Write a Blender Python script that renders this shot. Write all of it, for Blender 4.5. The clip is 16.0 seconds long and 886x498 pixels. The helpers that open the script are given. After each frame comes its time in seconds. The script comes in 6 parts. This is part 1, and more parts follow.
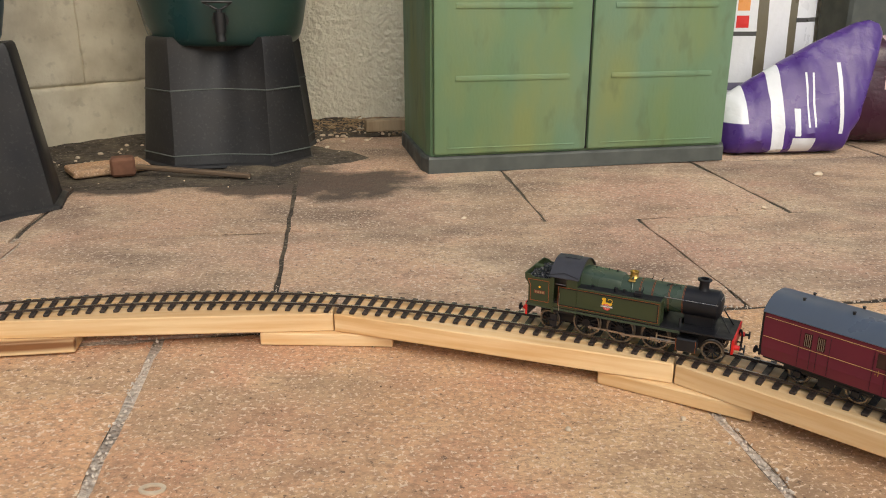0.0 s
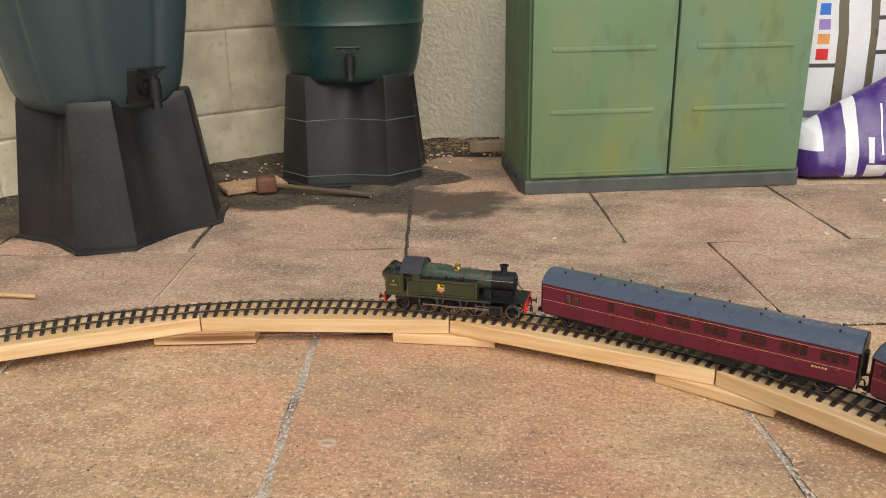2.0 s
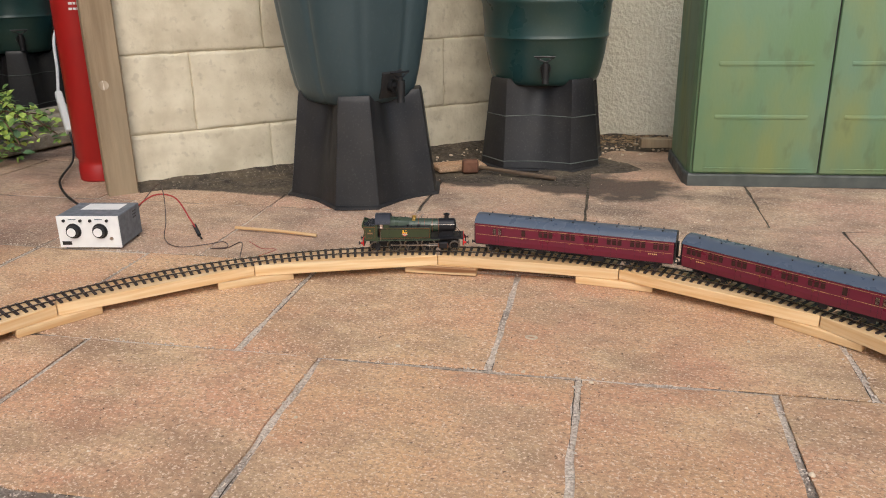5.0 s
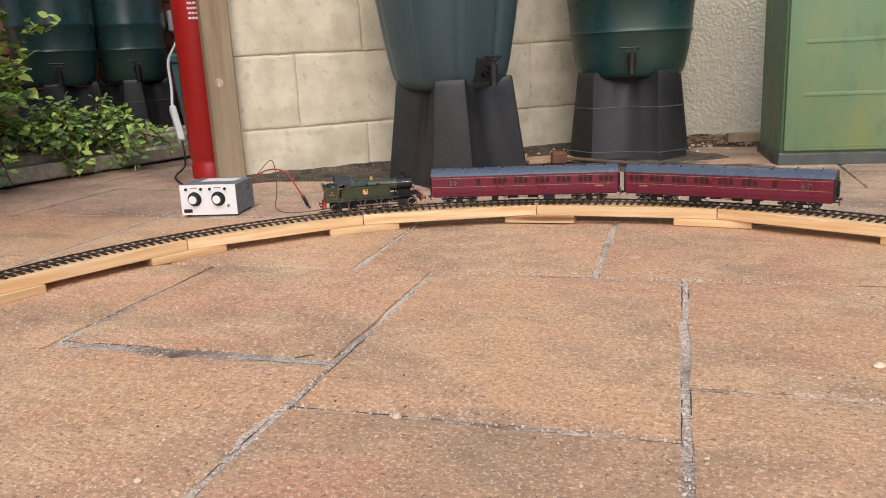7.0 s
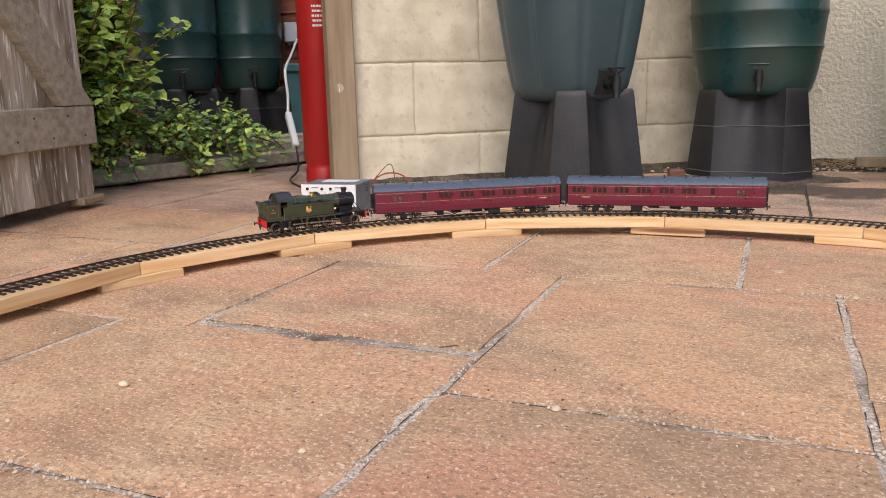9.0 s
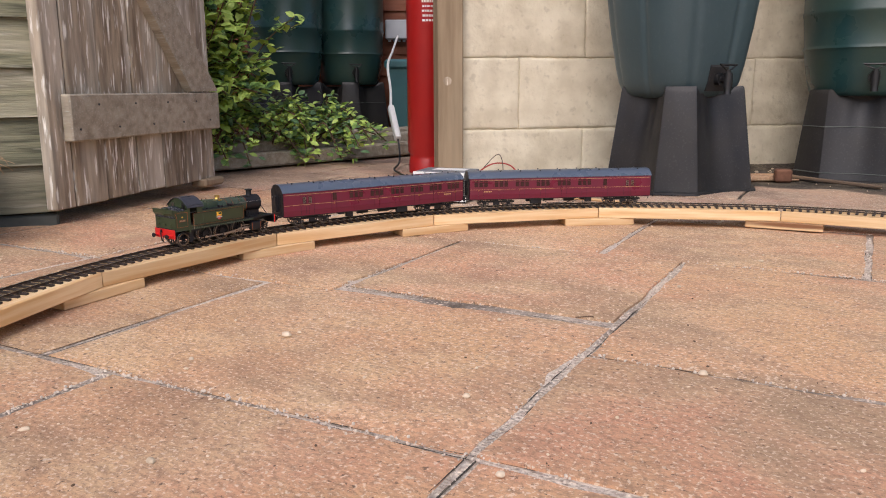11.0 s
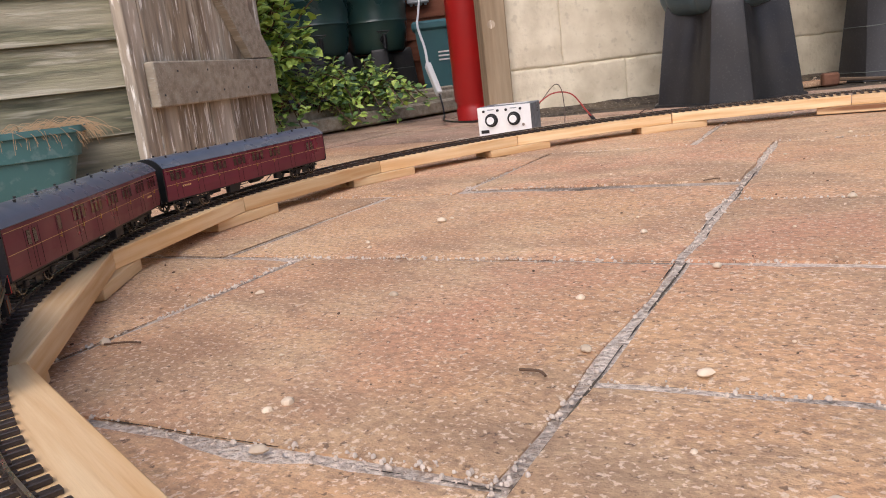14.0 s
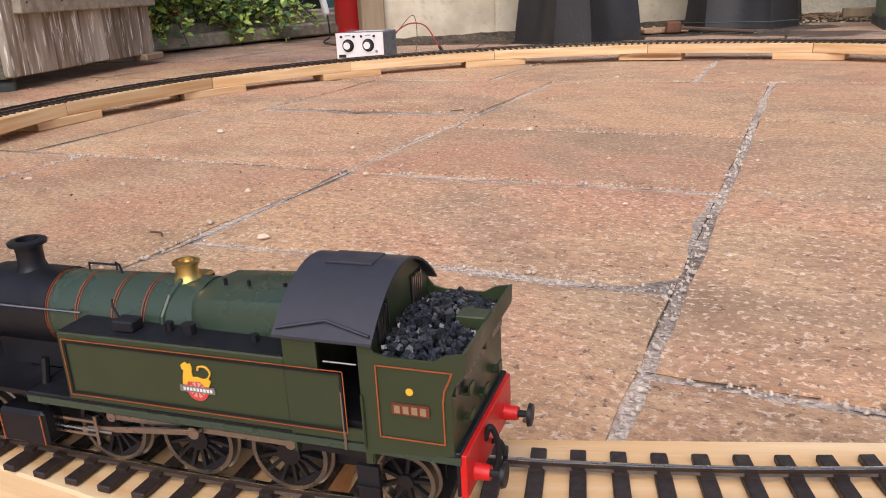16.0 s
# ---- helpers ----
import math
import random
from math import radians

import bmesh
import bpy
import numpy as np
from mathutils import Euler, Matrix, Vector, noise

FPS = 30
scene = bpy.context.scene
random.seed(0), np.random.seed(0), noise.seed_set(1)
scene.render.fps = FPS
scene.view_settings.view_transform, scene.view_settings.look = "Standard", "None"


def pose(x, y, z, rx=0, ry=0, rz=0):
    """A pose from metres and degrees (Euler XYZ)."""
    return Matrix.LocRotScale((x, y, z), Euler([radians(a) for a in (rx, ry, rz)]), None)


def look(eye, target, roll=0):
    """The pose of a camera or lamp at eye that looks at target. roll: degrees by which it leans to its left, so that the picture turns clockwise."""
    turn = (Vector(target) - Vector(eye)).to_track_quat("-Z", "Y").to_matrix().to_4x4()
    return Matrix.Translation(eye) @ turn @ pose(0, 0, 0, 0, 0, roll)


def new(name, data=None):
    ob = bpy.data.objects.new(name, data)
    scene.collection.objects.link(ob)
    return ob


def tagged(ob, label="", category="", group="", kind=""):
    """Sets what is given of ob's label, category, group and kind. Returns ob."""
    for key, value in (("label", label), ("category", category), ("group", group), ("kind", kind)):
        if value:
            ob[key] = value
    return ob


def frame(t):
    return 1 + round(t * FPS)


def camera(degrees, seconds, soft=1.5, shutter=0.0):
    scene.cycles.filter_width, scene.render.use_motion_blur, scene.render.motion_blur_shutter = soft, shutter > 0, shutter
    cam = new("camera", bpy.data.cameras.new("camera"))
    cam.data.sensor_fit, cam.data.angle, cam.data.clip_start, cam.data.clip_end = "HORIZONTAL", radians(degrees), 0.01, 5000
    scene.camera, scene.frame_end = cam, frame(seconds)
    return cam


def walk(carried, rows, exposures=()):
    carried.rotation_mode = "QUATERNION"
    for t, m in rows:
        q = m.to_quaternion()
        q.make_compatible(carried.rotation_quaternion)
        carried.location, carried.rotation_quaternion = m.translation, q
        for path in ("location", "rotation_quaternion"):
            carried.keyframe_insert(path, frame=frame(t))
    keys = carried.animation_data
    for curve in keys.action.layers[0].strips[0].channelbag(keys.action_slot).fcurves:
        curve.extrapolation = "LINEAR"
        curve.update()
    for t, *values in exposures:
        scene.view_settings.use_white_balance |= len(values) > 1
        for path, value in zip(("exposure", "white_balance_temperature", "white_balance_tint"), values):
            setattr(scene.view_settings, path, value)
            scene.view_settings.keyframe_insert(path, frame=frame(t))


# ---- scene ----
# ---- camera ----
cam = camera(58.6, 16.0, soft=1.0)
PATH = [
    (0, (0.29, 0.105, 0.439), (0.326, 2.002, -0.195), -0.0),
    (0.5, (0.248, 0.023, 0.474), (0.203, 1.921, -0.154), -0.0),
    (1, (0.238, -0.047, 0.526), (0.142, 1.852, -0.096), -0.1),
    (1.5, (0.278, -0.101, 0.549), (0.132, 1.794, -0.075), -0.4),
    (2, (0.285, -0.149, 0.571), (0.086, 1.734, -0.073), -1.0),
    (2.5, (0.272, -0.22, 0.583), (0.026, 1.648, -0.09), -1.7),
    (3, (0.26, -0.295, 0.626), (-0.036, 1.552, -0.081), -2.5),
    (3.5, (0.299, -0.357, 0.663), (-0.065, 1.471, -0.063), -2.8),
    (4, (0.365, -0.512, 0.682), (-0.083, 1.3, -0.038), -2.5),
    (4.5, (0.335, -0.599, 0.664), (-0.188, 1.202, -0.03), -1.6),
    (4.7, (0.308, -0.619, 0.675), (-0.241, 1.18, -0.005), -1.2),
    (6.8, (0.296, -0.79, 0.437), (-0.456, 0.997, -0.056), -2.7),
    (7, (0.289, -0.817, 0.411), (-0.482, 0.966, -0.067), -2.9),
    (7.5, (0.265, -0.854, 0.391), (-0.562, 0.908, -0.071), -3.2),
    (8, (0.236, -0.839, 0.387), (-0.642, 0.9, -0.064), -2.8),
    (8.2, (0.207, -0.839, 0.384), (-0.689, 0.893, -0.059), -2.5),
    (10.3, (0.178, -0.915, 0.343), (-0.872, 0.743, -0.043), -0.3),
    (10.5, (0.167, -0.93, 0.348), (-0.9, 0.716, -0.042), -0.3),
    (11, (0.14, -0.955, 0.331), (-0.973, 0.658, -0.068), -0.3),
    (11.5, (0.117, -0.981, 0.324), (-1.044, 0.595, -0.085), -0.8),
    (12, (0.084, -1.009, 0.308), (-1.126, 0.528, -0.107), -1.7),
    (12.5, (0.051, -1.043, 0.291), (-1.187, 0.471, -0.129), -2.8),
    (13, (0.043, -1.087, 0.255), (-1.204, 0.418, -0.17), -4.1),
    (13.5, (0.033, -1.121, 0.23), (-1.172, 0.417, -0.197), -5.6),
    (14, (0.034, -1.151, 0.213), (-1.102, 0.437, -0.224), -6.8),
    (14.5, (0.043, -1.196, 0.201), (-0.977, 0.458, -0.272), -6.9),
    (15, (0.103, -1.181, 0.211), (-0.867, 0.491, -0.304), -4.9),
    (15.5, (0.254, -1.18, 0.204), (-0.757, 0.452, -0.357), -3.3),
    (15.6, (0.293, -1.186, 0.197), (-0.729, 0.442, -0.357), -3.5),
    (16, (0.422, -1.201, 0.227), (-0.574, 0.412, -0.408), -2.9),
]
EXPOSURES = [(0, -0.09, 6600, 6), (3.5, -0.11, 6350, 7), (7, 0.04, 6150, 12), (16, 0.07, 6100, 17)]
walk(cam, [(t, look(eye, target, roll)) for t, eye, target, roll in PATH], exposures=EXPOSURES)

# ---- light and exposure ----
world = bpy.data.worlds.new("world")
scene.world = world
world.use_nodes = True
wn = world.node_tree.nodes
sky = wn.new("ShaderNodeTexSky")
sky.sky_type, sky.sun_disc = "NISHITA", False
sky.sun_elevation, sky.sun_rotation = radians(47), radians(159)
sky.air_density, sky.dust_density, sky.ozone_density = 1.0, 4.0, 1.0
wn["Background"].inputs["Strength"].default_value = 0.15
world.node_tree.links.new(sky.outputs["Color"], wn["Background"].inputs["Color"])
sun = new("sun", bpy.data.lights.new("sun", "SUN"))
sun.data.energy, sun.data.angle, sun.data.color = 1.40, radians(60), (1.0, 0.96, 0.90)
sun.matrix_world = look((1.85, -4.8, 5.6), (0, 0, 0))
scene.view_settings.exposure = 0.0


# ---- materials ----
def material(name, base, dark=None, scale=20.0, amount=0.5, rough=0.6, bump=0.0, bump_scale=80.0,
             metal=0.0, stain=None, stain_scale=4.0, stain_amount=0.5, stretch=(1, 1, 1), vary=0.0, speck=None, speck_scale=150.0,
             speck_amount=0.3, rough_vary=0.12, spec=0.5):
    m = bpy.data.materials.new(name)
    m.use_nodes = True
    n, l = m.node_tree.nodes, m.node_tree.links
    b = n["Principled BSDF"]
    co = n.new("ShaderNodeTexCoord")
    mp = n.new("ShaderNodeMapping")
    mp.inputs["Scale"].default_value = stretch
    if vary:
        ri = n.new("ShaderNodeObjectInfo")
        rs = n.new("ShaderNodeVectorMath")
        rs.operation = "MULTIPLY_ADD"
        rs.inputs[1].default_value = (23.0, 41.0, 17.0)
        l.new(ri.outputs["Random"], rs.inputs[0])
        l.new(co.outputs["Object"], rs.inputs[2])
        l.new(rs.outputs["Vector"], mp.inputs["Vector"])
    else:
        l.new(co.outputs["Object"], mp.inputs["Vector"])

    def noisy(sc, detail=6, lo=0.35, hi=0.65):
        t = n.new("ShaderNodeTexNoise")
        t.inputs["Scale"].default_value, t.inputs["Detail"].default_value = sc, detail
        l.new(mp.outputs["Vector"], t.inputs["Vector"])
        r = n.new("ShaderNodeMapRange")
        r.inputs["From Min"].default_value, r.inputs["From Max"].default_value = lo, hi
        l.new(t.outputs["Fac"], r.inputs["Value"])
        return r.outputs["Result"]

    def mix(a, c, fac, amt):
        k = n.new("ShaderNodeMath")
        k.operation = "MULTIPLY"
        k.inputs[1].default_value = amt
        l.new(fac, k.inputs[0])
        x = n.new("ShaderNodeMix")
        x.data_type = "RGBA"
        l.new(k.outputs[0], x.inputs["Factor"])
        if isinstance(a, tuple):
            x.inputs["A"].default_value = (*a, 1)
        else:
            l.new(a, x.inputs["A"])
        x.inputs["B"].default_value = (*c, 1)
        return x.outputs["Result"]

    grain = noisy(scale)
    col = mix(base, dark or tuple(v * 0.6 for v in base), grain, amount)
    if stain:
        col = mix(col, stain, noisy(stain_scale, 5, 0.45, 0.7), stain_amount)
    if speck:
        col = mix(col, speck, noisy(speck_scale, 3, 0.58, 0.68), speck_amount)
    if vary:
        oi = n.new("ShaderNodeObjectInfo")
        hs = n.new("ShaderNodeHueSaturation")
        mr = n.new("ShaderNodeMapRange")
        mr.inputs["To Min"].default_value, mr.inputs["To Max"].default_value = 1 - vary, 1 + vary
        l.new(oi.outputs["Random"], mr.inputs["Value"])
        l.new(mr.outputs["Result"], hs.inputs["Value"])
        l.new(col, hs.inputs["Color"])
        col = hs.outputs["Color"]
    l.new(col, b.inputs["Base Color"])
    rr = n.new("ShaderNodeMapRange")
    rr.inputs["To Min"].default_value, rr.inputs["To Max"].default_value = max(0.03, rough - rough_vary), min(1, rough + rough_vary)
    l.new(grain, rr.inputs["Value"])
    l.new(rr.outputs["Result"], b.inputs["Roughness"])
    b.inputs["Metallic"].default_value = metal
    b.inputs["Specular IOR Level"].default_value = spec
    if bump:
        t = n.new("ShaderNodeTexNoise")
        t.inputs["Scale"].default_value, t.inputs["Detail"].default_value = bump_scale, 8
        l.new(mp.outputs["Vector"], t.inputs["Vector"])
        bp = n.new("ShaderNodeBump")
        bp.inputs["Strength"].default_value, bp.inputs["Distance"].default_value = 1.0, bump
        l.new(t.outputs["Fac"], bp.inputs["Height"])
        l.new(bp.outputs["Normal"], b.inputs["Normal"])
    return m


def slab_material(name, dirt, light, sat=1.0, wet=()):
    """Riven sandstone: warm tan with ochre and pink clouds, damp brown stains and a gritty, speckled grain."""
    m = bpy.data.materials.new(name)
    m.use_nodes = True
    n, l = m.node_tree.nodes, m.node_tree.links
    b = n["Principled BSDF"]
    co = n.new("ShaderNodeTexCoord")

    def fac(scale, lo, hi, detail=6, stretch=None, rough=0.6):
        t = n.new("ShaderNodeTexNoise")
        t.inputs["Scale"].default_value, t.inputs["Detail"].default_value, t.inputs["Roughness"].default_value = scale, detail, rough
        if stretch:
            mp = n.new("ShaderNodeMapping")
            mp.inputs["Scale"].default_value = stretch
            mp.inputs["Rotation"].default_value = (0, 0, 0.11)
            l.new(co.outputs["Object"], mp.inputs["Vector"])
            l.new(mp.outputs["Vector"], t.inputs["Vector"])
        else:
            l.new(co.outputs["Object"], t.inputs["Vector"])
        r = n.new("ShaderNodeMapRange")
        r.inputs["From Min"].default_value, r.inputs["From Max"].default_value = lo, hi
        l.new(t.outputs["Fac"], r.inputs["Value"])
        return r.outputs["Result"], t.outputs["Fac"]

    def over(a, c, f, amt):
        k = n.new("ShaderNodeMath")
        k.operation = "MULTIPLY"
        k.inputs[1].default_value = amt
        l.new(f, k.inputs[0])
        x = n.new("ShaderNodeMix")
        x.data_type = "RGBA"
        l.new(k.outputs[0], x.inputs["Factor"])
        if isinstance(a, tuple):
            x.inputs["A"].default_value = (*a, 1)
        else:
            l.new(a, x.inputs["A"])
        x.inputs["B"].default_value = (*c, 1)
        return x.outputs["Result"]

    col = over((0.63, 0.385, 0.205), (0.60, 0.315, 0.190), fac(1.7, 0.42, 0.58)[0], 0.95)
    col = over(col, (0.66, 0.465, 0.27), fac(3.2, 0.44, 0.62, 9, (1, 1.3, 1))[0], 0.90)
    col = over(col, (0.20, 0.120, 0.075), fac(2.6, 0.58 - 0.12 * dirt, 0.80 - 0.12 * dirt, 9, (1, 1.6, 1), 0.66)[0], 0.85 * dirt)
    col = over(col, (0.30, 0.175, 0.105), fac(13, 0.50, 0.70, 10, (1, 1.4, 1), 0.72)[0], 0.55)
    col = over(col, (0.28, 0.17, 0.105), fac(120, 0.47, 0.60, 6, (1, 1.15, 1), 0.78)[0], 0.66)
    col = over(col, (0.10, 0.06, 0.04), fac(130, 0.62, 0.67, 4)[0], 0.75)
    col = over(col, (0.78, 0.61, 0.44), fac(200, 0.57, 0.62, 3)[0], 0.70)
    col = over(col, (0.72, 0.58, 0.42), fac(75, 0.665, 0.70, 3)[0], 0.75)
    # puddle stains: centre, half width, half depth
    ragged = fac(7, 0.2, 0.8, 7)[0]
    for cx, cy, rx, ry in wet:
        mp = n.new("ShaderNodeMapping")
        mp.vector_type = "TEXTURE"
        mp.inputs["Location"].default_value, mp.inputs["Scale"].default_value = (cx, cy, 0), (rx, ry, 1)
        l.new(co.outputs["Object"], mp.inputs["Vector"])
        ln = n.new("ShaderNodeVectorMath")
        ln.operation = "LENGTH"
        l.new(mp.outputs["Vector"], ln.inputs[0])
        ad = n.new("ShaderNodeMath")
        l.new(ln.outputs["Value"], ad.inputs[0])
        l.new(ragged, ad.inputs[1])
        wr = n.new("ShaderNodeMapRange")
        wr.inputs["From Min"].default_value, wr.inputs["From Max"].default_value = 1.50, 1.18
        l.new(ad.outputs[0], wr.inputs["Value"])
        col = over(col, (0.045, 0.032, 0.022), wr.outputs["Result"], 0.85)
    oi = n.new("ShaderNodeObjectInfo")
    hs = n.new("ShaderNodeHueSaturation")
    hs.inputs["Saturation"].default_value = sat
    mr = n.new("ShaderNodeMapRange")
    mr.inputs["To Min"].default_value, mr.inputs["To Max"].default_value = 0.90 * light, 1.10 * light
    l.new(oi.outputs["Random"], mr.inputs["Value"])
    l.new(mr.outputs["Result"], hs.inputs["Value"])
    l.new(col, hs.inputs["Color"])
    l.new(hs.outputs["Color"], b.inputs["Base Color"])
    b.inputs["Roughness"].default_value = 0.86
    height = None
    for f, w in ((fac(5, 0, 1, 9, (1, 1.9, 1), 0.58)[1], 1.6), (fac(16, 0, 1, 8, (1, 1.4, 1), 0.66)[1], 1.0), (fac(170, 0, 1, 5)[1], 0.26)):
        k = n.new("ShaderNodeMath")
        k.operation = "MULTIPLY"
        k.inputs[1].default_value = w
        l.new(f, k.inputs[0])
        if height is None:
            height = k.outputs[0]
        else:
            s = n.new("ShaderNodeMath")
            l.new(height, s.inputs[0])
            l.new(k.outputs[0], s.inputs[1])
            height = s.outputs[0]
    bp = n.new("ShaderNodeBump")
    bp.inputs["Strength"].default_value, bp.inputs["Distance"].default_value = 1.0, 0.0058
    l.new(height, bp.inputs["Height"])
    l.new(bp.outputs["Normal"], b.inputs["Normal"])
    return m


M_SLAB = slab_material("sandstone_slab", 0.92, 1.02, 1.02)
M_SLABDAMP = slab_material("damp_dirty_sandstone_slab", 1.15, 0.88, 0.86, ((0.00, 1.90, 0.32, 0.17), (-0.48, 1.88, 0.22, 0.10), (-1.05, 1.58, 0.55, 0.07)))
M_MORTAR = material("cement_mortar", (0.76, 0.655, 0.54), (0.34, 0.24, 0.165), 200, 0.70, 0.95, 0.007, 200, stain=(0.10, 0.070, 0.050), stain_scale=4.5, stain_amount=0.95,
                    speck=(0.90, 0.76, 0.61), speck_scale=150, speck_amount=0.8)
M_SOIL = material("damp_soil", (0.075, 0.058, 0.040), (0.028, 0.022, 0.017), 60, 0.85, 0.9, 0.008, 70, stain=(0.17, 0.13, 0.08), stain_scale=9, stain_amount=0.6, speck=(0.34, 0.29, 0.21), speck_scale=120, speck_amount=0.5)
M_PINE = material("pine_board", (0.80, 0.59, 0.335), (0.62, 0.355, 0.14), 14, 0.85, 0.6, 0.0004, 60, stretch=(0.35, 6, 6), stain=(0.45, 0.25, 0.11), stain_scale=3, stain_amount=0.35, vary=0.15)
# knots in the pine
pn, pl = M_PINE.node_tree.nodes, M_PINE.node_tree.links
vo = pn.new("ShaderNodeTexVoronoi")
vo.inputs["Scale"].default_value = 2.3
pl.new(next(k for k in pn if k.type == "MAPPING").outputs["Vector"], vo.inputs["Vector"])
kr = pn.new("ShaderNodeMapRange")
kr.inputs["From Min"].default_value, kr.inputs["From Max"].default_value = 0.13, 0.07
pl.new(vo.outputs["Distance"], kr.inputs["Value"])
kx = pn.new("ShaderNodeMix")
kx.data_type = "RGBA"
kx.inputs["B"].default_value = (0.20, 0.085, 0.03, 1)
pb = pn["Principled BSDF"]
pl.new(kr.outputs["Result"], kx.inputs["Factor"])
pl.new(pb.inputs["Base Color"].links[0].from_socket, kx.inputs["A"])
pl.new(kx.outputs["Result"], pb.inputs["Base Color"])
M_SLEEPER = material("sleeper_plastic", (0.034, 0.023, 0.019), (0.022, 0.016, 0.013), 300, 0.5, 0.5, 0.0003, 400, vary=0.15)
M_RAIL = material("rail_side_brown", (0.07, 0.045, 0.03), (0.04, 0.028, 0.02), 120, 0.6, 0.5, 0, metal=0.4)
M_RAILTOP = material("rail_nickel_silver", (0.62, 0.58, 0.50), (0.45, 0.40, 0.33), 60, 0.5, 0.28, 0, metal=1.0)
M_CREAM = material("cream_masonry_paint", (0.72, 0.655, 0.50), (0.58, 0.51, 0.37), 11, 0.8, 0.75, 0.0035, 75, stain=(0.40, 0.34, 0.23), stain_scale=5.5, stain_amount=0.42, speck=(0.30, 0.25, 0.17), speck_scale=34, speck_amount=0.30)
M_RENDER = material("roughcast_render", (0.84, 0.785, 0.63), (0.72, 0.65, 0.50), 30, 0.6, 0.8, 0.012, 70, stain=(0.55, 0.48, 0.35), stain_scale=2.5, stain_amount=0.25)
M_STAND = material("black_butt_stand_plastic", (0.018, 0.018, 0.020), (0.034, 0.031, 0.028), 6, 0.8, 0.48, 0.0005, 60, stain=(0.007, 0.008, 0.010), stain_scale=4, stain_amount=0.7, speck=(0.09, 0.085, 0.08), speck_scale=150, speck_amount=0.2, spec=0.35)
M_BUTT = material("dark_green_butt_plastic", (0.014, 0.046, 0.048), (0.022, 0.050, 0.038), 5, 0.7, 0.34, 0.0003, 60, stain=(0.045, 0.060, 0.035), stain_scale=6, stain_amount=0.4, speck=(0.12, 0.14, 0.12), speck_scale=120, speck_amount=0.08, spec=0.5)
M_BUTTGREY = material("blue_grey_butt_plastic", (0.060, 0.094, 0.103), (0.034, 0.056, 0.062), 4, 0.8, 0.42, 0.0004, 70, stretch=(1, 1, 0.5), speck=(0.20, 0.22, 0.22), speck_scale=120, speck_amount=0.06, spec=0.4)
M_CUP = material("faded_green_cupboard_plastic", (0.140, 0.232, 0.105), (0.160, 0.262, 0.170), 4, 0.8, 0.5, 0.0006, 120, stretch=(1, 1, 0.4), stain=(0.25, 0.265, 0.075), stain_scale=7, stain_amount=0.6, speck=(0.10, 0.12, 0.06), speck_scale=22, speck_amount=0.35)
M_PLINTH = material("grey_green_plinth_plastic", (0.085, 0.095, 0.085), (0.055, 0.06, 0.055), 20, 0.6, 0.6, 0.0005, 90)
M_BLACK = material("black_plastic", (0.009, 0.009, 0.010), (0.018, 0.018, 0.018), 60, 0.4, 0.4)
M_WOODGREY = material("weathered_grey_wood", (0.46, 0.37, 0.265), (0.20, 0.15, 0.10), 16, 0.75, 0.85, 0.002, 50, stretch=(3, 3, 0.45), stain=(0.56, 0.50, 0.41), stain_scale=2.2, stain_amount=0.7, vary=0.14,
                      speck=(0.74, 0.70, 0.61), speck_scale=55, speck_amount=0.9)
M_GATE = material("flaking_painted_planks", (0.37, 0.295, 0.205), (0.13, 0.098, 0.068), 20, 0.9, 0.88, 0.0022, 55, stretch=(2.4, 2.4, 0.28), stain=(0.64, 0.585, 0.48), stain_scale=4.5, stain_amount=0.8, vary=0.12,
                  speck=(0.80, 0.77, 0.69), speck_scale=42, speck_amount=0.95)
M_BATTEN = material("weathered_grey_batten", (0.42, 0.36, 0.27), (0.23, 0.19, 0.135), 9, 0.8, 0.85, 0.002, 40, stretch=(5, 0.5, 5), stain=(0.36, 0.33, 0.26), stain_scale=6, stain_amount=0.4, vary=0.1,
                    speck=(0.55, 0.55, 0.48), speck_scale=60, speck_amount=0.5)
M_SHED = material("green_stained_weatherboard", (0.215, 0.205, 0.120), (0.065, 0.068, 0.042), 10, 0.95, 0.8, 0.003, 34, stretch=(0.7, 0.7, 8), stain=(0.40, 0.36, 0.255), stain_scale=1.8, stain_amount=0.8, vary=0.22, speck=(0.52, 0.48, 0.38), speck_scale=9, speck_amount=0.45)
M_POST = material("treated_timber_post", (0.33, 0.245, 0.15), (0.21, 0.15, 0.09), 7, 0.8, 0.8, 0.0012, 30, stretch=(5, 5, 0.5), stain=(0.40, 0.33, 0.22), stain_scale=3, stain_amount=0.4)
M_RED = material("red_enamel", (0.40, 0.014, 0.012), (0.31, 0.010, 0.010), 6, 0.6, 0.4)
M_WHITE = material("white_print", (0.78, 0.77, 0.74), (0.66, 0.65, 0.62), 40, 0.5, 0.5)
M_GREY = material("grey_hammered_case", (0.16, 0.18, 0.20), (0.12, 0.135, 0.15), 60, 0.6, 0.5)
M_SILVER = material("satin_panel", (0.80, 0.80, 0.78), (0.70, 0.70, 0.68), 40, 0.4, 0.4)
M_LOCO = material("brunswick_green_paint", (0.034, 0.048, 0.020), (0.027, 0.039, 0.016), 30, 0.5, 0.42)
M_BOILER = material("boiler_green_paint", (0.040, 0.062, 0.040), (0.033, 0.052, 0.033), 30, 0.5, 0.30)
M_LBLACK = material("loco_satin_black", (0.008, 0.008, 0.010), (0.015, 0.015, 0.018), 60, 0.5, 0.45, spec=0.35)
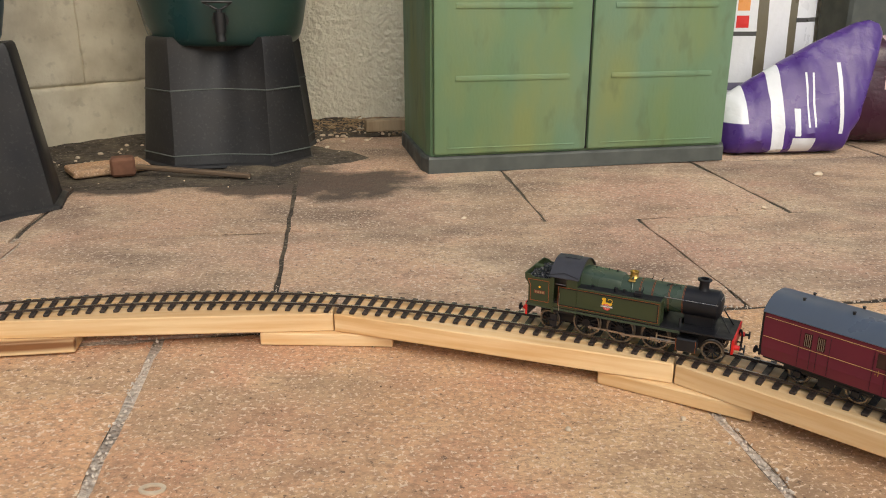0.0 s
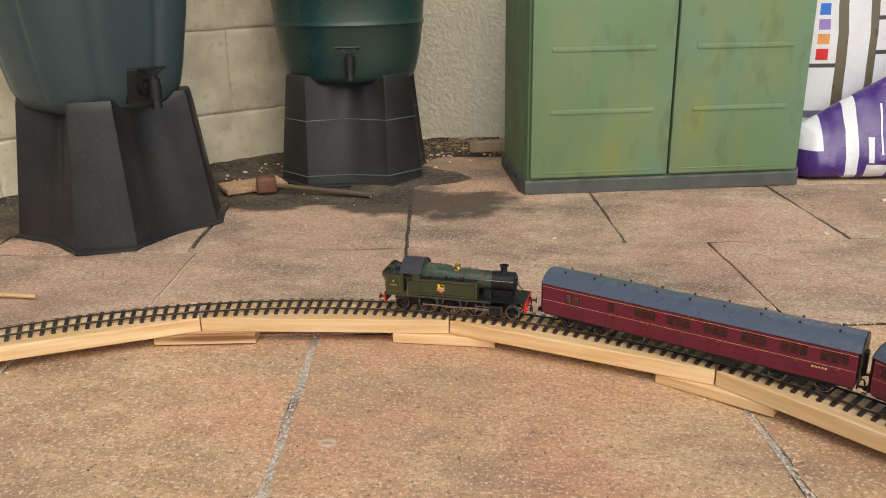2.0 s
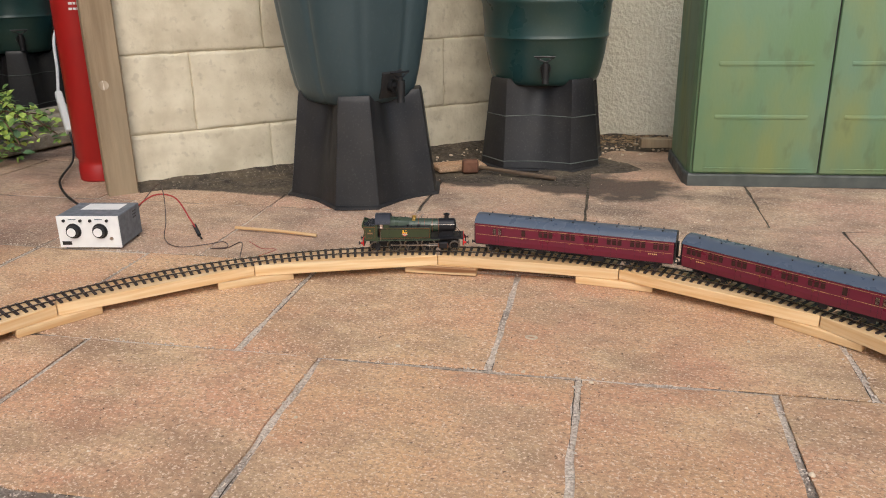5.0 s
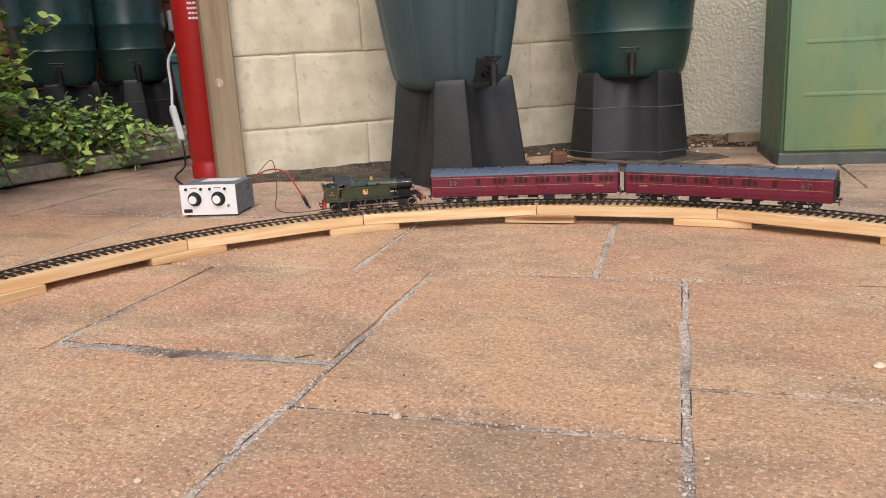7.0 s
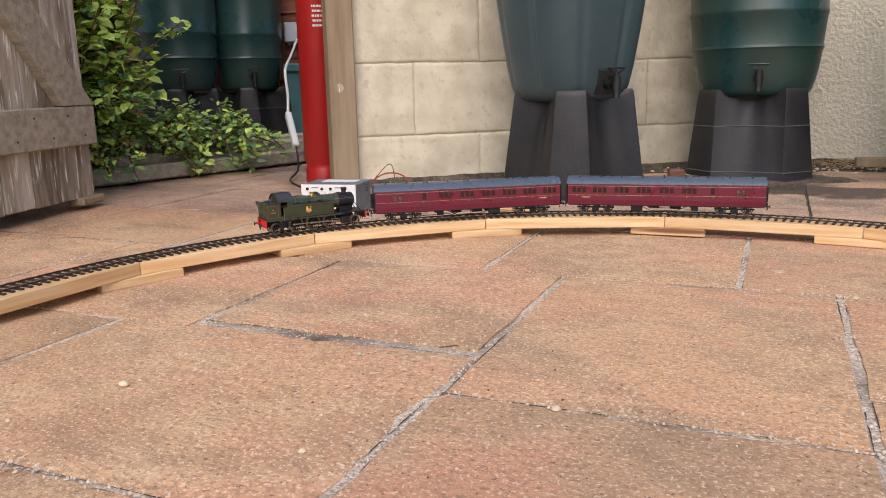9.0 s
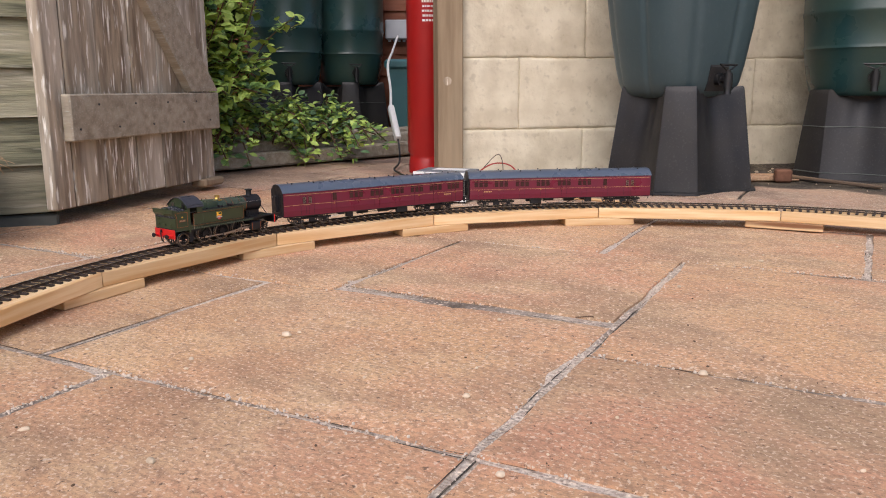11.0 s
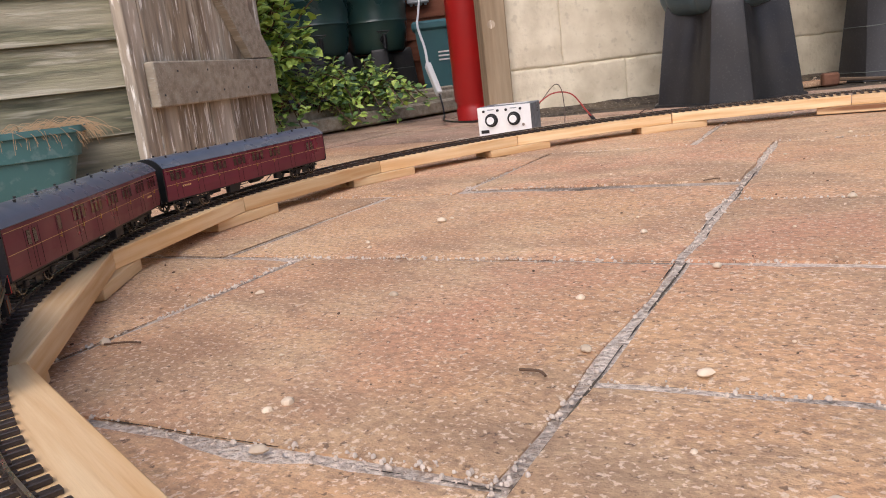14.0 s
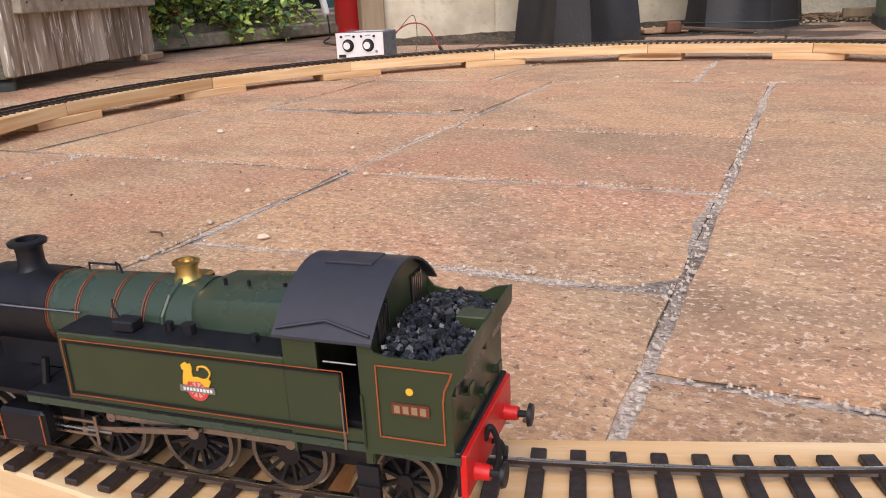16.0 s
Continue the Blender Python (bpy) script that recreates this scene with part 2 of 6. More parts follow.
M_ROOFBLACK = material("cab_roof_black", (0.035, 0.036, 0.045), (0.025, 0.026, 0.034), 60, 0.5, 0.55)
M_STEEL = material("polished_steel", (0.45, 0.41, 0.37), (0.28, 0.25, 0.22), 80, 0.5, 0.34, metal=1.0)
M_TYRE = material("tyre_steel", (0.24, 0.21, 0.18), (0.14, 0.12, 0.10), 80, 0.5, 0.35, metal=0.9)
M_BRASS = material("brass", (0.60, 0.40, 0.12), (0.42, 0.27, 0.07), 80, 0.5, 0.40, metal=1.0)
M_ORANGE = material("orange_lining", (0.33, 0.085, 0.022), (0.27, 0.07, 0.02), 80, 0.3, 0.5)
M_COAL = material("coal", (0.014, 0.015, 0.018), (0.05, 0.055, 0.065), 250, 0.6, 0.22)
M_MAROON = material("maroon_coach_paint", (0.140, 0.010, 0.030), (0.115, 0.009, 0.025), 20, 0.5, 0.38)
M_ROOF = material("coach_roof_grey", (0.080, 0.100, 0.135), (0.065, 0.082, 0.112), 20, 0.6, 0.34)
M_GLASS = material("dark_window_glass", (0.040, 0.014, 0.014), (0.022, 0.010, 0.010), 60, 0.8, 0.10)
M_CREAMLINE = material("straw_lining", (0.62, 0.40, 0.16), (0.50, 0.32, 0.12), 80, 0.3, 0.5)
M_YELLOW = material("yellow_transfer", (0.80, 0.46, 0.03), (0.70, 0.38, 0.02), 80, 0.3, 0.5)
M_STONE = material("pale_gravel", (0.72, 0.59, 0.43), (0.52, 0.40, 0.27), 60, 0.6, 0.8, 0.001, 150, vary=0.2)


# ---- mesh helpers ----
def box(bm, x0, x1, y0, y1, z0, z1, bevel=0.0, m=None, seg=1):
    vs = [bm.verts.new((x, y, z)) for z in (z0, z1) for y in (y0, y1) for x in (x0, x1)]
    fs = [bm.faces.new([vs[i] for i in q]) for q in ((0, 2, 3, 1), (4, 5, 7, 6), (0, 1, 5, 4), (2, 6, 7, 3), (0, 4, 6, 2), (1, 3, 7, 5))]
    if bevel:
        es = list({e for f in fs for e in f.edges})
        r = bmesh.ops.bevel(bm, geom=es, offset=bevel, segments=seg, affect="EDGES", profile=0.5)
        vs = list({v for f in r["faces"] for v in f.verts} | {v for v in vs if v.is_valid})
    if m is not None:
        for v in vs:
            v.co = m @ v.co
    return vs


def cyl(bm, a, b, r0, r1=None, n=16, caps=True):
    a, b = Vector(a), Vector(b)
    r1 = r0 if r1 is None else r1
    q = (b - a).to_track_quat("Z", "Y")
    rings = [[p + q @ Vector((r * math.cos(2 * math.pi * i / n), r * math.sin(2 * math.pi * i / n), 0)) for i in range(n)] for p, r in ((a, r0), (b, r1))]
    return loft(bm, rings, caps)


def loft(bm, rings, caps=True, closed=True, loop=False):
    vs = [[bm.verts.new(p) for p in r] for r in rings]
    n = len(vs[0])
    pairs = list(zip(vs, vs[1:])) + ([(vs[-1], vs[0])] if loop else [])
    for r, s in pairs:
        for i in range(n if closed else n - 1):
            j = (i + 1) % n
            bm.faces.new((r[i], r[j], s[j], s[i]))
    if caps and not loop:
        bm.faces.new(vs[0][::-1])
        bm.faces.new(vs[-1])
    return [v for r in vs for v in r]


def tube(bm, pts, r, n=8):
    pts = [Vector(p) for p in pts]
    rings = []
    for i, p in enumerate(pts):
        d = (pts[min(i + 1, len(pts) - 1)] - pts[max(i - 1, 0)]).normalized()
        q = d.to_track_quat("Z", "Y")
        rings.append([p + q @ Vector((r * math.cos(2 * math.pi * k / n), r * math.sin(2 * math.pi * k / n), 0)) for k in range(n)])
    return loft(bm, rings)


def spline(pts, n=8):
    pts = [Vector(p) for p in pts]
    out = []
    for i in range(len(pts) - 1):
        p0, p1, p2, p3 = pts[max(i - 1, 0)], pts[i], pts[i + 1], pts[min(i + 2, len(pts) - 1)]
        for k in range(n):
            t = k / n
            out.append(0.5 * ((2 * p1) + (p2 - p0) * t + (2 * p0 - 5 * p1 + 4 * p2 - p3) * t * t + (3 * p1 - p0 - 3 * p2 + p3) * t ** 3))
    return out + [pts[-1]]


def mesh_of(bm, name, mat, smooth=False):
    bmesh.ops.recalc_face_normals(bm, faces=bm.faces)
    me = bpy.data.meshes.new(name)
    bm.to_mesh(me)
    bm.free()
    me.materials.append(mat)
    if smooth:
        me.shade_smooth()
        me.set_sharp_from_angle(angle=radians(35))
    return me


def part(name, bm, mat, parent=None, label="", smooth=False):
    ob = new(name, mesh_of(bm, name, mat, smooth))
    ob.parent = parent
    if label:
        ob["label"] = label
    return ob


def thing(name, label, category, m=None, group="", kind=""):
    ob = new(name)
    ob.empty_display_size = 0.02
    if m is not None:
        ob.matrix_basis = m
    return tagged(ob, label, category, group, kind)


def new_bm():
    return bmesh.new()


# ---- ground and paving ----
CU, SU = math.cos(radians(6.3)), math.sin(radians(6.3))


def rise(x, y):
    r = math.hypot(x, y)
    k = min(1.0, max(0.0, (r - 1.1) / 1.0))
    return 0.004 * k * k * (3 - 2 * k)


def uv_to_xy(u, v):
    return u * CU - v * SU, u * SU + v * CU


bm = new_bm()
steps = [-60, -20, -8, -5] + [-4 + 0.25 * i for i in range(33)] + [5, 8, 20, 60]
grid = {}
for i, u in enumerate(steps):
    for j, v in enumerate(steps):
        x, y = u, v
        grid[i, j] = bm.verts.new((x, y, rise(x, y) - 0.0040))
for i in range(len(steps) - 1):
    for j in range(len(steps) - 1):
        bm.faces.new((grid[i, j], grid[i + 1, j], grid[i + 1, j + 1], grid[i, j + 1]))
ground = part("ground", bm, M_MORTAR)
ground.data.materials.append(M_SOIL)
ground.data.materials.append(M_SLAB)
for f in ground.data.polygons:
    if f.center.y > 1.55 or (f.center.x > 0.1 and f.center.y > 1.0):
        f.material_index = 1
    elif max(abs(f.center.x), abs(f.center.y)) > 2.3 or f.center.y < -1.9:
        f.material_index = 2
tagged(ground, "grey cement mortar bed between the paving slabs", "ground", kind="structure")

pavement = thing("pavement", "orange sandstone paving slabs with rough cement joints", "paving", kind="structure")
SLABS = [
    (-0.262, 0.211, -0.04, 0.572), (-0.262, 0.211, -0.36, -0.04), (-0.262, 0.211, -0.67, -0.36), (-0.262, 0.211, -1.12, -0.67), (-0.262, 0.211, -1.6, -1.12),
    (-0.742, -0.262, 0.115, 0.572), (-0.88, -0.262, -0.36, 0.10), (-0.742, -0.262, -0.81, -0.36), (-0.742, -0.262, -1.27, -0.81), (-0.742, -0.262, -1.75, -1.27),
    (-1.33, -0.88, -0.36, 0.08), (-1.22, -0.742, 0.08, 0.572), (-1.22, -0.742, -0.81, -0.36), (-1.22, -0.742, -1.27, -0.81),
    (0.211, 0.532, 0.10, 0.572), (0.532, 1.0, 0.10, 0.572), (0.211, 0.70, -0.357, 0.10), (0.211, 0.66, -0.805, -0.357), (0.211, 0.70, -1.26, -0.805),
    (0.70, 1.18, -0.357, 0.10), (0.66, 1.18, -0.805, -0.357), (0.70, 1.18, -1.26, -0.805), (0.211, 0.70, -1.75, -1.26), (0.70, 1.18, -1.75, -1.26),
    (-1.22, -0.90, 0.572, 1.06), (-0.90, -0.432, 0.572, 1.06), (-0.432, 0.052, 0.572, 1.06), (0.052, 0.692, 0.572, 1.06), (0.692, 1.2, 0.572, 1.06), (1.0, 1.48, 0.10, 0.572),
    (-1.73, -1.22, 1.06, 1.51), (-1.22, -0.765, 1.06, 1.51), (-0.765, -0.28, 1.06, 1.51), (-0.28, 0.192, 1.06, 1.51), (0.192, 0.872, 1.06, 1.51), (0.872, 1.48, 1.06, 1.51),
    (-0.765, -0.30, 1.51, 1.90), (-0.30, 0.192, 1.51, 1.88), (0.192, 0.69, 1.51, 2.0), (0.69, 1.2, 1.51, 2.0), (1.2, 1.75, 1.51, 2.0), (-1.35, -0.765, 1.51, 1.66),
    (-1.73, -1.22, 0.60, 1.06), (-1.75, -1.33, 0.08, 0.60), (-1.33, -1.22, 0.08, 0.60), (-1.75, -1.33, -0.36, 0.08), (-1.70, -1.22, -0.81, -0.36), (-1.70, -1.22, -1.27, -0.81),
    (-2.2, -1.73, 1.06, 1.51), (-2.2, -1.73, 0.60, 1.06), (-2.2, -1.75, 0.08, 0.60), (-2.2, -1.75, -0.36, 0.08), (-2.2, -1.70, -0.81, -0.36), (-1.9, -1.35, 1.51, 2.0), (-2.4, -1.9, 1.51, 2.0),
    (-1.75, -1.3, 2.0, 2.45), (-2.2, -1.75, 2.0, 2.45), (-2.65, -2.2, 2.0, 2.5), (-2.65, -2.2, 1.06, 1.51), (-2.65, -2.2, 0.60, 1.06), (-2.0, -1.5, 2.45, 3.0), (-2.5, -2.0, 2.5, 3.0),
    (1.2, 1.75, 0.572, 1.06), (1.48, 2.0, 0.10, 0.572), (1.48, 2.0, 1.06, 1.51), (1.18, 1.66, -0.357, 0.10), (1.18, 1.66, -0.805, -0.357), (0.192, 0.69, 2.0, 2.45), (0.69, 1.2, 2.0, 2.45),
    (1.2, 1.75, 2.0, 2.45), (1.75, 2.3, 1.51, 2.0), (1.75, 2.3, 2.0, 2.45), (1.18, 1.66, -1.26, -0.805), (-1.70, -1.22, -1.75, -1.27), (-1.22, -0.742, -1.75, -1.27),
]


def slab(u0, u1, v0, v1, k):
    rnd = random.Random(k)
    gu, gv = rnd.uniform(0.0055, 0.0075), rnd.uniform(0.0042, 0.0064)
    if v0 > 1.03:
        gu, gv = gu * 0.6, gv * 0.7
    u0, u1, v0, v1 = u0 + gu, u1 - gu, v0 + gv, v1 - gv
    nu, nv = max(4, round((u1 - u0) / 0.03)), max(4, round((v1 - v0) / 0.03))
    bm = new_bm()
    off, tx, ty = rnd.uniform(-0.0015, 0.0015), rnd.uniform(-0.003, 0.003), rnd.uniform(-0.003, 0.003)
    rows = []
    for j in range(-1, nv + 2):
        row = []
        for i in range(-1, nu + 2):
            ii, jj = min(max(i, 0), nu), min(max(j, 0), nv)
            u, v = u0 + (u1 - u0) * ii / nu, v0 + (v1 - v0) * jj / nv
            edge = ii in (0, nu) or jj in (0, nv)
            w = 0.0042 if edge else 0.0
            nx = noise.noise((u * 14, v * 14, k * 3.1)) * w + noise.noise((u * 45, v * 45, k * 1.7)) * w * 0.5
            ny = noise.noise((u * 14, v * 14, k * 3.1 + 50)) * w + noise.noise((u * 45, v * 45, k * 1.7 + 9)) * w * 0.5
            x, y = uv_to_xy(u + nx, v + ny)
            z = rise(x, y) + off + tx * (u - u0) + ty * (v - v0) + noise.noise((u * 6, v * 6, k)) * 0.0016 + noise.noise((u * 22, v * 22, k)) * 0.0007
            if edge:
                z -= 0.002
            if i in (-1, nu + 1) or j in (-1, nv + 1):
                z -= 0.03
            row.append(bm.verts.new((x, y, z)))
        rows.append(row)
    for a, b in zip(rows, rows[1:]):
        for i in range(len(a) - 1):
            bm.faces.new((a[i], a[i + 1], b[i + 1], b[i]))
    part("slab", bm, M_SLABDAMP if v0 > 1.03 else M_SLAB, pavement, smooth=True)


# ---- walls ----
CORNER = Vector((-0.33, 2.62, 0))
LEFT_END = Vector((-1.450, 1.473, 0))
RIGHT_DIR = Vector((math.cos(radians(9)), math.sin(radians(9)), 0))


def wall_frame(a, b):
    d = (b - a).normalized()
    n = Vector((d.y, -d.x, 0))
    return Matrix(((d.x, n.x, 0, a.x), (d.y, n.y, 0, a.y), (0, 0, 1, 0), (0, 0, 0, 1))), (b - a).length


mw, wl = wall_frame(LEFT_END, CORNER)
wall_w = thing("wall_west", "cream painted concrete block garden wall", "wall", mw, kind="structure")
bm = new_bm()
box(bm, 0, wl, -0.2, -0.0072, -0.05, 2.3)
part("core", bm, M_CREAM, wall_w)
rnd = random.Random(5)
for c in range(10):
    z0 = -0.074 + 0.256 * c
    x = -0.006 if c % 2 == 0 else -0.257
    while x < wl:
        x0, x1 = max(x, 0.0), min(x + 0.472, wl)
        if x1 - x0 > 0.03:
            bm = new_bm()
            xs = [x0, x0 + 0.003, x0 + 0.008] + [x0 + 0.015 + (x1 - x0 - 0.03) * k / 14 for k in range(15)] + [x1 - 0.008, x1 - 0.003, x1]
            zs = [z0, z0 + 0.003, z0 + 0.008] + [z0 + 0.015 + 0.226 * k / 8 for k in range(9)] + [z0 + 0.248, z0 + 0.253, z0 + 0.256]
            rows = []
            for pz in zs:
                row = []
                for px in xs:
                    ez, ex = min(pz - z0, z0 + 0.256 - pz), min(px - x0, x1 - px)
                    worn = max(0.0, 0.5 + 1.1 * noise.noise((px * 5 + 3, pz * 5, 31)))
                    dz, dx = max(0.0, 1 - ez / 0.0085), max(0.0, 1 - ex / 0.0085)
                    py = noise.noise((px * 7, pz * 7, c)) * 0.0016 + noise.noise((px * 32, pz * 32, c)) * 0.0007
                    py -= max(dz * (0.0022 + 0.0052 * worn), dx * (0.0010 + 0.0026 * worn))
                    rough_edge = 0.0045 * max(dz, dx)
                    row.append(bm.verts.new((px + noise.noise((px * 26, pz * 26, 3)) * rough_edge * (0 < px < wl), max(py, -0.0070) if min(ez, ex) > 0 else -0.0085, pz + noise.noise((px * 26, pz * 26, 8)) * rough_edge)))
                rows.append(row)
            for a, b in zip(rows, rows[1:]):
                for i in range(len(a) - 1):
                    bm.faces.new((a[i], a[i + 1], b[i + 1], b[i]))
            part("block", bm, M_CREAM, wall_w, smooth=True)
        x += 0.472
mw2, wl2 = wall_frame(CORNER, CORNER + RIGHT_DIR * 4.0)
bm = new_bm()
rows = []
for j in range(24):
    row = []
    for i in range(81):
        px, pz = 4.0 * i / 80, -0.05 + 2.35 * j / 23
        row.append(bm.verts.new((px, noise.noise((px * 5, pz * 5, 2)) * 0.006, pz)))
    rows.append(row)
for a, b in zip(rows, rows[1:]):
    for i in range(len(a) - 1):
        bm.faces.new((a[i], a[i + 1], b[i + 1], b[i]))
box(bm, 0, 4.0, -0.25, -0.015, -0.05, 2.3)
wall_n = part("wall_north", bm, M_RENDER, smooth=True)
wall_n.matrix_basis = mw2
tagged(wall_n, "cream roughcast rendered house wall", "wall", kind="structure")


# ---- the track ----
R = 1.080
TOP = 0.042
RAIL = TOP + 0.0072
JOINTS = [57.7, 80.8, 103.8, 127.1, 149.9, 171.5, 193.5, 214.6, 238.3, 261.0, 283.5, 304.0, 326.5, 349.0, 371.5, 394.5, 417.7]


# the ring is drawn in a little on one side: degrees and metres
OVAL = ((0, -0.018), (20, 0.0), (195, 0.0), (207, 0.005), (232, 0.005), (240, -0.003), (250, -0.011), (259, -0.025), (265, -0.035), (270, -0.044), (278, -0.052), (288, -0.057), (296, -0.064), (312, -0.068), (340, -0.042), (360, -0.018))


def ring(a, r=R):
    r += float(np.interp(a % 360, [p[0] for p in OVAL], [p[1] for p in OVAL]))
    return Vector((r * math.cos(radians(a)), r * math.sin(radians(a)), 0))


def heading(a):
    d = ring(a + 2) - ring(a - 2)
    return math.degrees(math.atan2(d.y, d.x))


def board_frame(a, b):
    d = (b - a).normalized()
    out = Vector((d.y, -d.x, 0))
    mid = (a + b) / 2
    if out.dot(mid) < 0:
        out = -out
    L = (b - a).length
    m = Matrix(((d.x, out.x, 0, mid.x), (d.y, out.y, 0, mid.y), (0, 0, 1, 0), (0, 0, 0, 1)))
    return L, m


def boards():
    rnd = random.Random(3)
    for k in range(16):
        a, b = (ring(j, 1.050 - (0.012 if 230 < j < 266 else 0.0)) for j in JOINTS[k:k + 2])
        L, m = board_frame(a, b)
        bm = new_bm()
        dz = rnd.uniform(-0.0006, 0.0006)
        box(bm, -L / 2 + 0.0008, L / 2 - 0.0008, -0.001 + rnd.uniform(-0.001, 0.001), 0.077, 0.0178, TOP + dz, 0.0012)
        ob = part("board", bm, M_PINE)
        ob.matrix_basis = m
        tagged(ob, "pale planed pine board carrying model railway track", "wooden board", "ring of boards")
    for k in range(16):
        a0 = JOINTS[k] + rnd.uniform(-0.5, 0.5)
        p = ring(a0, 1.030 + rnd.uniform(0, 0.010))
        d = ring(a0 + 90, 1.0)
        out = ring(a0, 1.0)
        tw = radians(rnd.uniform(-7, 7))
        d2 = d * math.cos(tw) + out * math.sin(tw)
        o2 = out * math.cos(tw) - d * math.sin(tw)
        m = Matrix(((d2.x, o2.x, 0, p.x), (d2.y, o2.y, 0, p.y), (0, 0, 1, 0.0), (0, 0, 0, 1)))
        bm = new_bm()
        box(bm, -0.085, 0.085, 0, 0.078, 0.0008, 0.0174, 0.0012)
        ob = part("packing_block", bm, M_PINE)
        ob.matrix_basis = m
        tagged(ob, "short pine offcut packing up the board joint", "wooden block", "packing blocks under the boards")


boards()
track = thing("railway_track", "curved model railway track with dark sleepers and metal rails", "model track")


def sleeper_bm(bm, m=None):
    vs = box(bm, -0.0032, 0.0032, -0.031, 0.031, TOP + 0.0004, TOP + 0.0036, 0.0005)
    for s in (-0.0168, 0.0168):
        vs += box(bm, -0.0025, 0.0025, s - 0.0035, s + 0.0035, TOP + 0.0033, TOP + 0.0050)
    if m is not None:
        for v in vs:
            v.co = m @ v.co


bm = new_bm()
sleeper_bm(bm)
sleeper_mesh = mesh_of(bm, "sleeper", M_SLEEPER)
COUNT = 392
bm_rest = new_bm()


def sleepers():
    for i in range(COUNT):
        a = 40 + 360 * i / COUNT
        p = ring(a)
        m = Matrix.Translation(p) @ Matrix.Rotation(radians(heading(a)), 4, "Z")
        if i < 296:
            ob = new("sleeper", sleeper_mesh)
            ob.parent, ob.matrix_basis = track, m
        else:
            sleeper_bm(bm_rest, m)


for r in (R - 0.0166, R + 0.0166):
    for nm, mat, prof in (("rail", M_RAIL, ((-0.0016, 0.0040), (0.0016, 0.0040), (0.0007, 0.0048), (0.0007, 0.0058), (0.0011, 0.0062), (0.0011, 0.0068), (-0.0011, 0.0068), (-0.0011, 0.0062), (-0.0007, 0.0058), (-0.0007, 0.0048))),
                          ("railhead", M_RAILTOP, ((-0.00105, 0.0066), (0.00105, 0.0066), (0.00105, 0.0070), (0.0006, 0.0072), (-0.0006, 0.0072), (-0.00105, 0.0070)))):
        bm = new_bm()
        loft(bm, [[ring(360 * i / 360, r + dr) + Vector((0, 0, TOP + dz)) for dr, dz in prof] for i in range(360)], loop=True)
        part(nm, bm, mat, track, smooth=True)


# ---- the train: engine, x to the chimney, z = 0 at the top of the rails ----
def emblem(parent, side):
    y0, cx, cz = side * 0.0310, -0.0200, 0.0456

    def plate(name, pts, mat, lift, label=""):
        bm = new_bm()
        loft(bm, [[(cx + side * h, y0, cz + v) for h, v in pts], [(cx + side * h, y0 + side * lift, cz + v) for h, v in pts]])
        return part(name, bm, mat, parent, label)

    def disc(r, n=20):
        return [(r * math.cos(6.2832 * i / n), r * math.sin(6.2832 * i / n)) for i in range(n)]

    plate("emblem_wheel", disc(0.0044), M_EMRED, 0.00030)
    plate("emblem_wheel", disc(0.0031), M_PALEPINK, 0.00034)
    for k in range(8):
        c, n = math.cos(0.7854 * k), math.sin(0.7854 * k)
        plate("emblem_spoke", [(0.0010 * c - 0.0004 * n, 0.0010 * n + 0.0004 * c), (0.0032 * c - 0.0004 * n, 0.0032 * n + 0.0004 * c), (0.0032 * c + 0.0004 * n, 0.0032 * n - 0.0004 * c), (0.0010 * c + 0.0004 * n, 0.0010 * n - 0.0004 * c)], M_EMRED, 0.00038)
    plate("emblem_band", [(-0.0072, -0.0011), (0.0072, -0.0011), (0.0072, 0.0013), (-0.0072, 0.0013)], M_DULLGREY, 0.00042)
    for k in range(9):
        h = -0.0062 + 0.00138 * k
        plate("band_bar", [(h, -0.0005), (h + 0.0009, -0.0005), (h + 0.0009, 0.0007), (h, 0.0007)], M_WHITE, 0.00050)
    plate("emblem_beast", [(-0.0050, 0.0016), (-0.0062, 0.0040), (-0.0048, 0.0052), (-0.0030, 0.0046), (-0.0006, 0.0052), (0.0012, 0.0050), (0.0014, 0.0068), (0.0010, 0.0084), (0.0016, 0.0104), (0.0026, 0.0098), (0.0038, 0.0106), (0.0046, 0.0100),
                           (0.0056, 0.0092), (0.0054, 0.0078), (0.0046, 0.0072), (0.0052, 0.0054), (0.0056, 0.0030), (0.0058, 0.0016), (0.0040, 0.0016), (0.0036, 0.0030), (-0.0014, 0.0034), (-0.0034, 0.0016)], M_YELLOW, 0.00036)
    bm = new_bm()
    tube(bm, spline([(cx + side * h, y0 + side * 0.0002, cz + v) for h, v in ((-0.0050, 0.0050), (-0.0062, 0.0072), (-0.0046, 0.0094), (-0.0018, 0.0092), (-0.0012, 0.0078))], 5), 0.00042, 5)
    part("emblem_tail", bm, M_YELLOW, parent)


def outline(bm, x0, x1, z0, z1, y, side, w=0.0007, x2=None):
    """A thin painted line round a panel."""
    d = side * 0.00025
    for a, b, c, e in ((x0, x1, z0, z0 + w), (x0, x1, z1 - w, z1), (x0, x0 + w, z0, z1), (x1 - w, x1, z0, z1)):
        box(bm, a, b, min(y, y + d), max(y, y + d), c, e)


